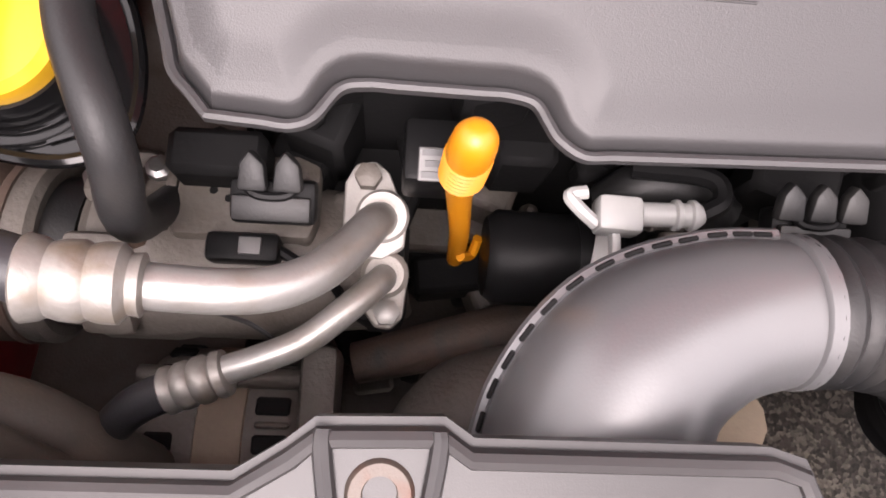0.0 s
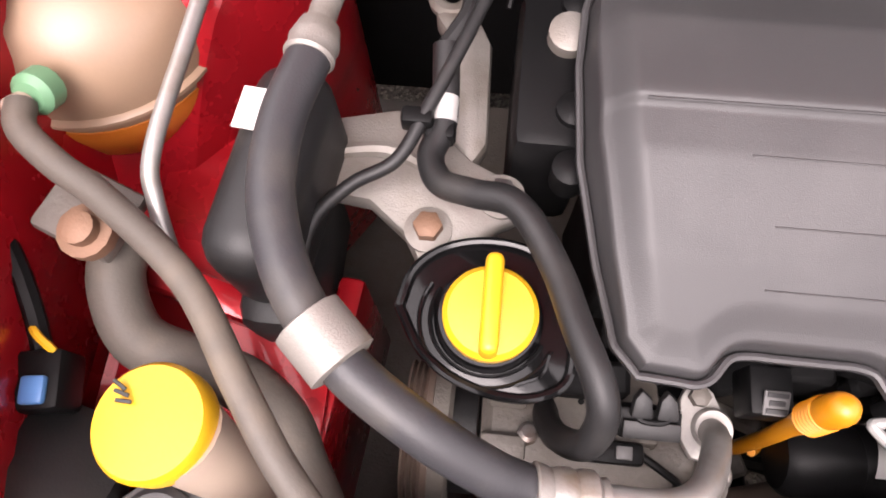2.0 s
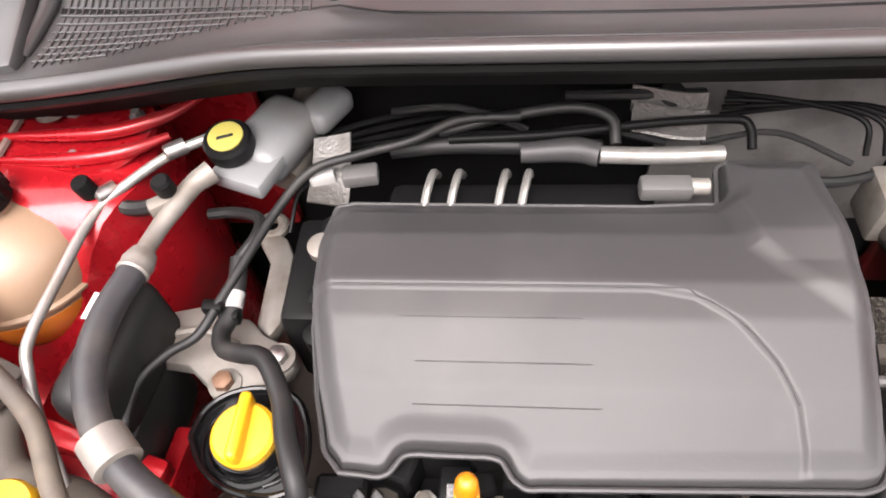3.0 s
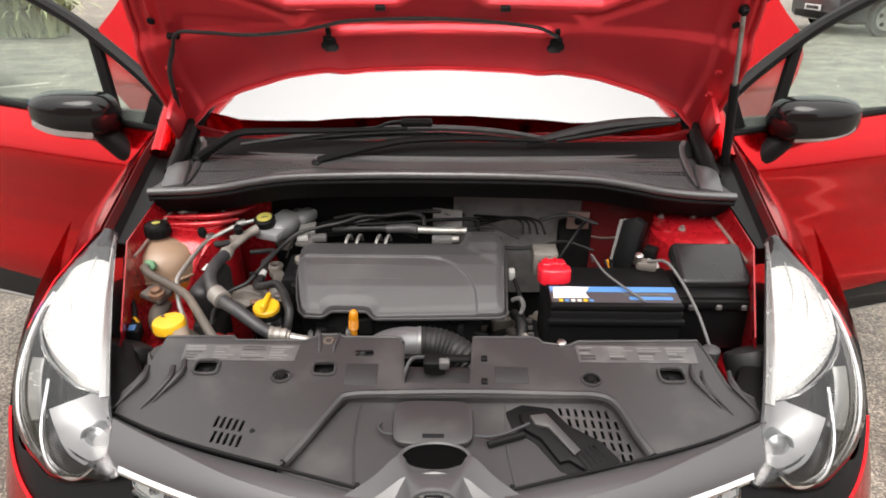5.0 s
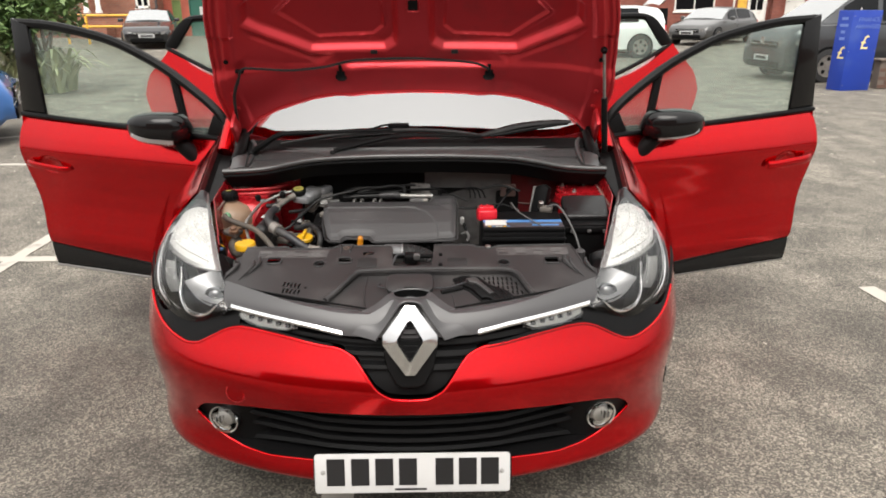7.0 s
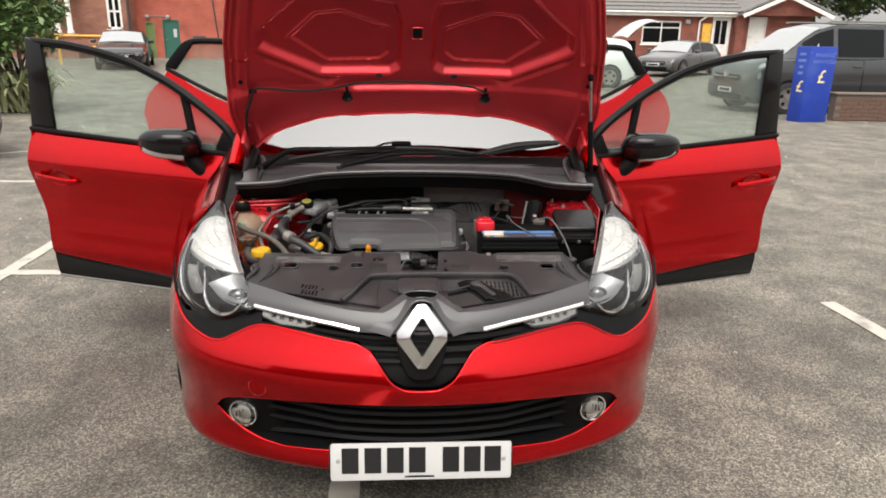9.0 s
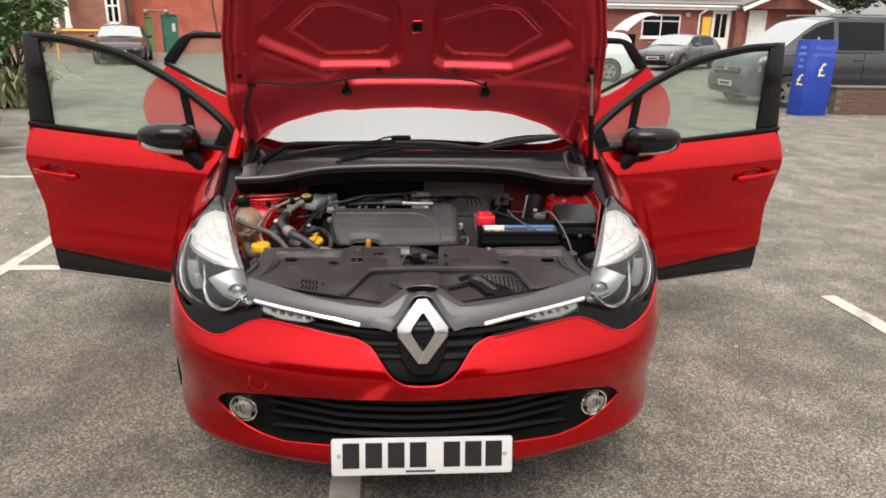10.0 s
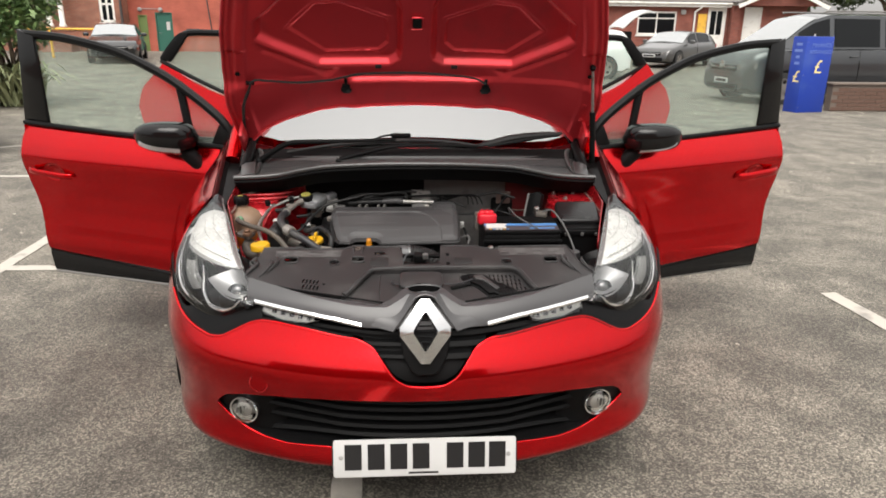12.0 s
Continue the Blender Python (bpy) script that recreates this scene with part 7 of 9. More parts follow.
part("coolant", lathe([(0.0125, -0.0825), (0.0506, -0.0806), (0.0708, -0.0624), (0.0810, -0.0322), (0.0822, -0.022)], (-0.637, 0.752, 0.815), (0.0, 0.12, 1), 40), COOLANT, tank, "orange coolant in the lower part")
part("tank_seam", lathe([(0.0828, -0.014), (0.0865, -0.012), (0.0865, -0.009), (0.0828, -0.007)], (-0.637, 0.752, 0.815), (0.0, 0.12, 1), 40), TANK, tank)
tc = part("tank_cap", lathe([(0.027, -0.008), (0.0285, -0.006), (0.0285, 0.016), (0.025, 0.022), (0.004, 0.023)], (-0.637, 0.761, 0.893), (0.0, 0.12, 1), 30), BLACK, tank, "black screw cap")
for k in range(14):
    a = 2 * math.pi * k / 14
    part("cap_grip", rbox((0.003, 0.005, 0.020), (-0.637 + 0.0287 * math.cos(a), 0.761 + 0.0287 * math.sin(a), 0.898), 0.001, 1), BLACK, tc)
part("cap_mark", lathe([(0.010, 0), (0.010, 0.001), (0.008, 0.0012)], (-0.637, 0.7638, 0.916), (0.0, 0.12, 1), 6), DULL_YELLOW, tc)
part("tank_spigot", lathe([(0.013, -0.006), (0.013, 0.006), (0.009, 0.010)], (-0.623, 0.665, 0.862), (-0.05, -0.9, 0.6), 16), GREEN_PLASTIC, tank, "green hose clip")
part("spigot_tip", lathe([(0.008, -0.004), (0.008, 0.006), (0.005, 0.009)], (-0.628, 0.652, 0.865), (-0.2, -0.8, 0.5), 14), BEIGE, tank)
ch = part("coolant_hose", tube([(-0.626, 0.652, 0.868), (-0.620, 0.636, 0.869), (-0.598, 0.619, 0.865), (-0.568, 0.602, 0.861), (-0.513, 0.561, 0.860), (-0.476, 0.512, 0.860), (-0.449, 0.475, 0.853), (-0.424, 0.448, 0.836), (-0.395, 0.437, 0.821), (-0.362, 0.428, 0.806), (-0.345, 0.412, 0.775), (-0.338, 0.395, 0.72)], 0.0086, 14), DUSTY_HOSE, car, "dusty black coolant hose")
part("hose_holder", rbox((0.030, 0.024, 0.026), pose(-0.394, 0.442, 0.820, 0, 0, -4), 0.006), HOSE, ch, "grey hose holder")
for dx in (-0.018, 0.016):
    part("hose_band", lathe([(0.0088, -0.0034), (0.0105, -0.003), (0.0105, 0.003), (0.0088, 0.0034)], (-0.394 + dx, 0.437, 0.820), (1, -0.1, 0), 18), DUSTY_HOSE, ch)
thick = part("radiator_hose", tube([(-0.585, 0.612, 0.80), (-0.586, 0.575, 0.795), (-0.568, 0.542, 0.787), (-0.534, 0.530, 0.783), (-0.502, 0.522, 0.774), (-0.477, 0.503, 0.757), (-0.459, 0.470, 0.745), (-0.436, 0.442, 0.752), (-0.394, 0.432, 0.758), (-0.359, 0.424, 0.745), (-0.336, 0.407, 0.715), (-0.330, 0.393, 0.66)], 0.0175, 18), DUSTY_HOSE, car, "fat dusty radiator hose")
part("tower_bolt", lathe([(0.016, -0.006), (0.016, 0.003), (0.010, 0.004), (0.010, 0.012), (0.006, 0.014)], (-0.584, 0.589, 0.842), (0, -0.1, 1), 14), RUST, wing_l, "rusty bolt on the inner wing")
part("bolt_bracket", rbox((0.05, 0.045, 0.014), pose(-0.592, 0.605, 0.830, 0, 10, -20), 0.004), DIRTY_ALU, wing_l)

# washer filler and plugs beside the headlamp
wash = part("washer_neck", tube([(-0.49, 0.462, 0.72), (-0.495, 0.470, 0.78), (-0.512, 0.486, 0.826)], [0.016, 0.018, 0.025], 18), BEIGE, car, "washer filler neck with yellow lid")
part("washer_lid", lathe([(0.0295, -0.010), (0.0315, -0.008), (0.0315, 0.006), (0.029, 0.010), (0.004, 0.0115)], (-0.523, 0.490, 0.834), (-0.05, 0.05, 1), 36), YELLOW, wash, "yellow washer lid with a printed symbol")
for k in range(3):
    part("lid_mark", rbox((0.009, 0.0022, 0.0012), pose(-0.541 + 0.002 * k, 0.507 - 0.004 * k, 0.8465, 0, 0, -30 + 14 * k), 0.0004, 1), INK, wash)
br = part("lamp_bracket", prism([(-0.555, 0.445), (-0.520, 0.475), (-0.495, 0.452), (-0.44, 0.418), (-0.40, 0.385), (-0.46, 0.375), (-0.54, 0.405)], pose(0, 0, 0.79), 0.012, 0.004), LABEL_GREY, car, "grey mounting bracket beside the headlamp")
part("round_mount", lathe([(0.022, 0), (0.0225, 0.008), (0.019, 0.012), (0.006, 0.012), (0.005, 0.008)], (-0.522, 0.437, 0.80), (0, 0, 1), 28), GREY_PLASTIC, br)
part("bracket_strap", rbox((0.008, 0.06, 0.006), pose(-0.476, 0.417, 0.804, 0, 0, -4), 0.002), BLACK, br)
for s, x, y, z in ((-1, -0.600, 0.455, 0.80), (1, 0.585, 0.435, 0.815)):
    lc = part("lamp_cap", lathe([(0.048, -0.03), (0.050, 0.0), (0.046, 0.012), (0.03, 0.016), (0.004, 0.016)], (x, y, z), (-s * 0.2, 0.55, 0.8), 32), RUBBER, car, "black rubber cap behind the headlamp")
    part("lamp_housing_back", rbox((0.13, 0.16, 0.12), pose(s * 0.60, 0.36, 0.765, 10, 0, s * -30), 0.02), BLACK, lc)
lp = part("lamp_plug", rbox((0.03, 0.035, 0.03), pose(-0.607, 0.508, 0.80, 0, 0, 10), 0.004), BLACK, car, "black lamp plug with a blue clip")
part("blue_clip", rbox((0.014, 0.016, 0.006), pose(-0.604, 0.502, 0.817, 0, 0, 8), 0.002), LABEL_BLUE, lp)
part("plug_lead", tube([(-0.612, 0.525, 0.805), (-0.618, 0.55, 0.82), (-0.635, 0.58, 0.83), (-0.66, 0.60, 0.83)], 0.006, 8), BLACK, lp)
part("yellow_lead", tube([(-0.60, 0.524, 0.812), (-0.612, 0.534, 0.818), (-0.622, 0.545, 0.81)], 0.0025, 6), YELLOW, lp)

# engine mount
mount = part("engine_mount", prism([(-0.520, 0.700), (-0.486, 0.702), (-0.423, 0.717), (-0.416, 0.699), (-0.392, 0.700), (-0.374, 0.682), (-0.349, 0.670), (-0.335, 0.657), (-0.339, 0.642), (-0.356, 0.633), (-0.360, 0.621), (-0.399, 0.602), (-0.412, 0.624), (-0.438, 0.645), (-0.478, 0.650), (-0.520, 0.645)], pose(0, 0, 0.766), 0.022, 0.006, 2), ALU, car, "cast aluminium engine mount")
part("mount_web", prism([(-0.399, 0.822), (-0.378, 0.806), (-0.367, 0.784), (-0.364, 0.701), (-0.373, 0.684), (-0.390, 0.698), (-0.392, 0.775), (-0.413, 0.808)], pose(0, 0, 0.752), 0.022, 0.006), ALU, mount)
part("lifting_eye", tube([(-0.400 + 0.013 * math.cos(a), 0.8246 + 0.013 * math.sin(a), 0.770) for a in np.linspace(0, 2 * math.pi, 20)], 0.0065, 8, 1), ALU, mount)
for x, y, z, mt in ((-0.397, 0.628, 0.787, RUST), (-0.352, 0.655, 0.787, STEEL)):
    part("mount_washer", lathe([(0.0155, 0), (0.0155, 0.003), (0.011, 0.004)], (x, y, z), (0, 0, 1), 24), ALU, mount)
    part("mount_bolt", lathe([(0.0095, 0), (0.0095, 0.009), (0.006, 0.011)], (x, y, z + 0.003), (0, 0, 1), 6), mt, mount)
part("mount_rib", tube([(-0.475, 0.676, 0.788), (-0.43, 0.682, 0.789), (-0.395, 0.668, 0.789)], [0.004, 0.006, 0.004], 8), ALU, mount)
rub = part("rubber_mount", rbox((0.050, 0.135, 0.095), pose(-0.488, 0.638, 0.8125, 0, 0, -7), 0.022, 4), RUBBER, car, "black rubber engine mount with a white label")
part("mount_label", rbox((0.036, 0.027, 0.0015), pose(-0.489, 0.664, 0.8608, 0, 0, -6), 0.0004, 1), LABEL_WHITE, rub)
part("mount_foot", rbox((0.05, 0.12, 0.10), (-0.490, 0.615, 0.735), 0.016), RUBBER, rub)
tm = part("timing_cover", rbox((0.05, 0.12, 0.12), (-0.325, 0.735, 0.765), 0.010), BLACK, car, "black timing cover")
for y, z in ((0.78, 0.80), (0.70, 0.80), (0.665, 0.79)):
    part("cover_boss", lathe([(0.012, -0.01), (0.012, 0.010), (0.007, 0.013)], (-0.312, y, z + 0.02), (0, 0, 1), 16), BLACK, tm)
part("cover_screw", lathe([(0.014, -0.01), (0.014, 0.006), (0.008, 0.008)], (-0.318, 0.752, 0.83), (0, -0.1, 1), 18), ALU, tm)

# breather and thin hoses over the mount
bh = part("breather_hose", tube([(-0.395, 0.735, 0.835), (-0.392, 0.688, 0.824), (-0.398, 0.664, 0.822), (-0.390, 0.645, 0.826), (-0.370, 0.636, 0.834), (-0.344, 0.626, 0.844), (-0.322, 0.592, 0.846), (-0.309, 0.556, 0.853), (-0.298, 0.530, 0.853), (-0.294, 0.514, 0.842), (-0.298, 0.503, 0.818), (-0.307, 0.508, 0.780), (-0.311, 0.522, 0.745), (-0.308, 0.542, 0.715)], 0.0086, 14, 6), RUBBER, car, "black breather hose looped round the oil filler")
part("white_joint", lathe([(0.0085, -0.008), (0.0085, 0.008), (0.006, 0.010)], (-0.392, 0.694, 0.826), (0, 1, 0.2), 14), WHITE_PLASTIC, bh, "white hose joint")
part("hose_cuff", rbox((0.020, 0.014, 0.016), (-0.394, 0.680, 0.822), 0.004), BLACK, bh)
vh = part("vacuum_line", tube([(-0.13, 0.872, 0.885), (-0.19, 0.866, 0.886), (-0.235, 0.845, 0.880), (-0.285, 0.835, 0.872), (-0.335, 0.822, 0.862), (-0.365, 0.78, 0.850), (-0.385, 0.73, 0.842), (-0.402, 0.690, 0.834), (-0.418, 0.658, 0.825), (-0.445, 0.642, 0.818), (-0.466, 0.618, 0.812), (-0.470, 0.585, 0.805), (-0.468, 0.55, 0.79)], 0.0046, 10, 8), RUBBER, car, "thin black vacuum line")
part("line_clip", rbox((0.02, 0.012, 0.014), (-0.408, 0.684, 0.830), 0.003), BLACK, vh)
part("branch_line", tube([(-0.395, 0.735, 0.835), (-0.382, 0.76, 0.84), (-0.388, 0.785, 0.835), (-0.42, 0.80, 0.825), (-0.447, 0.80, 0.822)], 0.006, 8), RUBBER, vh)

# brake master cylinder and reservoir
res = part("brake_reservoir", rbox((0.065, 0.095, 0.045), pose(-0.382, 0.872, 0.858, 0, 6, -24), 0.016, 3), CLOUDY, car, "white brake fluid reservoir")
part("reservoir_arm", rbox((0.04, 0.06, 0.03), pose(-0.335, 0.912, 0.862, 0, 0, -30), 0.012, 3), CLOUDY, res)
bc = part("reservoir_cap", lathe([(0.0235, -0.010), (0.0245, -0.008), (0.0245, 0.006), (0.022, 0.009), (0.003, 0.010)], (-0.414, 0.838, 0.886), (0.0, -0.15, 1), 32), BLACK, res, "black and yellow brake fluid cap")
part("cap_label", lathe([(0.0175, 0), (0.0175, 0.0015), (0.003, 0.002)], (-0.414, 0.8365, 0.8957), (0.0, -0.15, 1), 28), DULL_YELLOW, bc)
part("cap_print", rbox((0.016, 0.004, 0.0012), pose(-0.414, 0.835, 0.898, -8, 0, 20), 0.0004, 1), INK, bc)
part("master_cylinder", tube([(-0.36, 0.965, 0.84), (-0.37, 0.90, 0.828), (-0.38, 0.85, 0.82)], 0.022, 14), ALU, res)
part("reservoir_base", rbox((0.06, 0.05, 0.02), pose(-0.398, 0.825, 0.862, 0, 0, -20), 0.005), CLOUDY, res)
for k in range(5):
    x = -0.31 + 0.018 * k
    part("brake_line", tube([(-0.35, 0.89, 0.83 - 0.004 * k), (x - 0.01, 0.90, 0.842 - 0.006 * k), (x + 0.06, 0.915, 0.85 - 0.008 * k), (x + 0.13, 0.93, 0.84)], 0.0035, 8), BLACK, res)

# heat shield, pipes and loom behind the engine cover
shieldf = part("heat_shield", sheet([[V(x, 0.875 + 0.055 * v - 0.008 * math.sin(x * 40), 0.855 + 0.045 * v - 0.06 * (x - 0.01) ** 2 - 0.01 * math.sin(20 * v)) for v in np.linspace(0, 0.55, 8)] for x in np.linspace(-0.02, 0.05, 16)], 0.003), FOIL, car, "embossed silver heat shield")
part("shield_hole", lathe([(0.012, 0), (0.013, 0.002), (0.010, 0.003)], (0.018, 0.903, 0.882), (0, -0.6, 1), 20), INTERIOR, shieldf)
part("shield_fold", sheet([[V(x, 0.80 + 0.07 * v, 0.835 + 0.03 * v + 0.008 * math.sin(3 * v + x * 30)) for v in np.linspace(0, 1, 6)] for x in np.linspace(-0.340, -0.300, 14)], 0.003), FOIL, shieldf)
tp = part("turbo_pipe", tube([(-0.13, 0.842, 0.865), (-0.08, 0.845, 0.866), (-0.055, 0.838, 0.866)], [0.010, 0.0125, 0.012], 14), GREY_PLASTIC, car, "grey intake pipe behind the cover")
part("pipe_metal", tube([(-0.055, 0.838, 0.866), (0.0, 0.838, 0.864), (0.06, 0.842, 0.862)], 0.0085, 14), PIPE, tp)
part("fuel_line", tube([(-0.21, 0.868, 0.868), (-0.14, 0.878, 0.880), (-0.08, 0.880, 0.888), (-0.045, 0.868, 0.886), (-0.04, 0.846, 0.872)], 0.0055, 10), RUBBER, tp)
part("fuel_line", tube([(-0.20, 0.858, 0.868), (-0.10, 0.858, 0.874), (0.0, 0.868, 0.878), (0.07, 0.872, 0.878), (0.086, 0.866, 0.874), (0.088, 0.848, 0.862)], 0.0045, 10), BLACK, tp)
part("loom", tube([(-0.26, 0.86, 0.852), (-0.2, 0.862, 0.856), (-0.12, 0.858, 0.858), (-0.05, 0.86, 0.852)], 0.009, 10), RUBBER, tp)
part("rear_plug", rbox((0.048, 0.02, 0.018), (0.003, 0.803, 0.858), 0.004), LABEL_GREY, tp, "grey connector")
part("plug_end", lathe([(0.008, -0.008), (0.008, 0.008), (0.005, 0.010)], (0.033, 0.803, 0.860), (1, 0, 0), 14), ALU, tp)
wc = part("loom_connector", rbox((0.026, 0.016, 0.016), pose(-0.328, 0.828, 0.846, 0, 0, 20), 0.003), WHITE_PLASTIC, car, "white loom connector")
part("connector_half", rbox((0.036, 0.02, 0.016), pose(-0.289, 0.831, 0.846, 0, 0, 8), 0.003), LABEL_GREY, wc)
for k in range(3):
    part("connector_wire", tube([(-0.338, 0.822, 0.846 + 0.003 * k), (-0.352, 0.81, 0.838), (-0.358, 0.79 - 0.006 * k, 0.82)], 0.002, 6), BLACK, wc)
for k in range(8):
    y0, z0 = rng.uniform(0.86, 0.95), rng.uniform(0.80, 0.88)
    x0 = rng.uniform(-0.30, 0.30)
    part("rear_loom", tube([(x0, y0, z0), (x0 + 0.07, y0 + rng.uniform(-0.02, 0.02), z0 + rng.uniform(-0.01, 0.02)), (x0 + 0.14, y0 + rng.uniform(-0.02, 0.02), z0 - 0.01)], rng.uniform(0.003, 0.006), 8, 5), RUBBER, tp)

# air intake elbow and ribbed hose
elb = [(-0.119, 0.35, 0.772), (-0.119, 0.395, 0.783), (-0.114, 0.430, 0.793), (-0.098, 0.457, 0.801), (-0.070, 0.473, 0.806), (-0.038, 0.479, 0.806)]
elb_r = [0.047, 0.047, 0.0445, 0.0395, 0.033, 0.0295]
duct = part("intake_elbow", tube(elb, elb_r, 36, 8), BLACK_SATIN, car, "satin black intake elbow with ribbed hose")
line = smooth_line(elb, 8)
seam = []
for i in range(len(line)):
    d = (line[min(i + 1, len(line) - 1)] - line[max(i - 1, 0)]).normalized()
    out = d.cross(V(0, 0, 1)).normalized() * -1
    seam.append(line[i] + out * (float(np.interp(i / (len(line) - 1) * 5, range(6), elb_r)) + 0.001) + V(0, 0, 0.004))
part("moulding_seam", tube(seam, 0.0034, 8, 1), BLACK_SATIN, duct)
for i in range(2, len(seam) - 2, 2):
    d = (seam[i + 1] - seam[i - 1]).normalized()
    part("seam_slot", rbox((0.0085, 0.0022, 0.003), frame_at(seam[i] + V(0, 0, 0.0024), d, V(0, 0, 1).cross(d)), 0.0006, 1), INTERIOR, duct)
rib = [(-0.040, 0.479, 0.806), (-0.01, 0.480, 0.803), (0.02, 0.476, 0.796), (0.048, 0.464, 0.784), (0.07, 0.450, 0.76), (0.082, 0.44, 0.72)]
rl = smooth_line(rib, 14)
part("ribbed_hose", tube(rl, [0.0305 + 0.0015 * math.sin(i * 1.5) for i in range(len(rl))], 26, 1), RUBBER, duct, "ribbed black rubber hose")
part("hose_band", lathe([(0.0305, -0.004), (0.0318, -0.003), (0.0318, 0.003), (0.0305, 0.004)], (-0.038, 0.479, 0.806), (1, 0.05, -0.05), 30), BLACK_SATIN, duct)
part("lower_duct", tube([(-0.055, 0.437, 0.765), (-0.050, 0.418, 0.735), (-0.055, 0.39, 0.69)], 0.026, 16), BEIGE_CAST, duct, "pale lower duct")

# battery with labels, red terminal cover
bat = part("battery", rbox((0.262, 0.15, 0.15), (0.346, 0.585, 0.785), 0.008), BLACK, car, "black car battery with blue and white labels")
part("battery_lid", rbox((0.258, 0.148, 0.014), (0.346, 0.586, 0.866), 0.004), BLACK, bat)
lab_m = frame_at(V(0.346, 0.549, 0.8745), (1, 0, 0), (0, 1, 0.03))
part("label_base", prism(rrect(0.252, 0.055, 0.003), lab_m, 0.0008), LABEL_DARK, bat)
part("blue_band", rbox((0.250, 0.018, 0.0008), lab_m @ Matrix.Translation((0, 0.017, 0.0012)), 0), LABEL_BLUE, bat, "blue label band")
part("white_sticker", prism([(-0.122, -0.016), (-0.052, -0.015), (-0.056, 0.004), (-0.046, 0.022), (-0.090, 0.025), (-0.118, 0.022)], lab_m @ Matrix.Translation((0, 0, 0.002)), 0.0006), LABEL_WHITE, bat, "torn white sticker")
for k, mt in enumerate((YELLOW, LABEL_BLUE, LABEL_WHITE, LABEL_WHITE, YELLOW, LABEL_BLUE)):
    part("warning_mark", lathe([(0.0045, 0), (0.0045, 0.0006)], lab_m @ V(-0.108 + 0.012 * k, -0.022, 0.001), (0, 0, 1), 14), mt, bat)
part("blue_letters", rbox((0.085, 0.010, 0.0008), lab_m @ Matrix.Translation((0.07, -0.013, 0.0012)), 0), LABEL_BLUE, bat)
part("grey_line", rbox((0.09, 0.006, 0.0008), lab_m @ Matrix.Translation((0.065, 0.0, 0.0012)), 0), LABEL_GREY, bat)
part("battery_ledge", rbox((0.266, 0.012, 0.012), (0.346, 0.508, 0.838), 0.003), BLACK, bat)
part("battery_tray", rbox((0.30, 0.19, 0.06), (0.346, 0.575, 0.70), 0.01), INTERIOR, bat)
redc = part("terminal_cover", prism([(-0.030, -0.024), (-0.010, -0.030), (0.016, -0.028), (0.031, -0.020), (0.033, 0.006), (0.027, 0.010), (0.027, 0.026), (0.008, 0.030), (-0.014, 0.028), (-0.032, 0.024), (-0.035, 0.0)], pose(0.237, 0.616, 0.862, -9, 0, 0), 0.036, 0.006, 3), BRIGHT_RED, bat, "bright red terminal cover")
top_m = pose(0.234, 0.628, 0.893, -9, 0, 4)
part("cover_top", prism([(-0.026, -0.016), (-0.008, -0.019), (-0.006, -0.012), (0.008, -0.012), (0.010, -0.018), (0.024, -0.014), (0.025, 0.010), (0.010, 0.015), (-0.022, 0.014)], top_m, 0.012, 0.004, 3), BRIGHT_RED, redc)
for dx in (-0.014, 0.004):
    part("cover_rib", rbox((0.005, 0.024, 0.006), top_m @ Matrix.Translation((dx, -0.001, 0.013)), 0.002), BRIGHT_RED, redc)

part("negative_clamp", rbox((0.042, 0.028, 0.02), pose(0.435, 0.655, 0.882, 0, 0, -14), 0.006), DIRTY_ALU, bat, "grey negative clamp")
part("clamp_bolt", lathe([(0.009, -0.01), (0.009, 0.014), (0.005, 0.016)], (0.417, 0.658, 0.893), (0, -0.3, 1), 6), STEEL, bat)
part("earth_lead", tube([(0.435, 0.65, 0.892), (0.465, 0.628, 0.905), (0.488, 0.58, 0.885), (0.505, 0.52, 0.855), (0.512, 0.47, 0.83), (0.512, 0.44, 0.82)], 0.0032, 10), LABEL_GREY, bat, "grey earth lead")
part("vent_hose", tube([(0.325, 0.67, 0.88), (0.318, 0.655, 0.905), (0.335, 0.60, 0.896), (0.375, 0.55, 0.884), (0.40, 0.52, 0.878)], 0.0022, 8), LABEL_GREY, bat)
part("lead_post", lathe([(0.016, -0.03), (0.016, 0.004), (0.010, 0.008)], (0.508, 0.432, 0.828), (0, 0, 1), 20), GREY_PLASTIC, bat)

# hydraulic unit, relay box, fuse box, fillers on the right
hyd = part("brake_hydraulic_unit", rbox((0.060, 0.055, 0.060), (0.250, 0.845, 0.785), 0.006), ALU, car, "aluminium brake hydraulic unit")
part("motor", lathe([(0.023, -0.02), (0.026, 0.0), (0.026, 0.030), (0.023, 0.034), (0.013, 0.035), (0.012, 0.032), (0.004, 0.032)], (0.255, 0.812, 0.778), (0, -0.75, 0.6), 30), DIRTY_ALU, hyd, "round grey motor")
for k in range(4):
    part("brake_line", tube([(0.195 + 0.018 * k, 0.85, 0.85), (0.19 + 0.014 * k, 0.87, 0.875), (0.15 + 0.01 * k, 0.90, 0.87), (0.08, 0.93, 0.86 - 0.01 * k)], 0.003, 8), BLACK, hyd)
part("unit_lead", tube([(0.27, 0.80, 0.80), (0.30, 0.82, 0.84), (0.335, 0.86, 0.87), (0.36, 0.90, 0.865)], 0.004, 8), BLACK, hyd)
sc = part("small_white_plug", rbox((0.014, 0.022, 0.022), (0.160, 0.722, 0.816), 0.003), WHITE_PLASTIC, car, "white plug beside the cover")
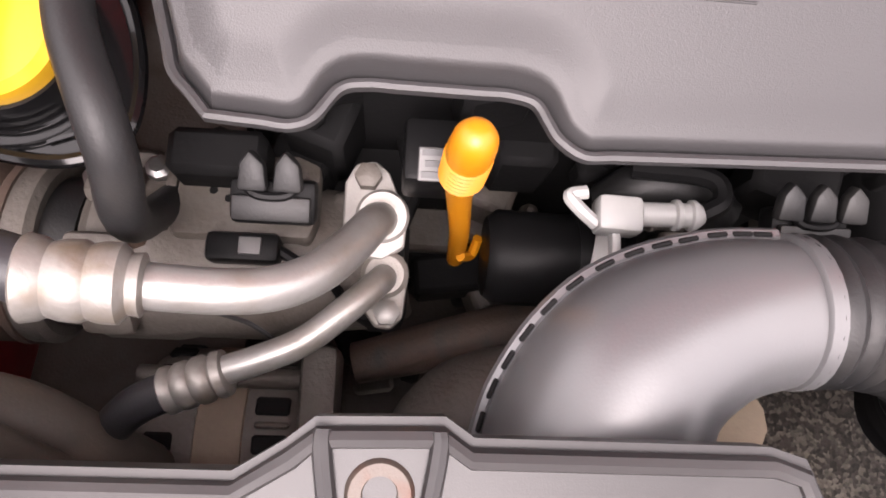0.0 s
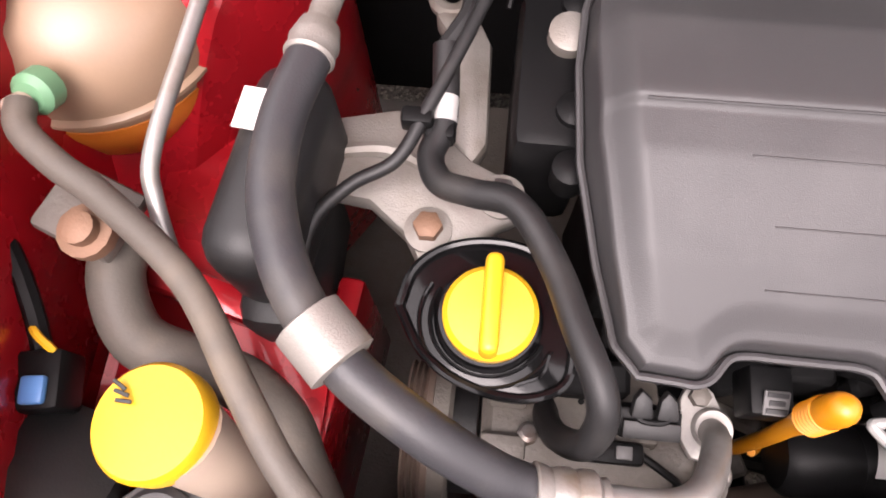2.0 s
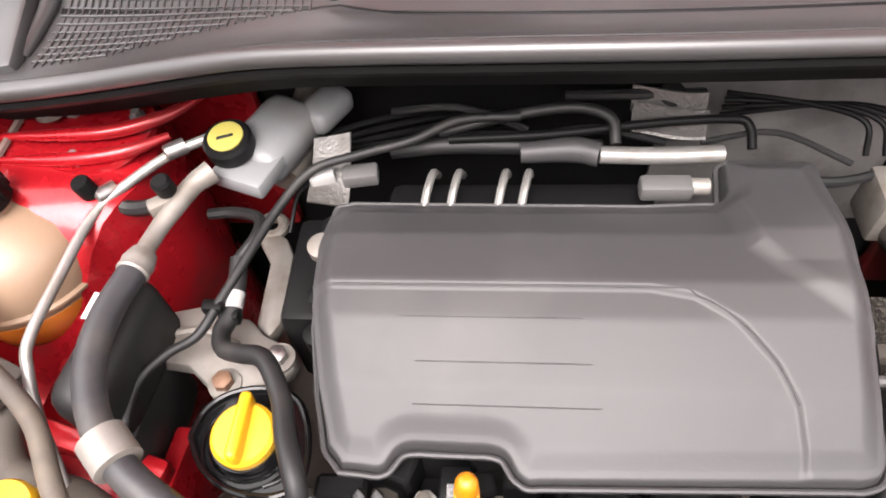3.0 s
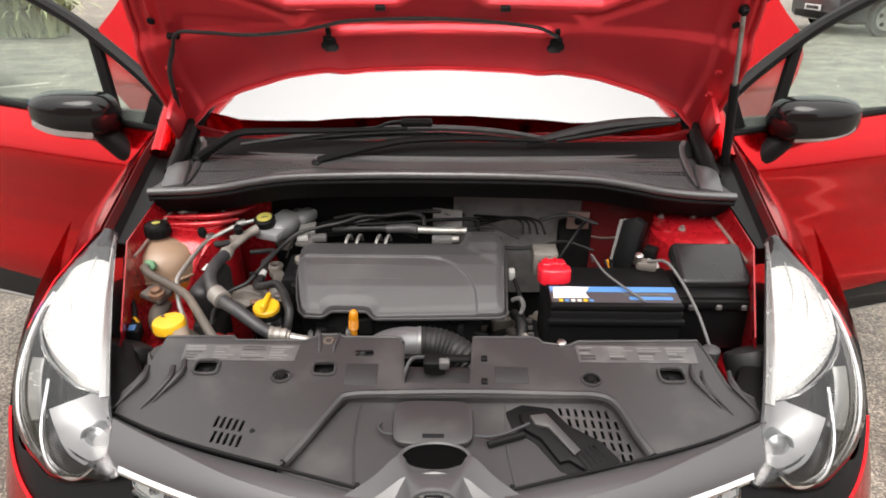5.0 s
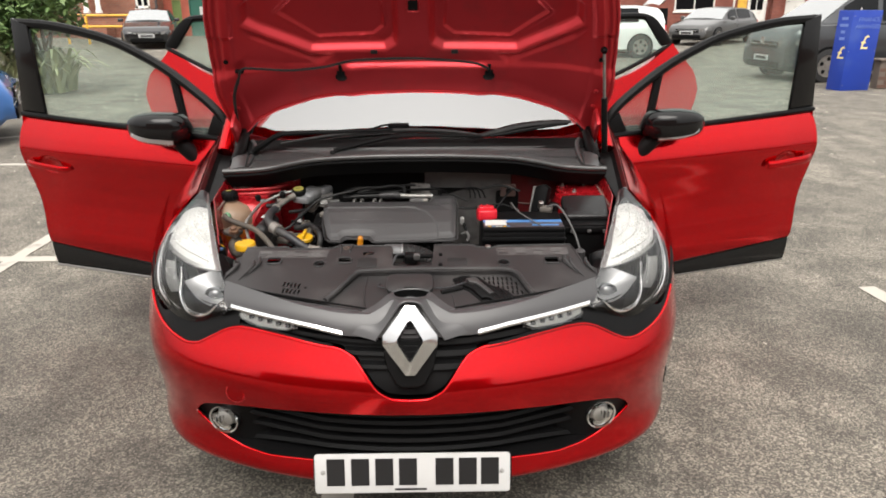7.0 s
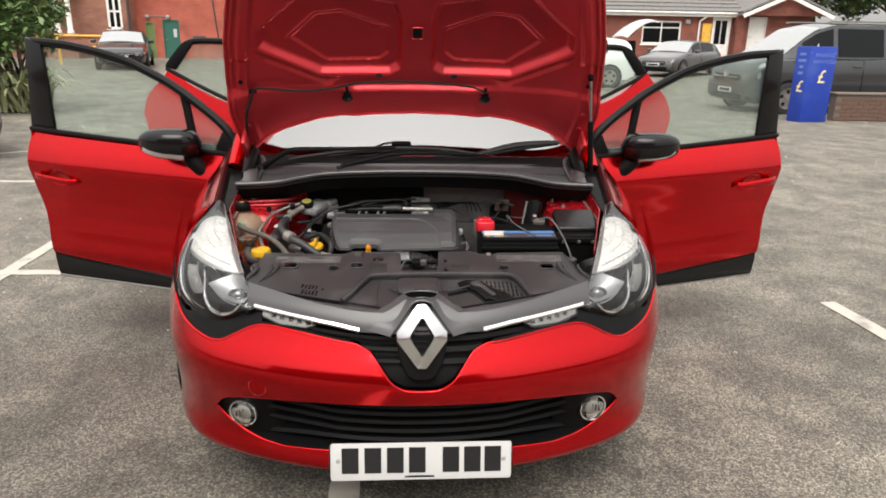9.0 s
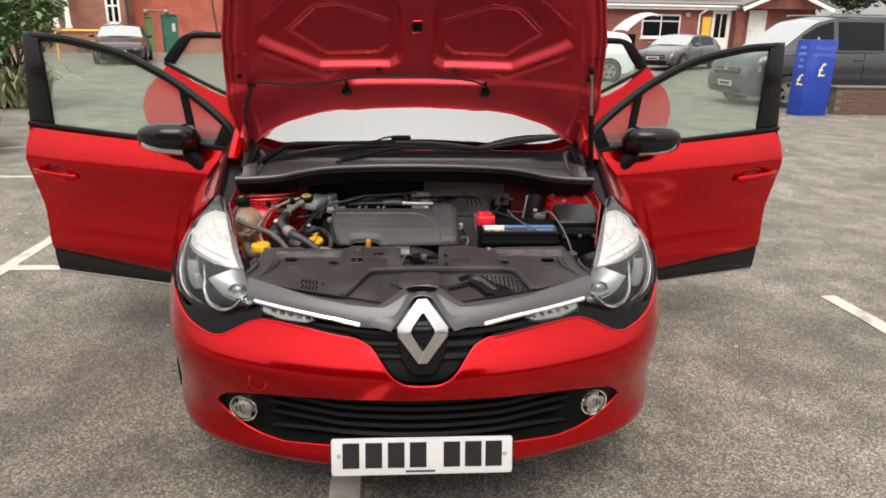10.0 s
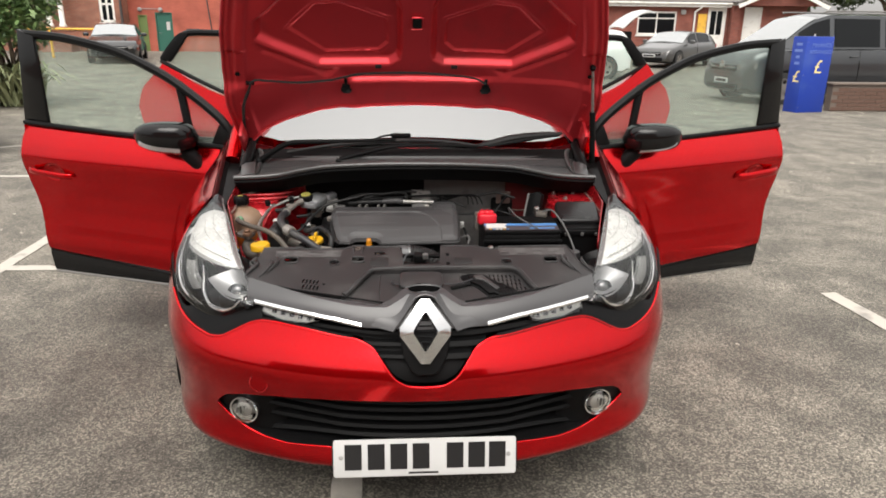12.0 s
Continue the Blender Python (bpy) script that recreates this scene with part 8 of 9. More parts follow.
part("plug_lead", tube([(0.166, 0.712, 0.808), (0.175, 0.68, 0.79), (0.18, 0.64, 0.76)], 0.005, 8), BLACK, sc)
gb = part("gearbox_loom", tube([(0.165, 0.66, 0.75), (0.175, 0.60, 0.77), (0.17, 0.55, 0.75), (0.172, 0.51, 0.73)], 0.012, 10), RUBBER, car, "black loom between cover and battery")
part("silver_rod", tube([(0.176, 0.545, 0.775), (0.178, 0.49, 0.768)], 0.0085, 12, 1), ALU, gb)
part("loom_loop", tube([(0.155, 0.64, 0.80), (0.172, 0.635, 0.808), (0.178, 0.618, 0.80), (0.17, 0.60, 0.79)], 0.005, 8), LABEL_GREY, gb)
for k in range(4):
    part("loom_clip", rbox((0.03, 0.004, 0.01), (0.185, 0.56 + 0.025 * k, 0.75), 0.001, 1), LABEL_GREY, gb)
# gearbox body's near-black colour carries the shade deep in the bay
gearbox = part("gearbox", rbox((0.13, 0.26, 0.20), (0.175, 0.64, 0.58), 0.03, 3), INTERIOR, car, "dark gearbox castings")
for k in range(26):
    part("gearbox_rib", rbox((rng.uniform(0.02, 0.06), rng.uniform(0.02, 0.06), rng.uniform(0.02, 0.08)), pose(rng.uniform(0.10, 0.24), rng.uniform(0.50, 0.78), rng.uniform(0.55, 0.70), 0, 0, rng.uniform(-30, 30)), 0.005, 1), GRIME_ALU, gearbox)
rel = part("relay_box", prism([(-0.03, -0.08), (0.026, -0.11), (0.030, 0.075), (0.006, 0.084), (-0.022, 0.07)], frame_at(V(0.447, 0.83, 0.822), (0.75, -0.65, 0), (0.1, 0.25, 1)), 0.028, 0.004), BLACK, car, "black upright relay box")
part("relay_frame", rbox((0.008, 0.15, 0.032), frame_at(V(0.447, 0.83, 0.822), (0.75, -0.65, 0), (0.1, 0.25, 1)) @ Matrix.Translation((-0.026, -0.005, 0.014)), 0.003), FELT, rel)
part("relay_window", rbox((0.008, 0.07, 0.002), frame_at(V(0.455, 0.83, 0.80), (0.75, -0.65, 0), (0.1, 0.25, 1)) @ Matrix.Translation((-0.004, -0.01, 0.029)), 0.0005, 1), LABEL_WHITE, rel)
part("relay_clip", tube([(0.455, 0.855, 0.868), (0.468, 0.85, 0.871), (0.482, 0.845, 0.868)], 0.003, 6), BRIGHT_RED, rel)
part("relay_lead", tube([(0.475, 0.80, 0.80), (0.49, 0.77, 0.82), (0.495, 0.745, 0.80), (0.47, 0.72, 0.83), (0.45, 0.69, 0.87)], 0.008, 8), WHITE_PLASTIC, rel)
part("relay_plug", rbox((0.03, 0.03, 0.03), pose(0.485, 0.79, 0.835, 0, 0, -30), 0.004), BLACK, rel)
for k in range(4):
    part("loose_wire", tube([(0.39 + 0.006 * k, 0.82, 0.80), (0.40, 0.79, 0.77 + 0.01 * k), (0.385 + 0.008 * k, 0.76, 0.75)], 0.003, 6), AMBER if k == 1 else BLACK, rel)
LID_BLACK = material("scuffed_gloss_lid", (0.012, 0.012, 0.0125), 0.24, 0, 0.2, 18, 300, 0.03, coat=0.0, spec=0.3, rough_vary=0.15)
fb = part("fuse_box", rbox((0.155, 0.11, 0.13), (0.555, 0.615, 0.80), 0.008), BLACK, car, "black fuse box with a glossy lid")
part("fuse_lid", prism(rrect(0.148, 0.112, 0.014), pose(0.562, 0.650, 0.868, 20, 0, 0), 0.035, 0.010, 3), LID_BLACK, fb)
part("fuse_rim", rbox((0.168, 0.012, 0.02), (0.555, 0.558, 0.848), 0.004), BLACK, fb)
for x in (0.505, 0.56, 0.61):
    part("fuse_catch", rbox((0.012, 0.006, 0.012), (x, 0.551, 0.845), 0.002, 1), LABEL_GREY, fb)
part("right_stop", lathe([(0.012, -0.01), (0.012, 0.012), (0.008, 0.016)], (0.66, 0.86, 0.935), (0, 0, 1), 16), RUBBER, wing_r)
setting["frame"] = LEVEL

# ---- the yard round the car ----
setting["frame"] = LEVEL


def brick_mat(name, brick_a, brick_b, mortar, scale=1.0):
    """Brickwork in courses, with stained patches, on upright walls."""
    m = material(name, brick_a, 0.85, 0, 0.2, 3, 60, 0.0)
    n, l = m.node_tree.nodes, m.node_tree.links
    b = n["Principled BSDF"]
    co, cross, comb = n.new("ShaderNodeTexCoord"), n.new("ShaderNodeSeparateXYZ"), n.new("ShaderNodeCombineXYZ")
    l.new(co.outputs["Object"], cross.inputs[0])
    along = n.new("ShaderNodeMath")
    l.new(cross.outputs[0], along.inputs[0])
    l.new(cross.outputs[1], along.inputs[1])
    l.new(along.outputs[0], comb.inputs[0])
    l.new(cross.outputs[2], comb.inputs[1])
    br = n.new("ShaderNodeTexBrick")
    br.inputs["Color1"].default_value, br.inputs["Color2"].default_value, br.inputs["Mortar"].default_value = (*brick_a, 1), (*brick_b, 1), (*mortar, 1)
    br.inputs["Scale"].default_value = scale
    br.inputs["Brick Width"].default_value, br.inputs["Row Height"].default_value, br.inputs["Mortar Size"].default_value = 0.225, 0.075, 0.006
    l.new(comb.outputs[0], br.inputs["Vector"])
    stain = n.new("ShaderNodeTexNoise")
    stain.inputs["Scale"].default_value, stain.inputs["Detail"].default_value = 1.3, 6
    l.new(co.outputs["Object"], stain.inputs["Vector"])
    rng = n.new("ShaderNodeMapRange")
    rng.inputs["From Min"].default_value, rng.inputs["From Max"].default_value = 0.3, 0.7
    rng.inputs["To Min"].default_value, rng.inputs["To Max"].default_value = 0.7, 1.2
    l.new(stain.outputs["Fac"], rng.inputs["Value"])
    mul = n.new("ShaderNodeVectorMath")
    mul.operation = "SCALE"
    l.new(br.outputs["Color"], mul.inputs[0])
    l.new(rng.outputs[0], mul.inputs["Scale"])
    l.new(mul.outputs[0], b.inputs["Base Color"])
    bp = n.new("ShaderNodeBump")
    bp.inputs["Strength"].default_value, bp.inputs["Distance"].default_value, bp.invert = 0.5, 0.006, True
    l.new(br.outputs["Fac"], bp.inputs["Height"])
    l.new(bp.outputs[0], b.inputs["Normal"])
    return m


PAINTED_BRICK = brick_mat("red_painted_brick", (0.38, 0.095, 0.062), (0.42, 0.11, 0.07), (0.33, 0.085, 0.06))
BROWN_BRICK = brick_mat("brown_brick", (0.24, 0.085, 0.055), (0.30, 0.12, 0.075), (0.24, 0.18, 0.14))
DARK_BRICK = brick_mat("dark_red_brick", (0.20, 0.055, 0.04), (0.25, 0.075, 0.05), (0.18, 0.10, 0.08))
BRICK_PIECE = material("wall_brick", (0.12, 0.066, 0.048), 0.85, 0, 0.35, 9, 120, 0.4, dirt=(0.12, 0.075, 0.055), dirt_amount=0.5)
MORTAR = material("grey_mortar", (0.15, 0.12, 0.10), 0.9, 0, 0.2, 15, 200, 0.4)
WHITE_PAINT = material("white_joinery_paint", (0.78, 0.76, 0.72), 0.4, 0, 0.07, 4, 90, 0.05, dirt=(0.55, 0.52, 0.47), dirt_amount=0.25)
GREEN_DOOR = material("dark_green_paint", (0.025, 0.11, 0.08), 0.4, 0, 0.15, 5, 120, 0.05)
OLIVE_DOOR = material("olive_green_paint", (0.14, 0.20, 0.065), 0.45, 0, 0.15, 5, 120, 0.05)
YELLOW_PAINT = material("yellow_metal_paint", (0.74, 0.42, 0.05), 0.45, 0, 0.12, 5, 200, 0.05, dirt=(0.40, 0.22, 0.06), dirt_amount=0.3)
SLATE = material("grey_roof_tiles", (0.17, 0.16, 0.155), 0.75, 0, 0.3, 5, 40, 0.4, dirt=(0.10, 0.10, 0.085), dirt_amount=0.4)
DARK_PIPE = material("dark_drain_pipe", (0.05, 0.045, 0.045), 0.5, 0, 0.15, 8, 200, 0.05)
SIGN_BLUE = material("blue_sign_board", (0.010, 0.042, 0.33), 0.4, 0, 0.12, 2.5, 120, 0.03, dirt=(0.03, 0.07, 0.34), dirt_amount=0.35)
SIGN_TEXT = material("faded_sign_lettering", (0.13, 0.20, 0.52), 0.5, 0, 0.1, 20, 120, 0.0)
SIGN_YELLOW = material("yellow_sign_lettering", (0.80, 0.68, 0.30), 0.5, 0, 0.1, 20, 120, 0.0)
PANE_DARK = material("dark_window_glass", (0.006, 0.007, 0.008), 0.05, 0, 0.1, 2, 50, 0.0, spec=0.18, rough_vary=0.02)
# pale base colour puts the mirrored sky into parked vehicles' windscreens
PANE_PALE = material("sky_pale_windscreen_glass", (0.34, 0.355, 0.36), 0.10, 0.6, 0.06, 2, 50, 0.0, coat=1.0, spec=0.8, rough_vary=0.02)
VAN_PAINT = material("charcoal_van_paint", (0.045, 0.048, 0.052), 0.3, 0.5, 0.1, 4, 500, 0.0, coat=1.0, rough_vary=0.05)
GREY_PAINT = material("dark_silver_paint", (0.075, 0.074, 0.073), 0.3, 0.6, 0.08, 4, 500, 0.0, coat=1.0, rough_vary=0.05)
BLACK_PAINT = material("black_car_paint", (0.010, 0.010, 0.011), 0.25, 0.1, 0.1, 4, 500, 0.0, coat=1.0, rough_vary=0.05)
BLUE_PAINT = material("light_blue_car_paint", (0.05, 0.17, 0.48), 0.3, 0.3, 0.08, 4, 500, 0.0, coat=1.0, rough_vary=0.05)
WHITE_CAR = material("white_car_paint", (0.78, 0.78, 0.77), 0.3, 0.0, 0.05, 4, 500, 0.0, coat=1.0, rough_vary=0.05)
BARK = material("brown_bark", (0.11, 0.08, 0.055), 0.9, 0, 0.35, 12, 90, 0.6)


def leaf_mat(name, a, b):
    m = bpy.data.materials.new(name)
    m.use_nodes = True
    n, l = m.node_tree.nodes, m.node_tree.links
    s = n["Principled BSDF"]
    geo, ramp = n.new("ShaderNodeNewGeometry"), n.new("ShaderNodeMix")
    ramp.data_type = "RGBA"
    ramp.inputs[6].default_value, ramp.inputs[7].default_value = (*a, 1), (*b, 1)
    l.new(geo.outputs["Random Per Island"], ramp.inputs["Factor"])
    l.new(ramp.outputs[2], s.inputs["Base Color"])
    s.inputs["Roughness"].default_value = 0.5
    s.inputs["Subsurface Weight"].default_value = 0.0
    return m


LEAF = leaf_mat("green_leaves", (0.05, 0.10, 0.028), (0.17, 0.25, 0.085))
TREE_LEAF = leaf_mat("tree_leaves", (0.03, 0.07, 0.015), (0.10, 0.15, 0.04))
STRAP = leaf_mat("strap_leaves", (0.13, 0.18, 0.07), (0.46, 0.46, 0.27))


def box(x0, x1, y0, y1, z0, z1, bevel=0.006, bm=None):
    return rbox((x1 - x0, y1 - y0, z1 - z0), V((x0 + x1) / 2, (y0 + y1) / 2, (z0 + z1) / 2), bevel, 1, bm)


# --- vehicles ---
def vehicle(name, label, category, at, heading, size, paint, top, belt, windows, screen_mat, wheels=(0.17, 0.80), wheel_r=0.31, open_boot=False):
    """A parked vehicle; its own x runs from the front bumper to the tail. top: roofline (share of length, height); belt: waist;
    windows: side windows as shares of the length."""
    L, W, H = size
    car_ob = thing(name, at, label, category)
    m = Matrix.Translation(at) @ Matrix.Rotation(radians(heading), 4, "Z")
    roof = curve(top, 300, 9)
    waist = curve(belt, 200, 5)
    half = curve([(0, 0.80), (0.03, 0.90), (0.10, 0.97), (0.3, 1.0), (0.8, 1.0), (0.95, 0.94), (1, 0.86)], 200, 5)

    def wide(s):
        return half(s) * W / 2

    ss = np.linspace(0, 1, 40)
    rows = []
    for s in ss:
        t = min(waist(s), roof(s))
        w = wide(s)
        b = 0.20 if 0.03 < s < 0.97 else 0.28
        sec = [(0, b), (0.86, b), (0.97, b + 0.06), (1.0, b + (t - b) * 0.45), (0.985, b + (t - b) * 0.62), (0.99, b + (t - b) * 0.78), (0.95, t - 0.035), (0.90, t), (0.5, t + 0.012), (0, t + 0.018)]
        right = [m @ V(s * L, y * w, z) for y, z in sec]
        left = [m @ V(s * L, -y * w, z) for y, z in sec[::-1][1:]]
        rows.append(right + left)
    bm = sheet(rows)
    bmesh.ops.remove_doubles(bm, verts=bm.verts, dist=0.001)
    bmesh.ops.holes_fill(bm, edges=[e for e in bm.edges if e.is_boundary])
    part("body", bm, paint, car_ob)
    # cabin
    inside_s = [s for s in np.linspace(0, 1, 81) if roof(s) > waist(s) + 0.02]
    s0, s1 = inside_s[0], inside_s[-1]

    def cabin(s, u, out=0.0):
        """u: 0 at the waist, 1 at the roof's edge, 2 in the middle of the roof."""
        h = roof(s) - waist(s)
        w = wide(s) * 0.91
        if u <= 1:
            y = w * (1 - 0.20 * u * min(1, h / 0.45)) + out
            z = waist(s) + (h - 0.045) * u
        else:
            y = w * (1 - 0.20 * min(1, h / 0.45)) * (2 - u)
            z = waist(s) + h - 0.045 + 0.045 * math.sin((u - 1) * math.pi / 2) + out
        return y, z

    us = [0, 0.25, 0.5, 0.75, 0.92, 1.0, 1.08, 1.2, 1.5, 2.0]
    rows = []
    for s in np.linspace(s0, s1, 36):
        sec = [cabin(s, u) for u in us]
        rows.append([m @ V(s * L, y, z) for y, z in sec] + [m @ V(s * L, -y, z) for y, z in sec[::-1][1:]])
    bm = sheet(rows)
    bmesh.ops.remove_doubles(bm, verts=bm.verts, dist=0.001)
    part("roof", bm, paint, car_ob)
    for side in (-1, 1):
        for a, b in windows:
            rows = []
            for s in np.linspace(a, b, 10):
                row = []
                for u in np.linspace(0.06, 0.9, 6):
                    y, z = cabin(s, u, 0.010)
                    if z > roof(s) - 0.07:
                        z = roof(s) - 0.07
                    row.append(m @ V(s * L, side * y, z))
                rows.append(row)
            part("side_window", sheet(rows, 0.004), PANE_DARK, car_ob, "dark side window")
    peak = max(roof(s) for s in ss)
    front = [s for s in np.linspace(s0, 0.6, 80) if roof(s) < peak - 0.07]
    f1 = max(front)
    rows = [[m @ V(s * L, v * cabin(s, 1)[0] * 0.97, cabin(s, 2 - abs(v))[1] + 0.012) for v in np.linspace(-1, 1, 13)] for s in np.linspace(s0 + 0.012, f1, 14)]
    part("windscreen", sheet(rows, 0.004), screen_mat, car_ob, "sky-reflecting windscreen")
    if open_boot:
        part("boot_opening", prism([(-W * 0.38, 0.55), (W * 0.38, 0.55), (W * 0.34, H - 0.10), (-W * 0.34, H - 0.10)], m @ frame_at(V(L - 0.02, 0, 0), (0, 1, 0), (0, 0, 1)), 0.04, 0.02), INTERIOR, car_ob, "dark open boot")
        rows = [[m @ V(L - 0.30 + 0.95 * t, v * W * 0.40 * (1 - 0.12 * t), H + 0.02 + 0.52 * math.sin(t * 1.9) * 0.9 - 0.05 * v * v) for v in np.linspace(-1, 1, 9)] for t in np.linspace(0, 1, 12)]
        part("tailgate", sheet(rows, 0.05), paint, car_ob, "raised white tailgate")
        rows = [[m @ V(L - 0.24 + 0.8 * t, v * W * 0.33 * (1 - 0.12 * t), H - 0.05 + 0.52 * math.sin(t * 1.9) * 0.9 - 0.03 * v * v) for v in np.linspace(-1, 1, 7)] for t in np.linspace(0.1, 1, 8)]
        part("tailgate_lining", sheet(rows, 0.02), BLACK, car_ob)
    # lamps, grille, bumper, plate
    for side in (-1, 1):
        lamp = [[m @ V(L * (0.010 + 0.06 * max(0, u - 0.25)), side * wide(0.05) * (0.60 + 0.38 * u), z) for z in (H * 0.36 + 0.06 * u, H * 0.43 + 0.05 * u)] for u in np.linspace(0, 1, 8)]
        for row in lamp:
            for p in row:
                p -= (m.to_3x3() @ V(0.035, -side * 0.012, 0))
        part("headlamp", sheet(lamp, 0.03), LAMP_GREY, car_ob, "clear headlamp")
    part("grille", rbox((0.03, W * 0.52, 0.12), m @ Matrix.Translation((-0.012, 0, H * 0.39)), 0.02), GLOSS_BLACK, car_ob)
    part("grille_bar", rbox((0.02, W * 0.50, 0.018), m @ Matrix.Translation((-0.03, 0, H * 0.395)), 0.006), SATIN_CHROME, car_ob)
    part("bumper_intake", rbox((0.03, W * 0.62, 0.13), m @ Matrix.Translation((-0.012, 0, 0.33)), 0.03), BLACK, car_ob)
    plate = part("number_plate", rbox((0.012, 0.52, 0.11), m @ Matrix.Translation((-0.035, 0, 0.46)), 0.003), PLATE_WHITE, car_ob)
    part("plate_bar", rbox((0.004, 0.40, 0.06), m @ Matrix.Translation((-0.043, 0, 0.46)), 0.001), INK, plate)
    part("rear_lamp", rbox((0.05, 0.18, 0.22), m @ Matrix.Translation((L * 0.985, -W * 0.39, H * 0.55)), 0.03), BRIGHT_RED, car_ob)
    part("rear_lamp", rbox((0.05, 0.18, 0.22), m @ Matrix.Translation((L * 0.985, W * 0.39, H * 0.55)), 0.03), BRIGHT_RED, car_ob)
    for s in wheels:
        for side in (-1, 1):
            part("wheel_arch", lathe([(wheel_r * 1.16, -0.02), (wheel_r * 1.16, 0.012), (wheel_r * 0.9, 0.014)], m @ V(s * L, side * (wide(s) - 0.005), wheel_r), m.to_3x3() @ V(0, side, 0), 28), BLACK, car_ob)
            w = part("wheel", lathe([(wheel_r * 0.6, -0.14), (wheel_r * 0.97, -0.13), (wheel_r, -0.09), (wheel_r, 0.02), (wheel_r * 0.96, 0.045), (wheel_r * 0.68, 0.05), (wheel_r * 0.66, 0.02)], m @ V(s * L, side * (wide(s) - 0.02), wheel_r), m.to_3x3() @ V(0, side, 0), 28), TYRE, car_ob)
            part("rim", lathe([(wheel_r * 0.66, 0.0), (wheel_r * 0.66, 0.04), (wheel_r * 0.58, 0.032), (wheel_r * 0.2, 0.040), (0.03, 0.046)], m @ V(s * L, side * (wide(s) - 0.02), wheel_r), m.to_3x3() @ V(0, side, 0), 28), ALU, w)
            for k in range(5):
                a = 2 * math.pi * k / 5 + 0.3
                q = m @ Matrix.Translation((s * L + math.cos(a) * wheel_r * 0.42, side * (wide(s) + 0.018), wheel_r + math.sin(a) * wheel_r * 0.42))
                part("rim_gap", lathe([(wheel_r * 0.13, -0.002), (wheel_r * 0.12, 0.004)], q.translation, m.to_3x3() @ V(0, side, 0), 10), BLACK, w)
    for side in (-1, 1):
        mp = m @ V((s0 + 0.10) * L, side * (wide(0.3) + 0.10), waist(s0 + 0.1) + 0.05)
        part("door_mirror", rbox((0.12, 0.20, 0.13), Matrix.Translation(mp) @ Matrix.Rotation(radians(heading), 4, "Z"), 0.04), paint, car_ob)
        part("door_line", tube([m @ V(0.52 * L, side * wide(0.52) * 1.0, 0.35), m @ V(0.52 * L, side * wide(0.52) * 1.0, 0.35 + (waist(0.52) - 0.3) * 0.55), m @ V(0.52 * L, side * wide(0.52) * 0.955, waist(0.52) - 0.03)], 0.006, 6, 1), BLACK, car_ob)
        part("handle", rbox((0.2, 0.03, 0.03), m @ Matrix.Translation((0.49 * L, side * (wide(0.5) * 0.985 + 0.01), waist(0.5) - 0.16)), 0.01), paint, car_ob)
    return car_ob, m


HATCH_TOP = lambda H: [(0, H * 0.36), (0.012, H * 0.47), (0.05, H * 0.53), (0.24, H * 0.66), (0.43, H * 0.965), (0.55, H), (0.75, H * 0.985), (0.90, H * 0.88), (0.985, H * 0.66), (1, H * 0.40)]
HATCH_BELT = lambda H: [(0, H * 0.62), (0.24, H * 0.655), (0.9, H * 0.70), (1, H * 0.68)]
TALL_TOP = lambda H: [(0, H * 0.36), (0.012, H * 0.47), (0.05, H * 0.55), (0.24, H * 0.66), (0.40, H * 0.965), (0.52, H), (0.80, H * 0.995), (0.93, H * 0.965), (0.985, H * 0.80), (1, H * 0.42)]
VAN_TOP = lambda H: [(0, H * 0.34), (0.010, H * 0.46), (0.03, H * 0.55), (0.115, H * 0.61), (0.30, H * 0.94), (0.37, H), (0.94, H), (0.985, H * 0.95), (1, H * 0.5)]
VAN_BELT = lambda H: [(0, H * 0.62), (0.14, H * 0.61), (1, H * 0.62)]

van, vm = vehicle("van", "dark charcoal passenger van parked behind the brick wall", "van", V(7.1, 13.36, 0.0), 6, (4.9, 1.9, 1.87), VAN_PAINT, VAN_TOP(1.87), VAN_BELT(1.87),
                  [(0.235, 0.375), (0.40, 0.62), (0.65, 0.90)], PANE_PALE, (0.175, 0.79), 0.33)
for side in (-1, 1):
    part("roof_rail", tube([vm @ V(1.75, side * 0.70, 1.875), vm @ V(1.95, side * 0.70, 1.905), vm @ V(4.5, side * 0.70, 1.905), vm @ V(4.7, side * 0.70, 1.875)], 0.018, 8, 4), STEEL_DULL, van, "grey roof rail")
part("badge", lathe([(0.075, 0), (0.075, 0.012), (0.055, 0.016), (0.05, 0.008)], vm @ V(-0.04, 0, 0.80), vm.to_3x3() @ V(-1, 0, 0), 24), SATIN_CHROME, van, "round silver badge")
vehicle("hatchback", "dark silver hatchback parked across the yard", "car", V(9.3, 24.2, ground_z(10, 24)), 42, (4.1, 1.76, 1.36), GREY_PAINT, HATCH_TOP(1.36), HATCH_BELT(1.36), [(0.36, 0.53), (0.56, 0.80)], PANE_PALE)
vehicle("sport_utility_car", "white car with its tailgate raised", "car", V(2.95, 20.0, 0.05), 0, (4.0, 1.8, 1.50), WHITE_CAR, TALL_TOP(1.50), HATCH_BELT(1.45), [(0.33, 0.52), (0.55, 0.78)], PANE_PALE, (0.17, 0.80), 0.33, True)
vehicle("saloon_car", "black car parked facing the yard", "car", V(-10.0, 23.7, ground_z(-9.7, 24)), 106, (4.3, 1.75, 1.40), BLACK_PAINT, HATCH_TOP(1.40), HATCH_BELT(1.40), [(0.34, 0.53), (0.56, 0.80)], PANE_PALE)
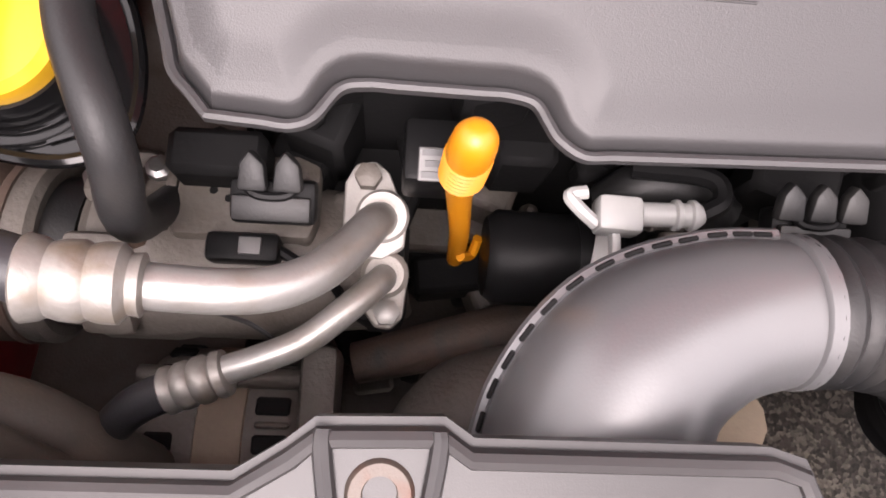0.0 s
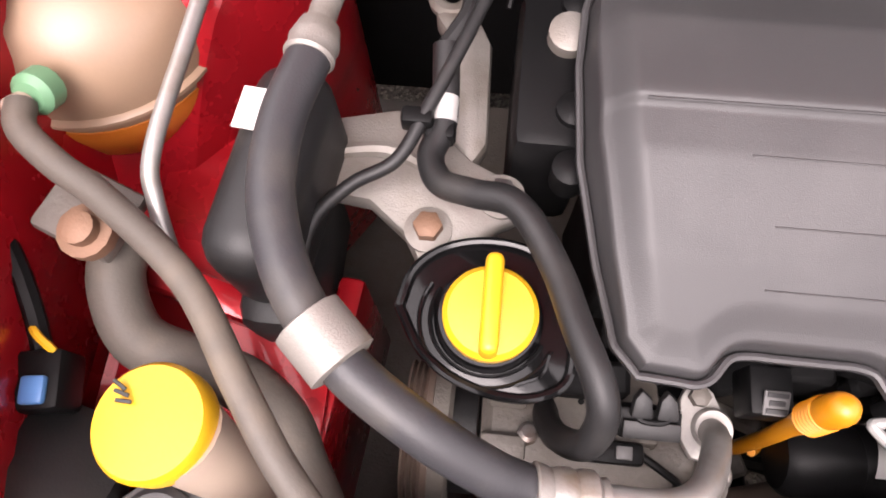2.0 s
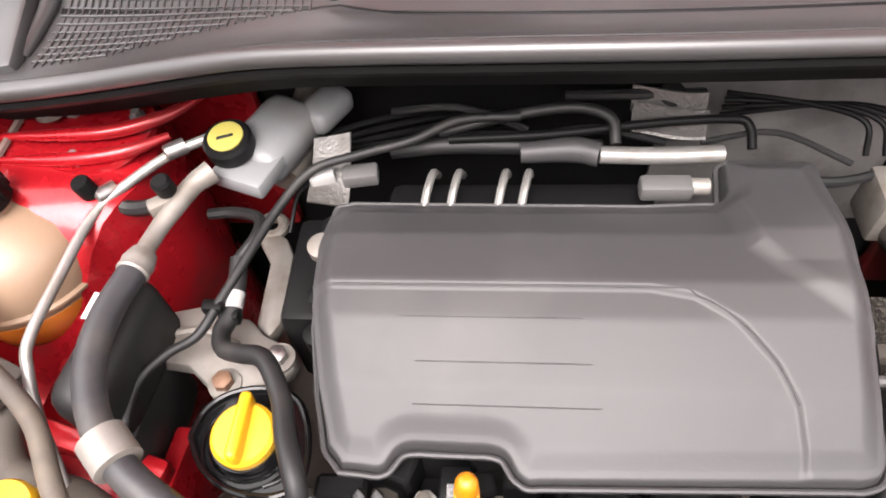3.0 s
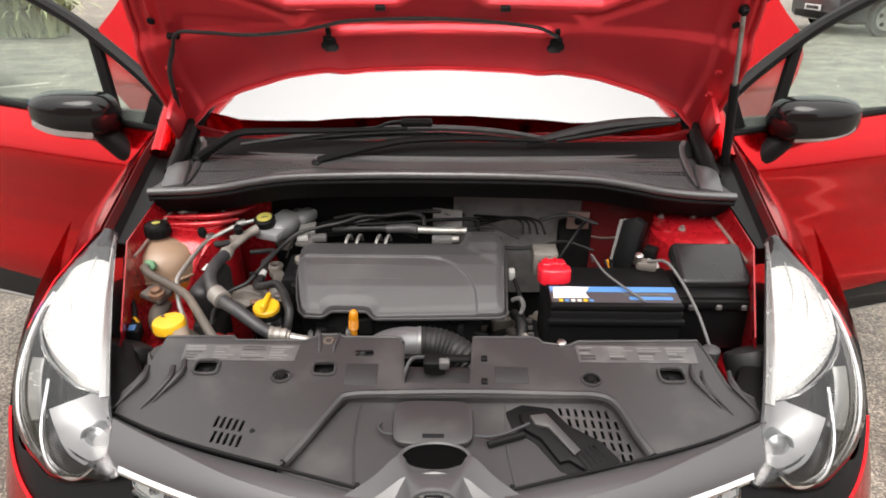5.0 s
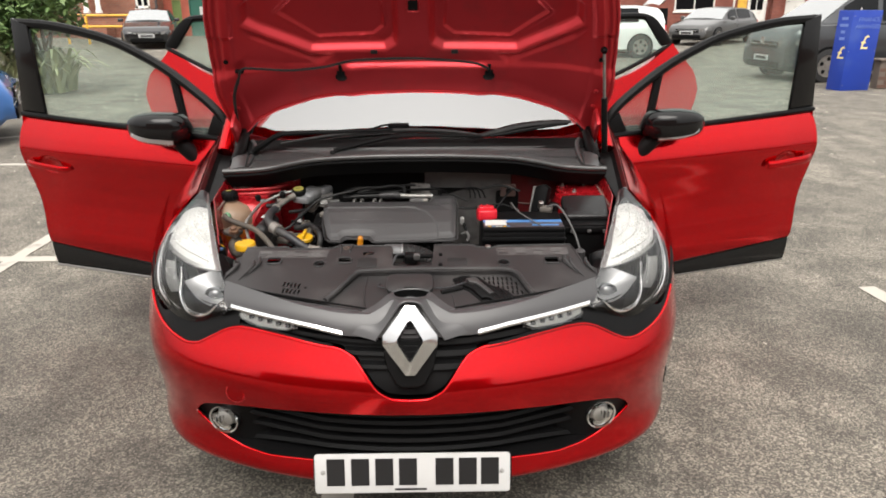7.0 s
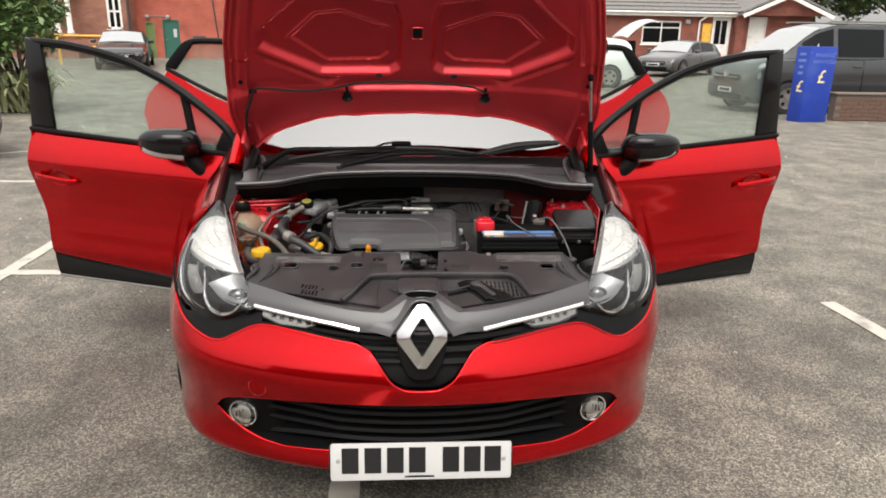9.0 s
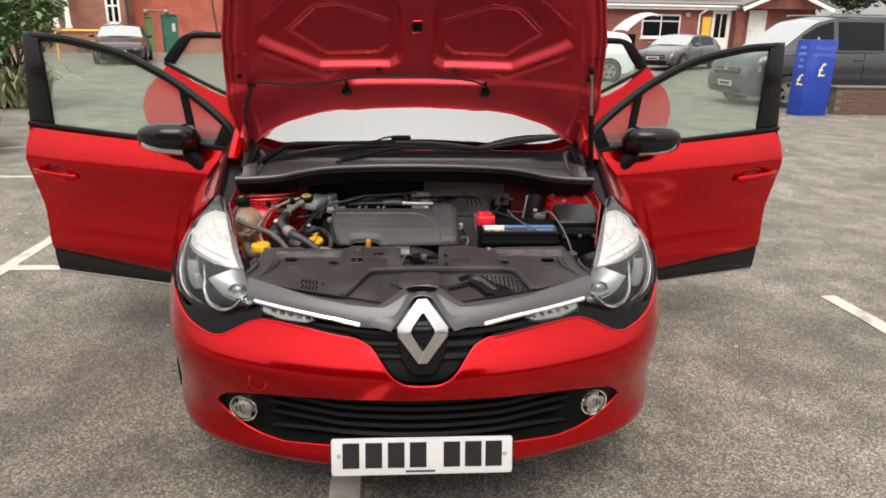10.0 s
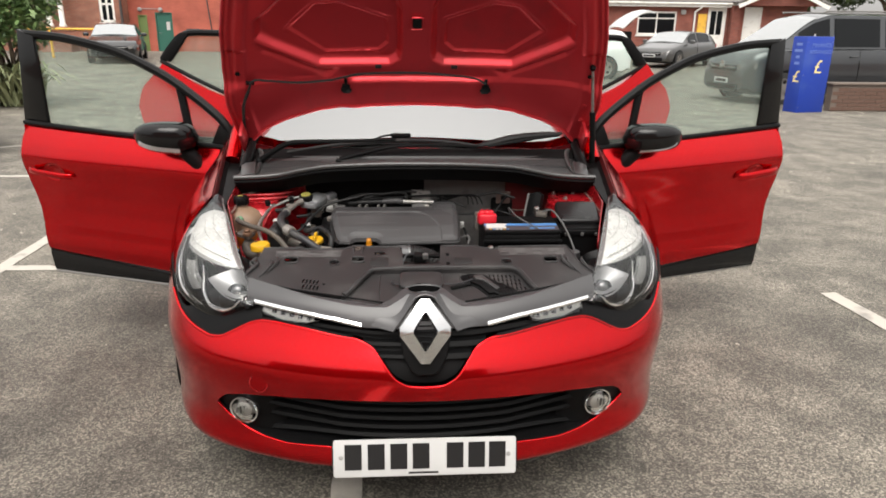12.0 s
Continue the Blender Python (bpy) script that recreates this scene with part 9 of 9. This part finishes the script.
vehicle("small_car", "light blue small car parked beside the shrub", "car", V(-5.02, 6.95, 0), 207, (3.7, 1.65, 1.45), BLUE_PAINT, HATCH_TOP(1.45), HATCH_BELT(1.45), [(0.34, 0.53), (0.56, 0.80)], PANE_PALE, (0.15, 0.81), 0.30)

# --- the sign column ---
sign = thing("sign_column", (7.88, 11.3, 0), "blue advertising column with faded white and yellow lettering", "sign")
A, B, C = V(7.54, 11.06, 0), V(8.13, 11.17, 0), V(7.43, 11.34, 0)
D4 = B + (C - A)
post = bmesh.new()
prism([(p.x, p.y) for p in (A, B, D4, C)], Matrix.Identity(4), 1.40, 0.008, 2, post)
part("board", post, SIGN_BLUE, sign)
ff = frame_at(A + V(0, 0, 0), B - A, (0, 0, 1))
lf = frame_at(C, A - C, (0, 0, 1))
W1, W2 = (B - A).length, (A - C).length
writing("FINANCE", 0.105, ff @ Matrix.Translation((W1 * 0.57, 1.24, 0.003)), SIGN_TEXT, sign)
writing("ARRANGED", 0.098, ff @ Matrix.Translation((W1 * 0.57, 1.12, 0.003)), SIGN_TEXT, sign)
writing("£", 0.34, ff @ Matrix.Translation((W1 * 0.55, 0.84, 0.003)), SIGN_YELLOW, sign, depth=0.002)
writing("£", 0.30, lf @ Matrix.Translation((W2 * 0.60, 0.66, 0.003)), SIGN_YELLOW, sign, depth=0.002)
for k, w in enumerate((0.13, 0.17, 0.08, 0.11)):
    part("faded_bar", rbox((w, 0.05, 0.002), lf @ Matrix.Translation((W2 * 0.5, 1.26 - 0.115 * k, 0.002)), 0), SIGN_TEXT, sign)
for k in range(6):
    part("bolt", lathe([(0.008, 0), (0.008, 0.004), (0.004, 0.006)], ff @ V(0.03 + (W1 - 0.06) * (k % 2), 0.1 + 0.6 * (k // 2), 0.0), ff.to_3x3() @ V(0, 0, 1), 8), STEEL, sign)
part("post_cap", lathe([(0.012, 0), (0.02, 0.01), (0.006, 0.05)], (A + D4) / 2 + V(0, 0, 1.40), (0, 0, 1), 10), STEEL, sign)

# --- buildings ---
def window(x0, x1, z0, z1, y, parent, mull=1, rails=(), frame_w=0.07):
    """A white window: frame bars, panes and sill, set in a wall that faces the yard."""
    w = part("window", box(x0, x1, y + 0.03, y + 0.05, z0, z1, 0), PANE_DARK, parent, "white-framed window with dark panes")
    for xa, xb, za, zb in ((x0, x0 + frame_w, z0, z1), (x1 - frame_w, x1, z0, z1), (x0, x1, z0, z0 + frame_w), (x0, x1, z1 - frame_w, z1)):
        part("window_frame", box(xa, xb, y - 0.02, y + 0.029, za, zb, 0.008), WHITE_PAINT, w)
    for k in range(mull):
        x = x0 + (x1 - x0) * (k + 1) / (mull + 1)
        part("mullion", box(x - frame_w * 0.4, x + frame_w * 0.4, y - 0.015, y + 0.029, z0, z1, 0.006), WHITE_PAINT, w)
    for z in rails:
        part("rail", box(x0, x1, y - 0.012, y + 0.029, z - frame_w * 0.4, z + frame_w * 0.4, 0.006), WHITE_PAINT, w)
    part("sill", box(x0 - 0.06, x1 + 0.06, y - 0.09, y + 0.02, z0 - 0.08, z0 - 0.002, 0.01), WHITE_PAINT, w)
    return w


def wall_with_openings(x0, x1, z0, z1, y, openings, thick=0.3):
    """A wall in strips round its openings (x0, x1, z0, z1)."""
    bm = bmesh.new()
    xs_ = sorted({x0, x1, *[o[0] for o in openings], *[o[1] for o in openings]})
    for a, b in zip(xs_, xs_[1:]):
        cuts = sorted((o[2], o[3]) for o in openings if o[0] <= a and o[1] >= b)
        z = z0
        for lo, hi in cuts:
            if lo > z:
                box(a, b, y, y + thick, z, lo, 0, bm)
            z = hi
        if z < z1:
            box(a, b, y, y + thick, z, z1, 0, bm)
    bmesh.ops.remove_doubles(bm, verts=bm.verts, dist=0.0005)
    return bm


def door_leaf(x0, x1, z0, z1, y, mat, parent, label, glazed=False):
    d = part("door", box(x0 + 0.05, x1 - 0.05, y + 0.04, y + 0.085, z0, z1 - 0.05, 0.005), mat, parent, label)
    for xa, xb, za, zb in ((x0, x0 + 0.05, z0, z1), (x1 - 0.05, x1, z0, z1), (x0 + 0.05, x1 - 0.05, z1 - 0.05, z1)):
        part("door_frame", box(xa, xb, y - 0.015, y + 0.09, za, zb, 0.006), mat, d)
    part("handle", rbox((0.1, 0.04, 0.025), V(x0 + 0.14, y + 0.02, z0 + 1.0), 0.008), STEEL, d)
    if glazed:
        h = z1 - z0
        for k in range(2):
            xa = x0 + 0.16 + k * (x1 - x0 - 0.28) / 2
            part("door_pane", box(xa, xa + (x1 - x0) / 2 - 0.19, y + 0.030, y + 0.0385, z0 + 0.32 * h, z1 - 0.2, 0.003), PANE_DARK, d)
        part("door_panel", box(x0 + 0.18, x1 - 0.18, y + 0.031, y + 0.0385, z0 + 0.12, z0 + 0.27 * h, 0.003), mat, d)
    return d


right_house = thing("brick_building", (15.3, 33, 0.3), "single-storey red brick building with white joinery and grey roof", "building")
ops = [(11.73, 13.68, 1.31, 2.40), (15.26, 16.19, 0.72, 2.66), (17.1, 18.0, 0.72, 2.66)]
part("wall", wall_with_openings(3.0, 20.3, 0.0, 2.75, 33.0, ops), DARK_BRICK, right_house)
part("side_wall", box(20.0, 20.3, 33.3, 39, 0, 2.75, 0), DARK_BRICK, right_house)
part("back_wall", box(3.0, 20.3, 39, 39.3, 0, 2.75, 0), DARK_BRICK, right_house)
window(11.73, 13.68, 1.31, 2.40, 33.03, right_house, 1, (2.08,))
door_leaf(15.26, 16.19, 0.72, 2.66, 33.0, WHITE_PAINT, right_house, "white glazed door", True)
door_leaf(17.1, 18.0, 0.72, 2.66, 33.0, WHITE_PAINT, right_house, "white panelled door")
part("yellow_panel", box(14.76, 15.20, 32.94, 32.996, 1.12, 2.31, 0.01), YELLOW_PAINT, right_house, "yellow wall panel")
part("fascia", box(2.8, 16.5, 32.72, 32.76, 2.62, 2.84, 0.01), WHITE_PAINT, right_house, "white fascia board")
part("soffit", box(2.8, 16.5, 32.76, 33.0, 2.62, 2.65, 0), WHITE_PAINT, right_house)
part("gutter", tube([V(2.8, 32.66, 2.80), V(16.5, 32.66, 2.78)], 0.055, 10, 1), WHITE_PAINT, right_house, "white gutter")
part("downpipe", tube([V(14.85, 32.66, 2.76), V(14.8, 32.72, 2.62), V(14.57, 32.92, 2.40), V(14.57, 32.93, 2.2), V(14.57, 32.93, 0.3)], 0.045, 10, 5), WHITE_PAINT, right_house, "white downpipe")
part("roof", sheet([[V(x, y, z) for x in np.linspace(2.6, 16.6, 15)] for y, z in ((32.65, 2.86), (36.1, 4.7), (39.5, 2.8))], 0.08), SLATE, right_house, "grey tiled roof")
for k in range(9):
    part("tile_course", box(2.6, 16.6, 32.62 + 0.37 * k, 32.66 + 0.37 * k, 2.875 + 0.197 * k, 2.905 + 0.197 * k, 0), SLATE, right_house)
part("porch_wall", wall_with_openings(16.3, 16.7, 0, 2.7, 32.6, []), DARK_BRICK, right_house)
part("porch_roof", sheet([[V(x, y, z) for y in (32.1, 34, 37)] for x, z in ((16.3, 2.80), (18.5, 3.75), (20.9, 2.78))], 0.09), SLATE, right_house)
for (xa, za), (xb, zb) in (((16.3, 2.74), (18.5, 3.69)), ((18.5, 3.69), (20.9, 2.72))):
    part("bargeboard", sheet([[V(xa, y, za), V(xb, y, zb)] for y in (32.06, 32.10)], 0.17), WHITE_PAINT, right_house, "white bargeboard")
part("porch_gable", prism([(16.45, 2.72), (20.7, 2.72), (18.5, 3.66)], frame_at(V(0, 32.5, 0), (1, 0, 0), (0, 0, 1)), 0.12), DARK_BRICK, right_house)
part("alarm_box", box(13.86, 14.1, 32.9, 32.998, 2.28, 2.50, 0.02), WHITE_PLASTIC, right_house)

left_house = thing("painted_building", (-10, 33, 0.2), "tall red-painted brick building with green doors", "building")
ops = [(-11.50, -10.72, 0.12, 2.04), (-12.30, -11.88, 0.08, 1.92)]
part("wall", wall_with_openings(-12.8, -3.0, 0, 6.5, 33.0, ops), PAINTED_BRICK, left_house)
part("side_wall", box(-3.3, -3.0, 33.3, 40, 0, 6.5, 0), PAINTED_BRICK, left_house)
part("back_wall", box(-12.8, -3.3, 39.7, 40, 0, 6.5, 0), PAINTED_BRICK, left_house)
part("roof", sheet([[V(x, y, z) for x in np.linspace(-13.0, -2.8, 8)] for y, z in ((32.7, 6.5), (36.5, 8.6), (40.3, 6.5))], 0.1), SLATE, left_house)
door_leaf(-11.50, -10.72, 0.12, 2.04, 33.0, GREEN_DOOR, left_house, "dark green door")
part("notice", box(-11.02, -10.86, 33.02, 33.036, 1.25, 1.62, 0.003), LABEL_WHITE, left_house)
door_leaf(-12.30, -11.88, 0.08, 1.92, 33.0, OLIVE_DOOR, left_house, "olive green door")
for x in (-12.15, -11.2):
    lamp = part("wall_lamp", lathe([(0.03, 0), (0.09, 0.02), (0.10, 0.10), (0.05, 0.15)], V(x, 32.99, 2.16), (0, -1, 0), 14), WHITE_PLASTIC, left_house, "white wall lamp")
part("lamp_conduit", tube([V(-12.15, 32.98, 2.19), V(-11.2, 32.98, 2.19)], 0.015, 8, 1), WHITE_PLASTIC, left_house)
part("air_vent", box(-10.1, -9.5, 32.95, 33.0, 1.15, 1.32, 0.01), DARK_PIPE, left_house)
part("conduit", tube([V(-9.1, 32.95, 3.4), V(-9.0, 32.95, 2.2), V(-8.9, 32.95, 1.2)], 0.03, 8, 3), DARK_PIPE, left_house)

wing = thing("brick_wing", (-16, 32, 0.2), "brown brick building wing with white sash windows", "building")
ops = [(-13.62, -12.95, 1.55, 3.30)]
part("wall", wall_with_openings(-22.0, -12.7, 0, 6.0, 32.0, ops), BROWN_BRICK, wing)
part("end_wall", box(-12.99, -12.7, 32.3, 33.0, 0, 6.0, 0), BROWN_BRICK, wing)
part("back_wall", box(-22, -12.9, 39.7, 40, 0, 6.0, 0), BROWN_BRICK, wing)
window(-13.62, -12.95, 1.55, 3.30, 32.05, wing, 1, (2.35,), 0.11)
part("roof", sheet([[V(x, y, z) for x in np.linspace(-22.4, -12.6, 8)] for y, z in ((31.7, 6.0), (36.5, 8.2), (40.3, 6.0))], 0.1), SLATE, wing)
for x in (-15.6, -15.05):
    part("column", lathe([(0.15, 1.35), (0.15, 1.45), (0.11, 1.5), (0.10, 3.1), (0.15, 3.2), (0.15, 3.3)], V(x, 31.4, 0), (0, 0, 1), 20), WHITE_PAINT, wing, "white porch column")
part("column_base", box(-16.0, -14.7, 31.1, 31.98, 0, 1.35, 0.01), BROWN_BRICK, wing)
part("porch_head", box(-16.0, -14.7, 31.15, 31.98, 3.3, 3.6, 0.02), WHITE_PAINT, wing)
part("drain_pipe", tube([V(-12.62, 31.9, 6.0), V(-12.62, 31.9, 0.1)], 0.06, 10, 1), DARK_PIPE, wing, "dark drain pipe")

# unseen plain walls added to close the yard; the tall one blocks low sky
for name, x0, x1, h in (("wall_south", -75, -14, 2.6), ("wall_south_tall", -14, 5.5, 6.6), ("wall_south_end", 5.5, 75, 2.6)):
    far_wall = part(name, box(x0, x1, -14.3, -14.0, 0, h, 0), BROWN_BRICK)
    tagged(far_wall, "plain brown brick wall added unseen behind the viewpoint", "wall", kind="structure")

rail = thing("barrier", (-12.8, 27, 0.25), "yellow-painted tubular metal barrier", "barrier")
for z in (0.86, 1.28):
    part("bar", tube([V(-14.4, 27, z), V(-11.9, 27, z)], 0.045, 10, 1), YELLOW_PAINT, rail)
for x in (-14.4, -13.6, -11.9):
    part("post", tube([V(x, 27, 0.1), V(x, 27, 1.30)], 0.05, 10, 1), YELLOW_PAINT, rail)
part("gate_sheet", box(-13.5, -12.0, 27.03, 27.05, 0.92, 1.22, 0.004), BROWN_BRICK, rail)


# --- plants ---
def leaves(spots, n, size, seed, spread):
    """Many small bent leaves round the given spots."""
    rng = random.Random(seed)
    verts, faces = [], []
    for _ in range(n):
        c, r = rng.choice(spots)
        while True:
            d = V(rng.uniform(-1, 1), rng.uniform(-1, 1), rng.uniform(-1, 1))
            if 0.25 < d.length < 1:
                break
        p = Vector(c) + V(d.x * r * spread[0], d.y * r * spread[1], d.z * r * spread[2])
        s = size * rng.uniform(0.6, 1.3)
        a = V(rng.uniform(-1, 1), rng.uniform(-1, 1), rng.uniform(-0.9, 0.3)).normalized()
        b = a.cross(V(rng.uniform(-0.5, 0.5), rng.uniform(-0.5, 0.5), 1)).normalized()
        nrm = a.cross(b)
        k = len(verts)
        verts += [p, p + a * s * 0.5 + b * s * 0.3 - nrm * s * 0.08, p + a * s * 1.1 - nrm * s * 0.15, p + a * s * 0.5 - b * s * 0.3 - nrm * s * 0.08]
        faces.append((k, k + 1, k + 2, k + 3))
    me = bpy.data.meshes.new("leaves")
    me.from_pydata([tuple(v) for v in verts], [], faces)
    bm = bmesh.new()
    bm.from_mesh(me)
    bpy.data.meshes.remove(me)
    return bm


def tree(at, height, spread, seed, n=5200):
    rng = random.Random(seed)
    t = thing("tree", at, "broad leafy green tree behind the building", "tree", "trees behind the building")
    at = Vector(at)
    part("trunk", tube([at, at + V(0.1, 0, height * 0.25), at + V(-0.1, 0.1, height * 0.55), at + V(0.1, 0, height * 0.8)], [0.28, 0.22, 0.15, 0.05], 10), BARK, t)
    spots = []
    for k in range(11):
        a = k * 2.4
        e = at + V(math.cos(a) * spread * rng.uniform(0.3, 0.8), math.sin(a) * spread * rng.uniform(0.3, 0.8), height * rng.uniform(0.42, 0.92))
        part("limb", tube([at + V(0, 0, height * rng.uniform(0.25, 0.55)), at.lerp(e, 0.6) + V(0, 0, height * 0.22), e], [0.10, 0.06, 0.02], 7, 4), BARK, t)
        spots.append((e, spread * rng.uniform(0.32, 0.5)))
    part("crown", leaves(spots, n, 0.30, seed, (1, 1, 0.8)), TREE_LEAF, t, recalc=False)


for k, (x, y, h, s) in enumerate(((21.5, 41, 7.0, 3.2), (25.5, 42, 8.0, 3.6), (29.5, 40, 7.2, 3.4), (34, 43, 8.5, 4.0))):
    tree((x, y, 0.35), h, s, 40 + k)

shrub = thing("shrub", (-7.2, 11.6, 0), "overgrown green shrub with pale strap leaves at its foot", "shrub")
rng = random.Random(5)
base = V(-7.2, 11.6, 0)
spots = []
for k in range(24):
    a = k * 2.4
    e = base + V(math.cos(a) * rng.uniform(0.1, 1.2) - 0.55, math.sin(a) * rng.uniform(0.2, 0.9), rng.uniform(1.15, 2.6))
    part("branch", tube([base + V(rng.uniform(-0.4, 0.2), rng.uniform(-0.2, 0.2), 0), base.lerp(e, 0.5) + V(0, 0, 0.25), e], [0.035, 0.022, 0.008], 7, 4), BARK, shrub)
    spots.append((e, rng.uniform(0.35, 0.62)))
part("foliage", leaves(spots, 17000, 0.125, 8, (1, 0.95, 0.8)), LEAF, shrub, "leafy green branches", recalc=False)
for k in range(210):
    a = rng.uniform(0, 2 * math.pi)
    reach, top_z = rng.uniform(0.35, 0.95), rng.uniform(0.75, 1.35)
    d = V(math.cos(a), math.sin(a) * 0.8, 0)
    o = base + V(rng.uniform(-0.45, 0.45), rng.uniform(-0.35, 0.35), 0)
    side = V(-d.y, d.x, 0).normalized()
    rows = []
    for i in range(8):
        t = i / 7
        c = o + d * reach * t + V(0, 0, top_z * (1.9 * t - 1.45 * t * t))
        c.z = max(c.z, 0.02)
        w = 0.036 * (1 - t) ** 0.6 * (0.6 + 0.8 * min(1, t * 4)) + 0.002
        rows.append([c - side * w, c + V(0, 0, -0.006), c + side * w])
    part("strap_leaf", sheet(rows), STRAP, shrub, recalc=False)

# --- the low brick wall, brick by brick ---
low_wall = part("wall_low", rbox((3.4, 0.20, 0.50), Matrix.Translation((10.1, 11.47, 0.25)), 0.004, 1), MORTAR)
tagged(low_wall, "low brown brick garden wall beside the yard", "wall", kind="structure")
bm = rbox((0.213, 0.012, 0.063), None, 0.003, 1)
BRICK_MESH = bpy.data.meshes.new("brick")
bm.to_mesh(BRICK_MESH)
bm.free()
BRICK_MESH.materials.append(BRICK_PIECE)
rng = random.Random(3)
for row in range(6):
    for k in range(15):
        x = 8.52 + 0.224 * k + (0.112 if row % 2 else 0)
        if x > 11.7:
            continue
        o = new("brick", BRICK_MESH)
        o.parent = low_wall
        o.location = (x, 11.366 + rng.uniform(-0.002, 0.002), 0.045 + 0.074 * row)
part("coping", box(8.36, 11.84, 11.33, 11.61, 0.502, 0.545, 0.01), MORTAR, low_wall)
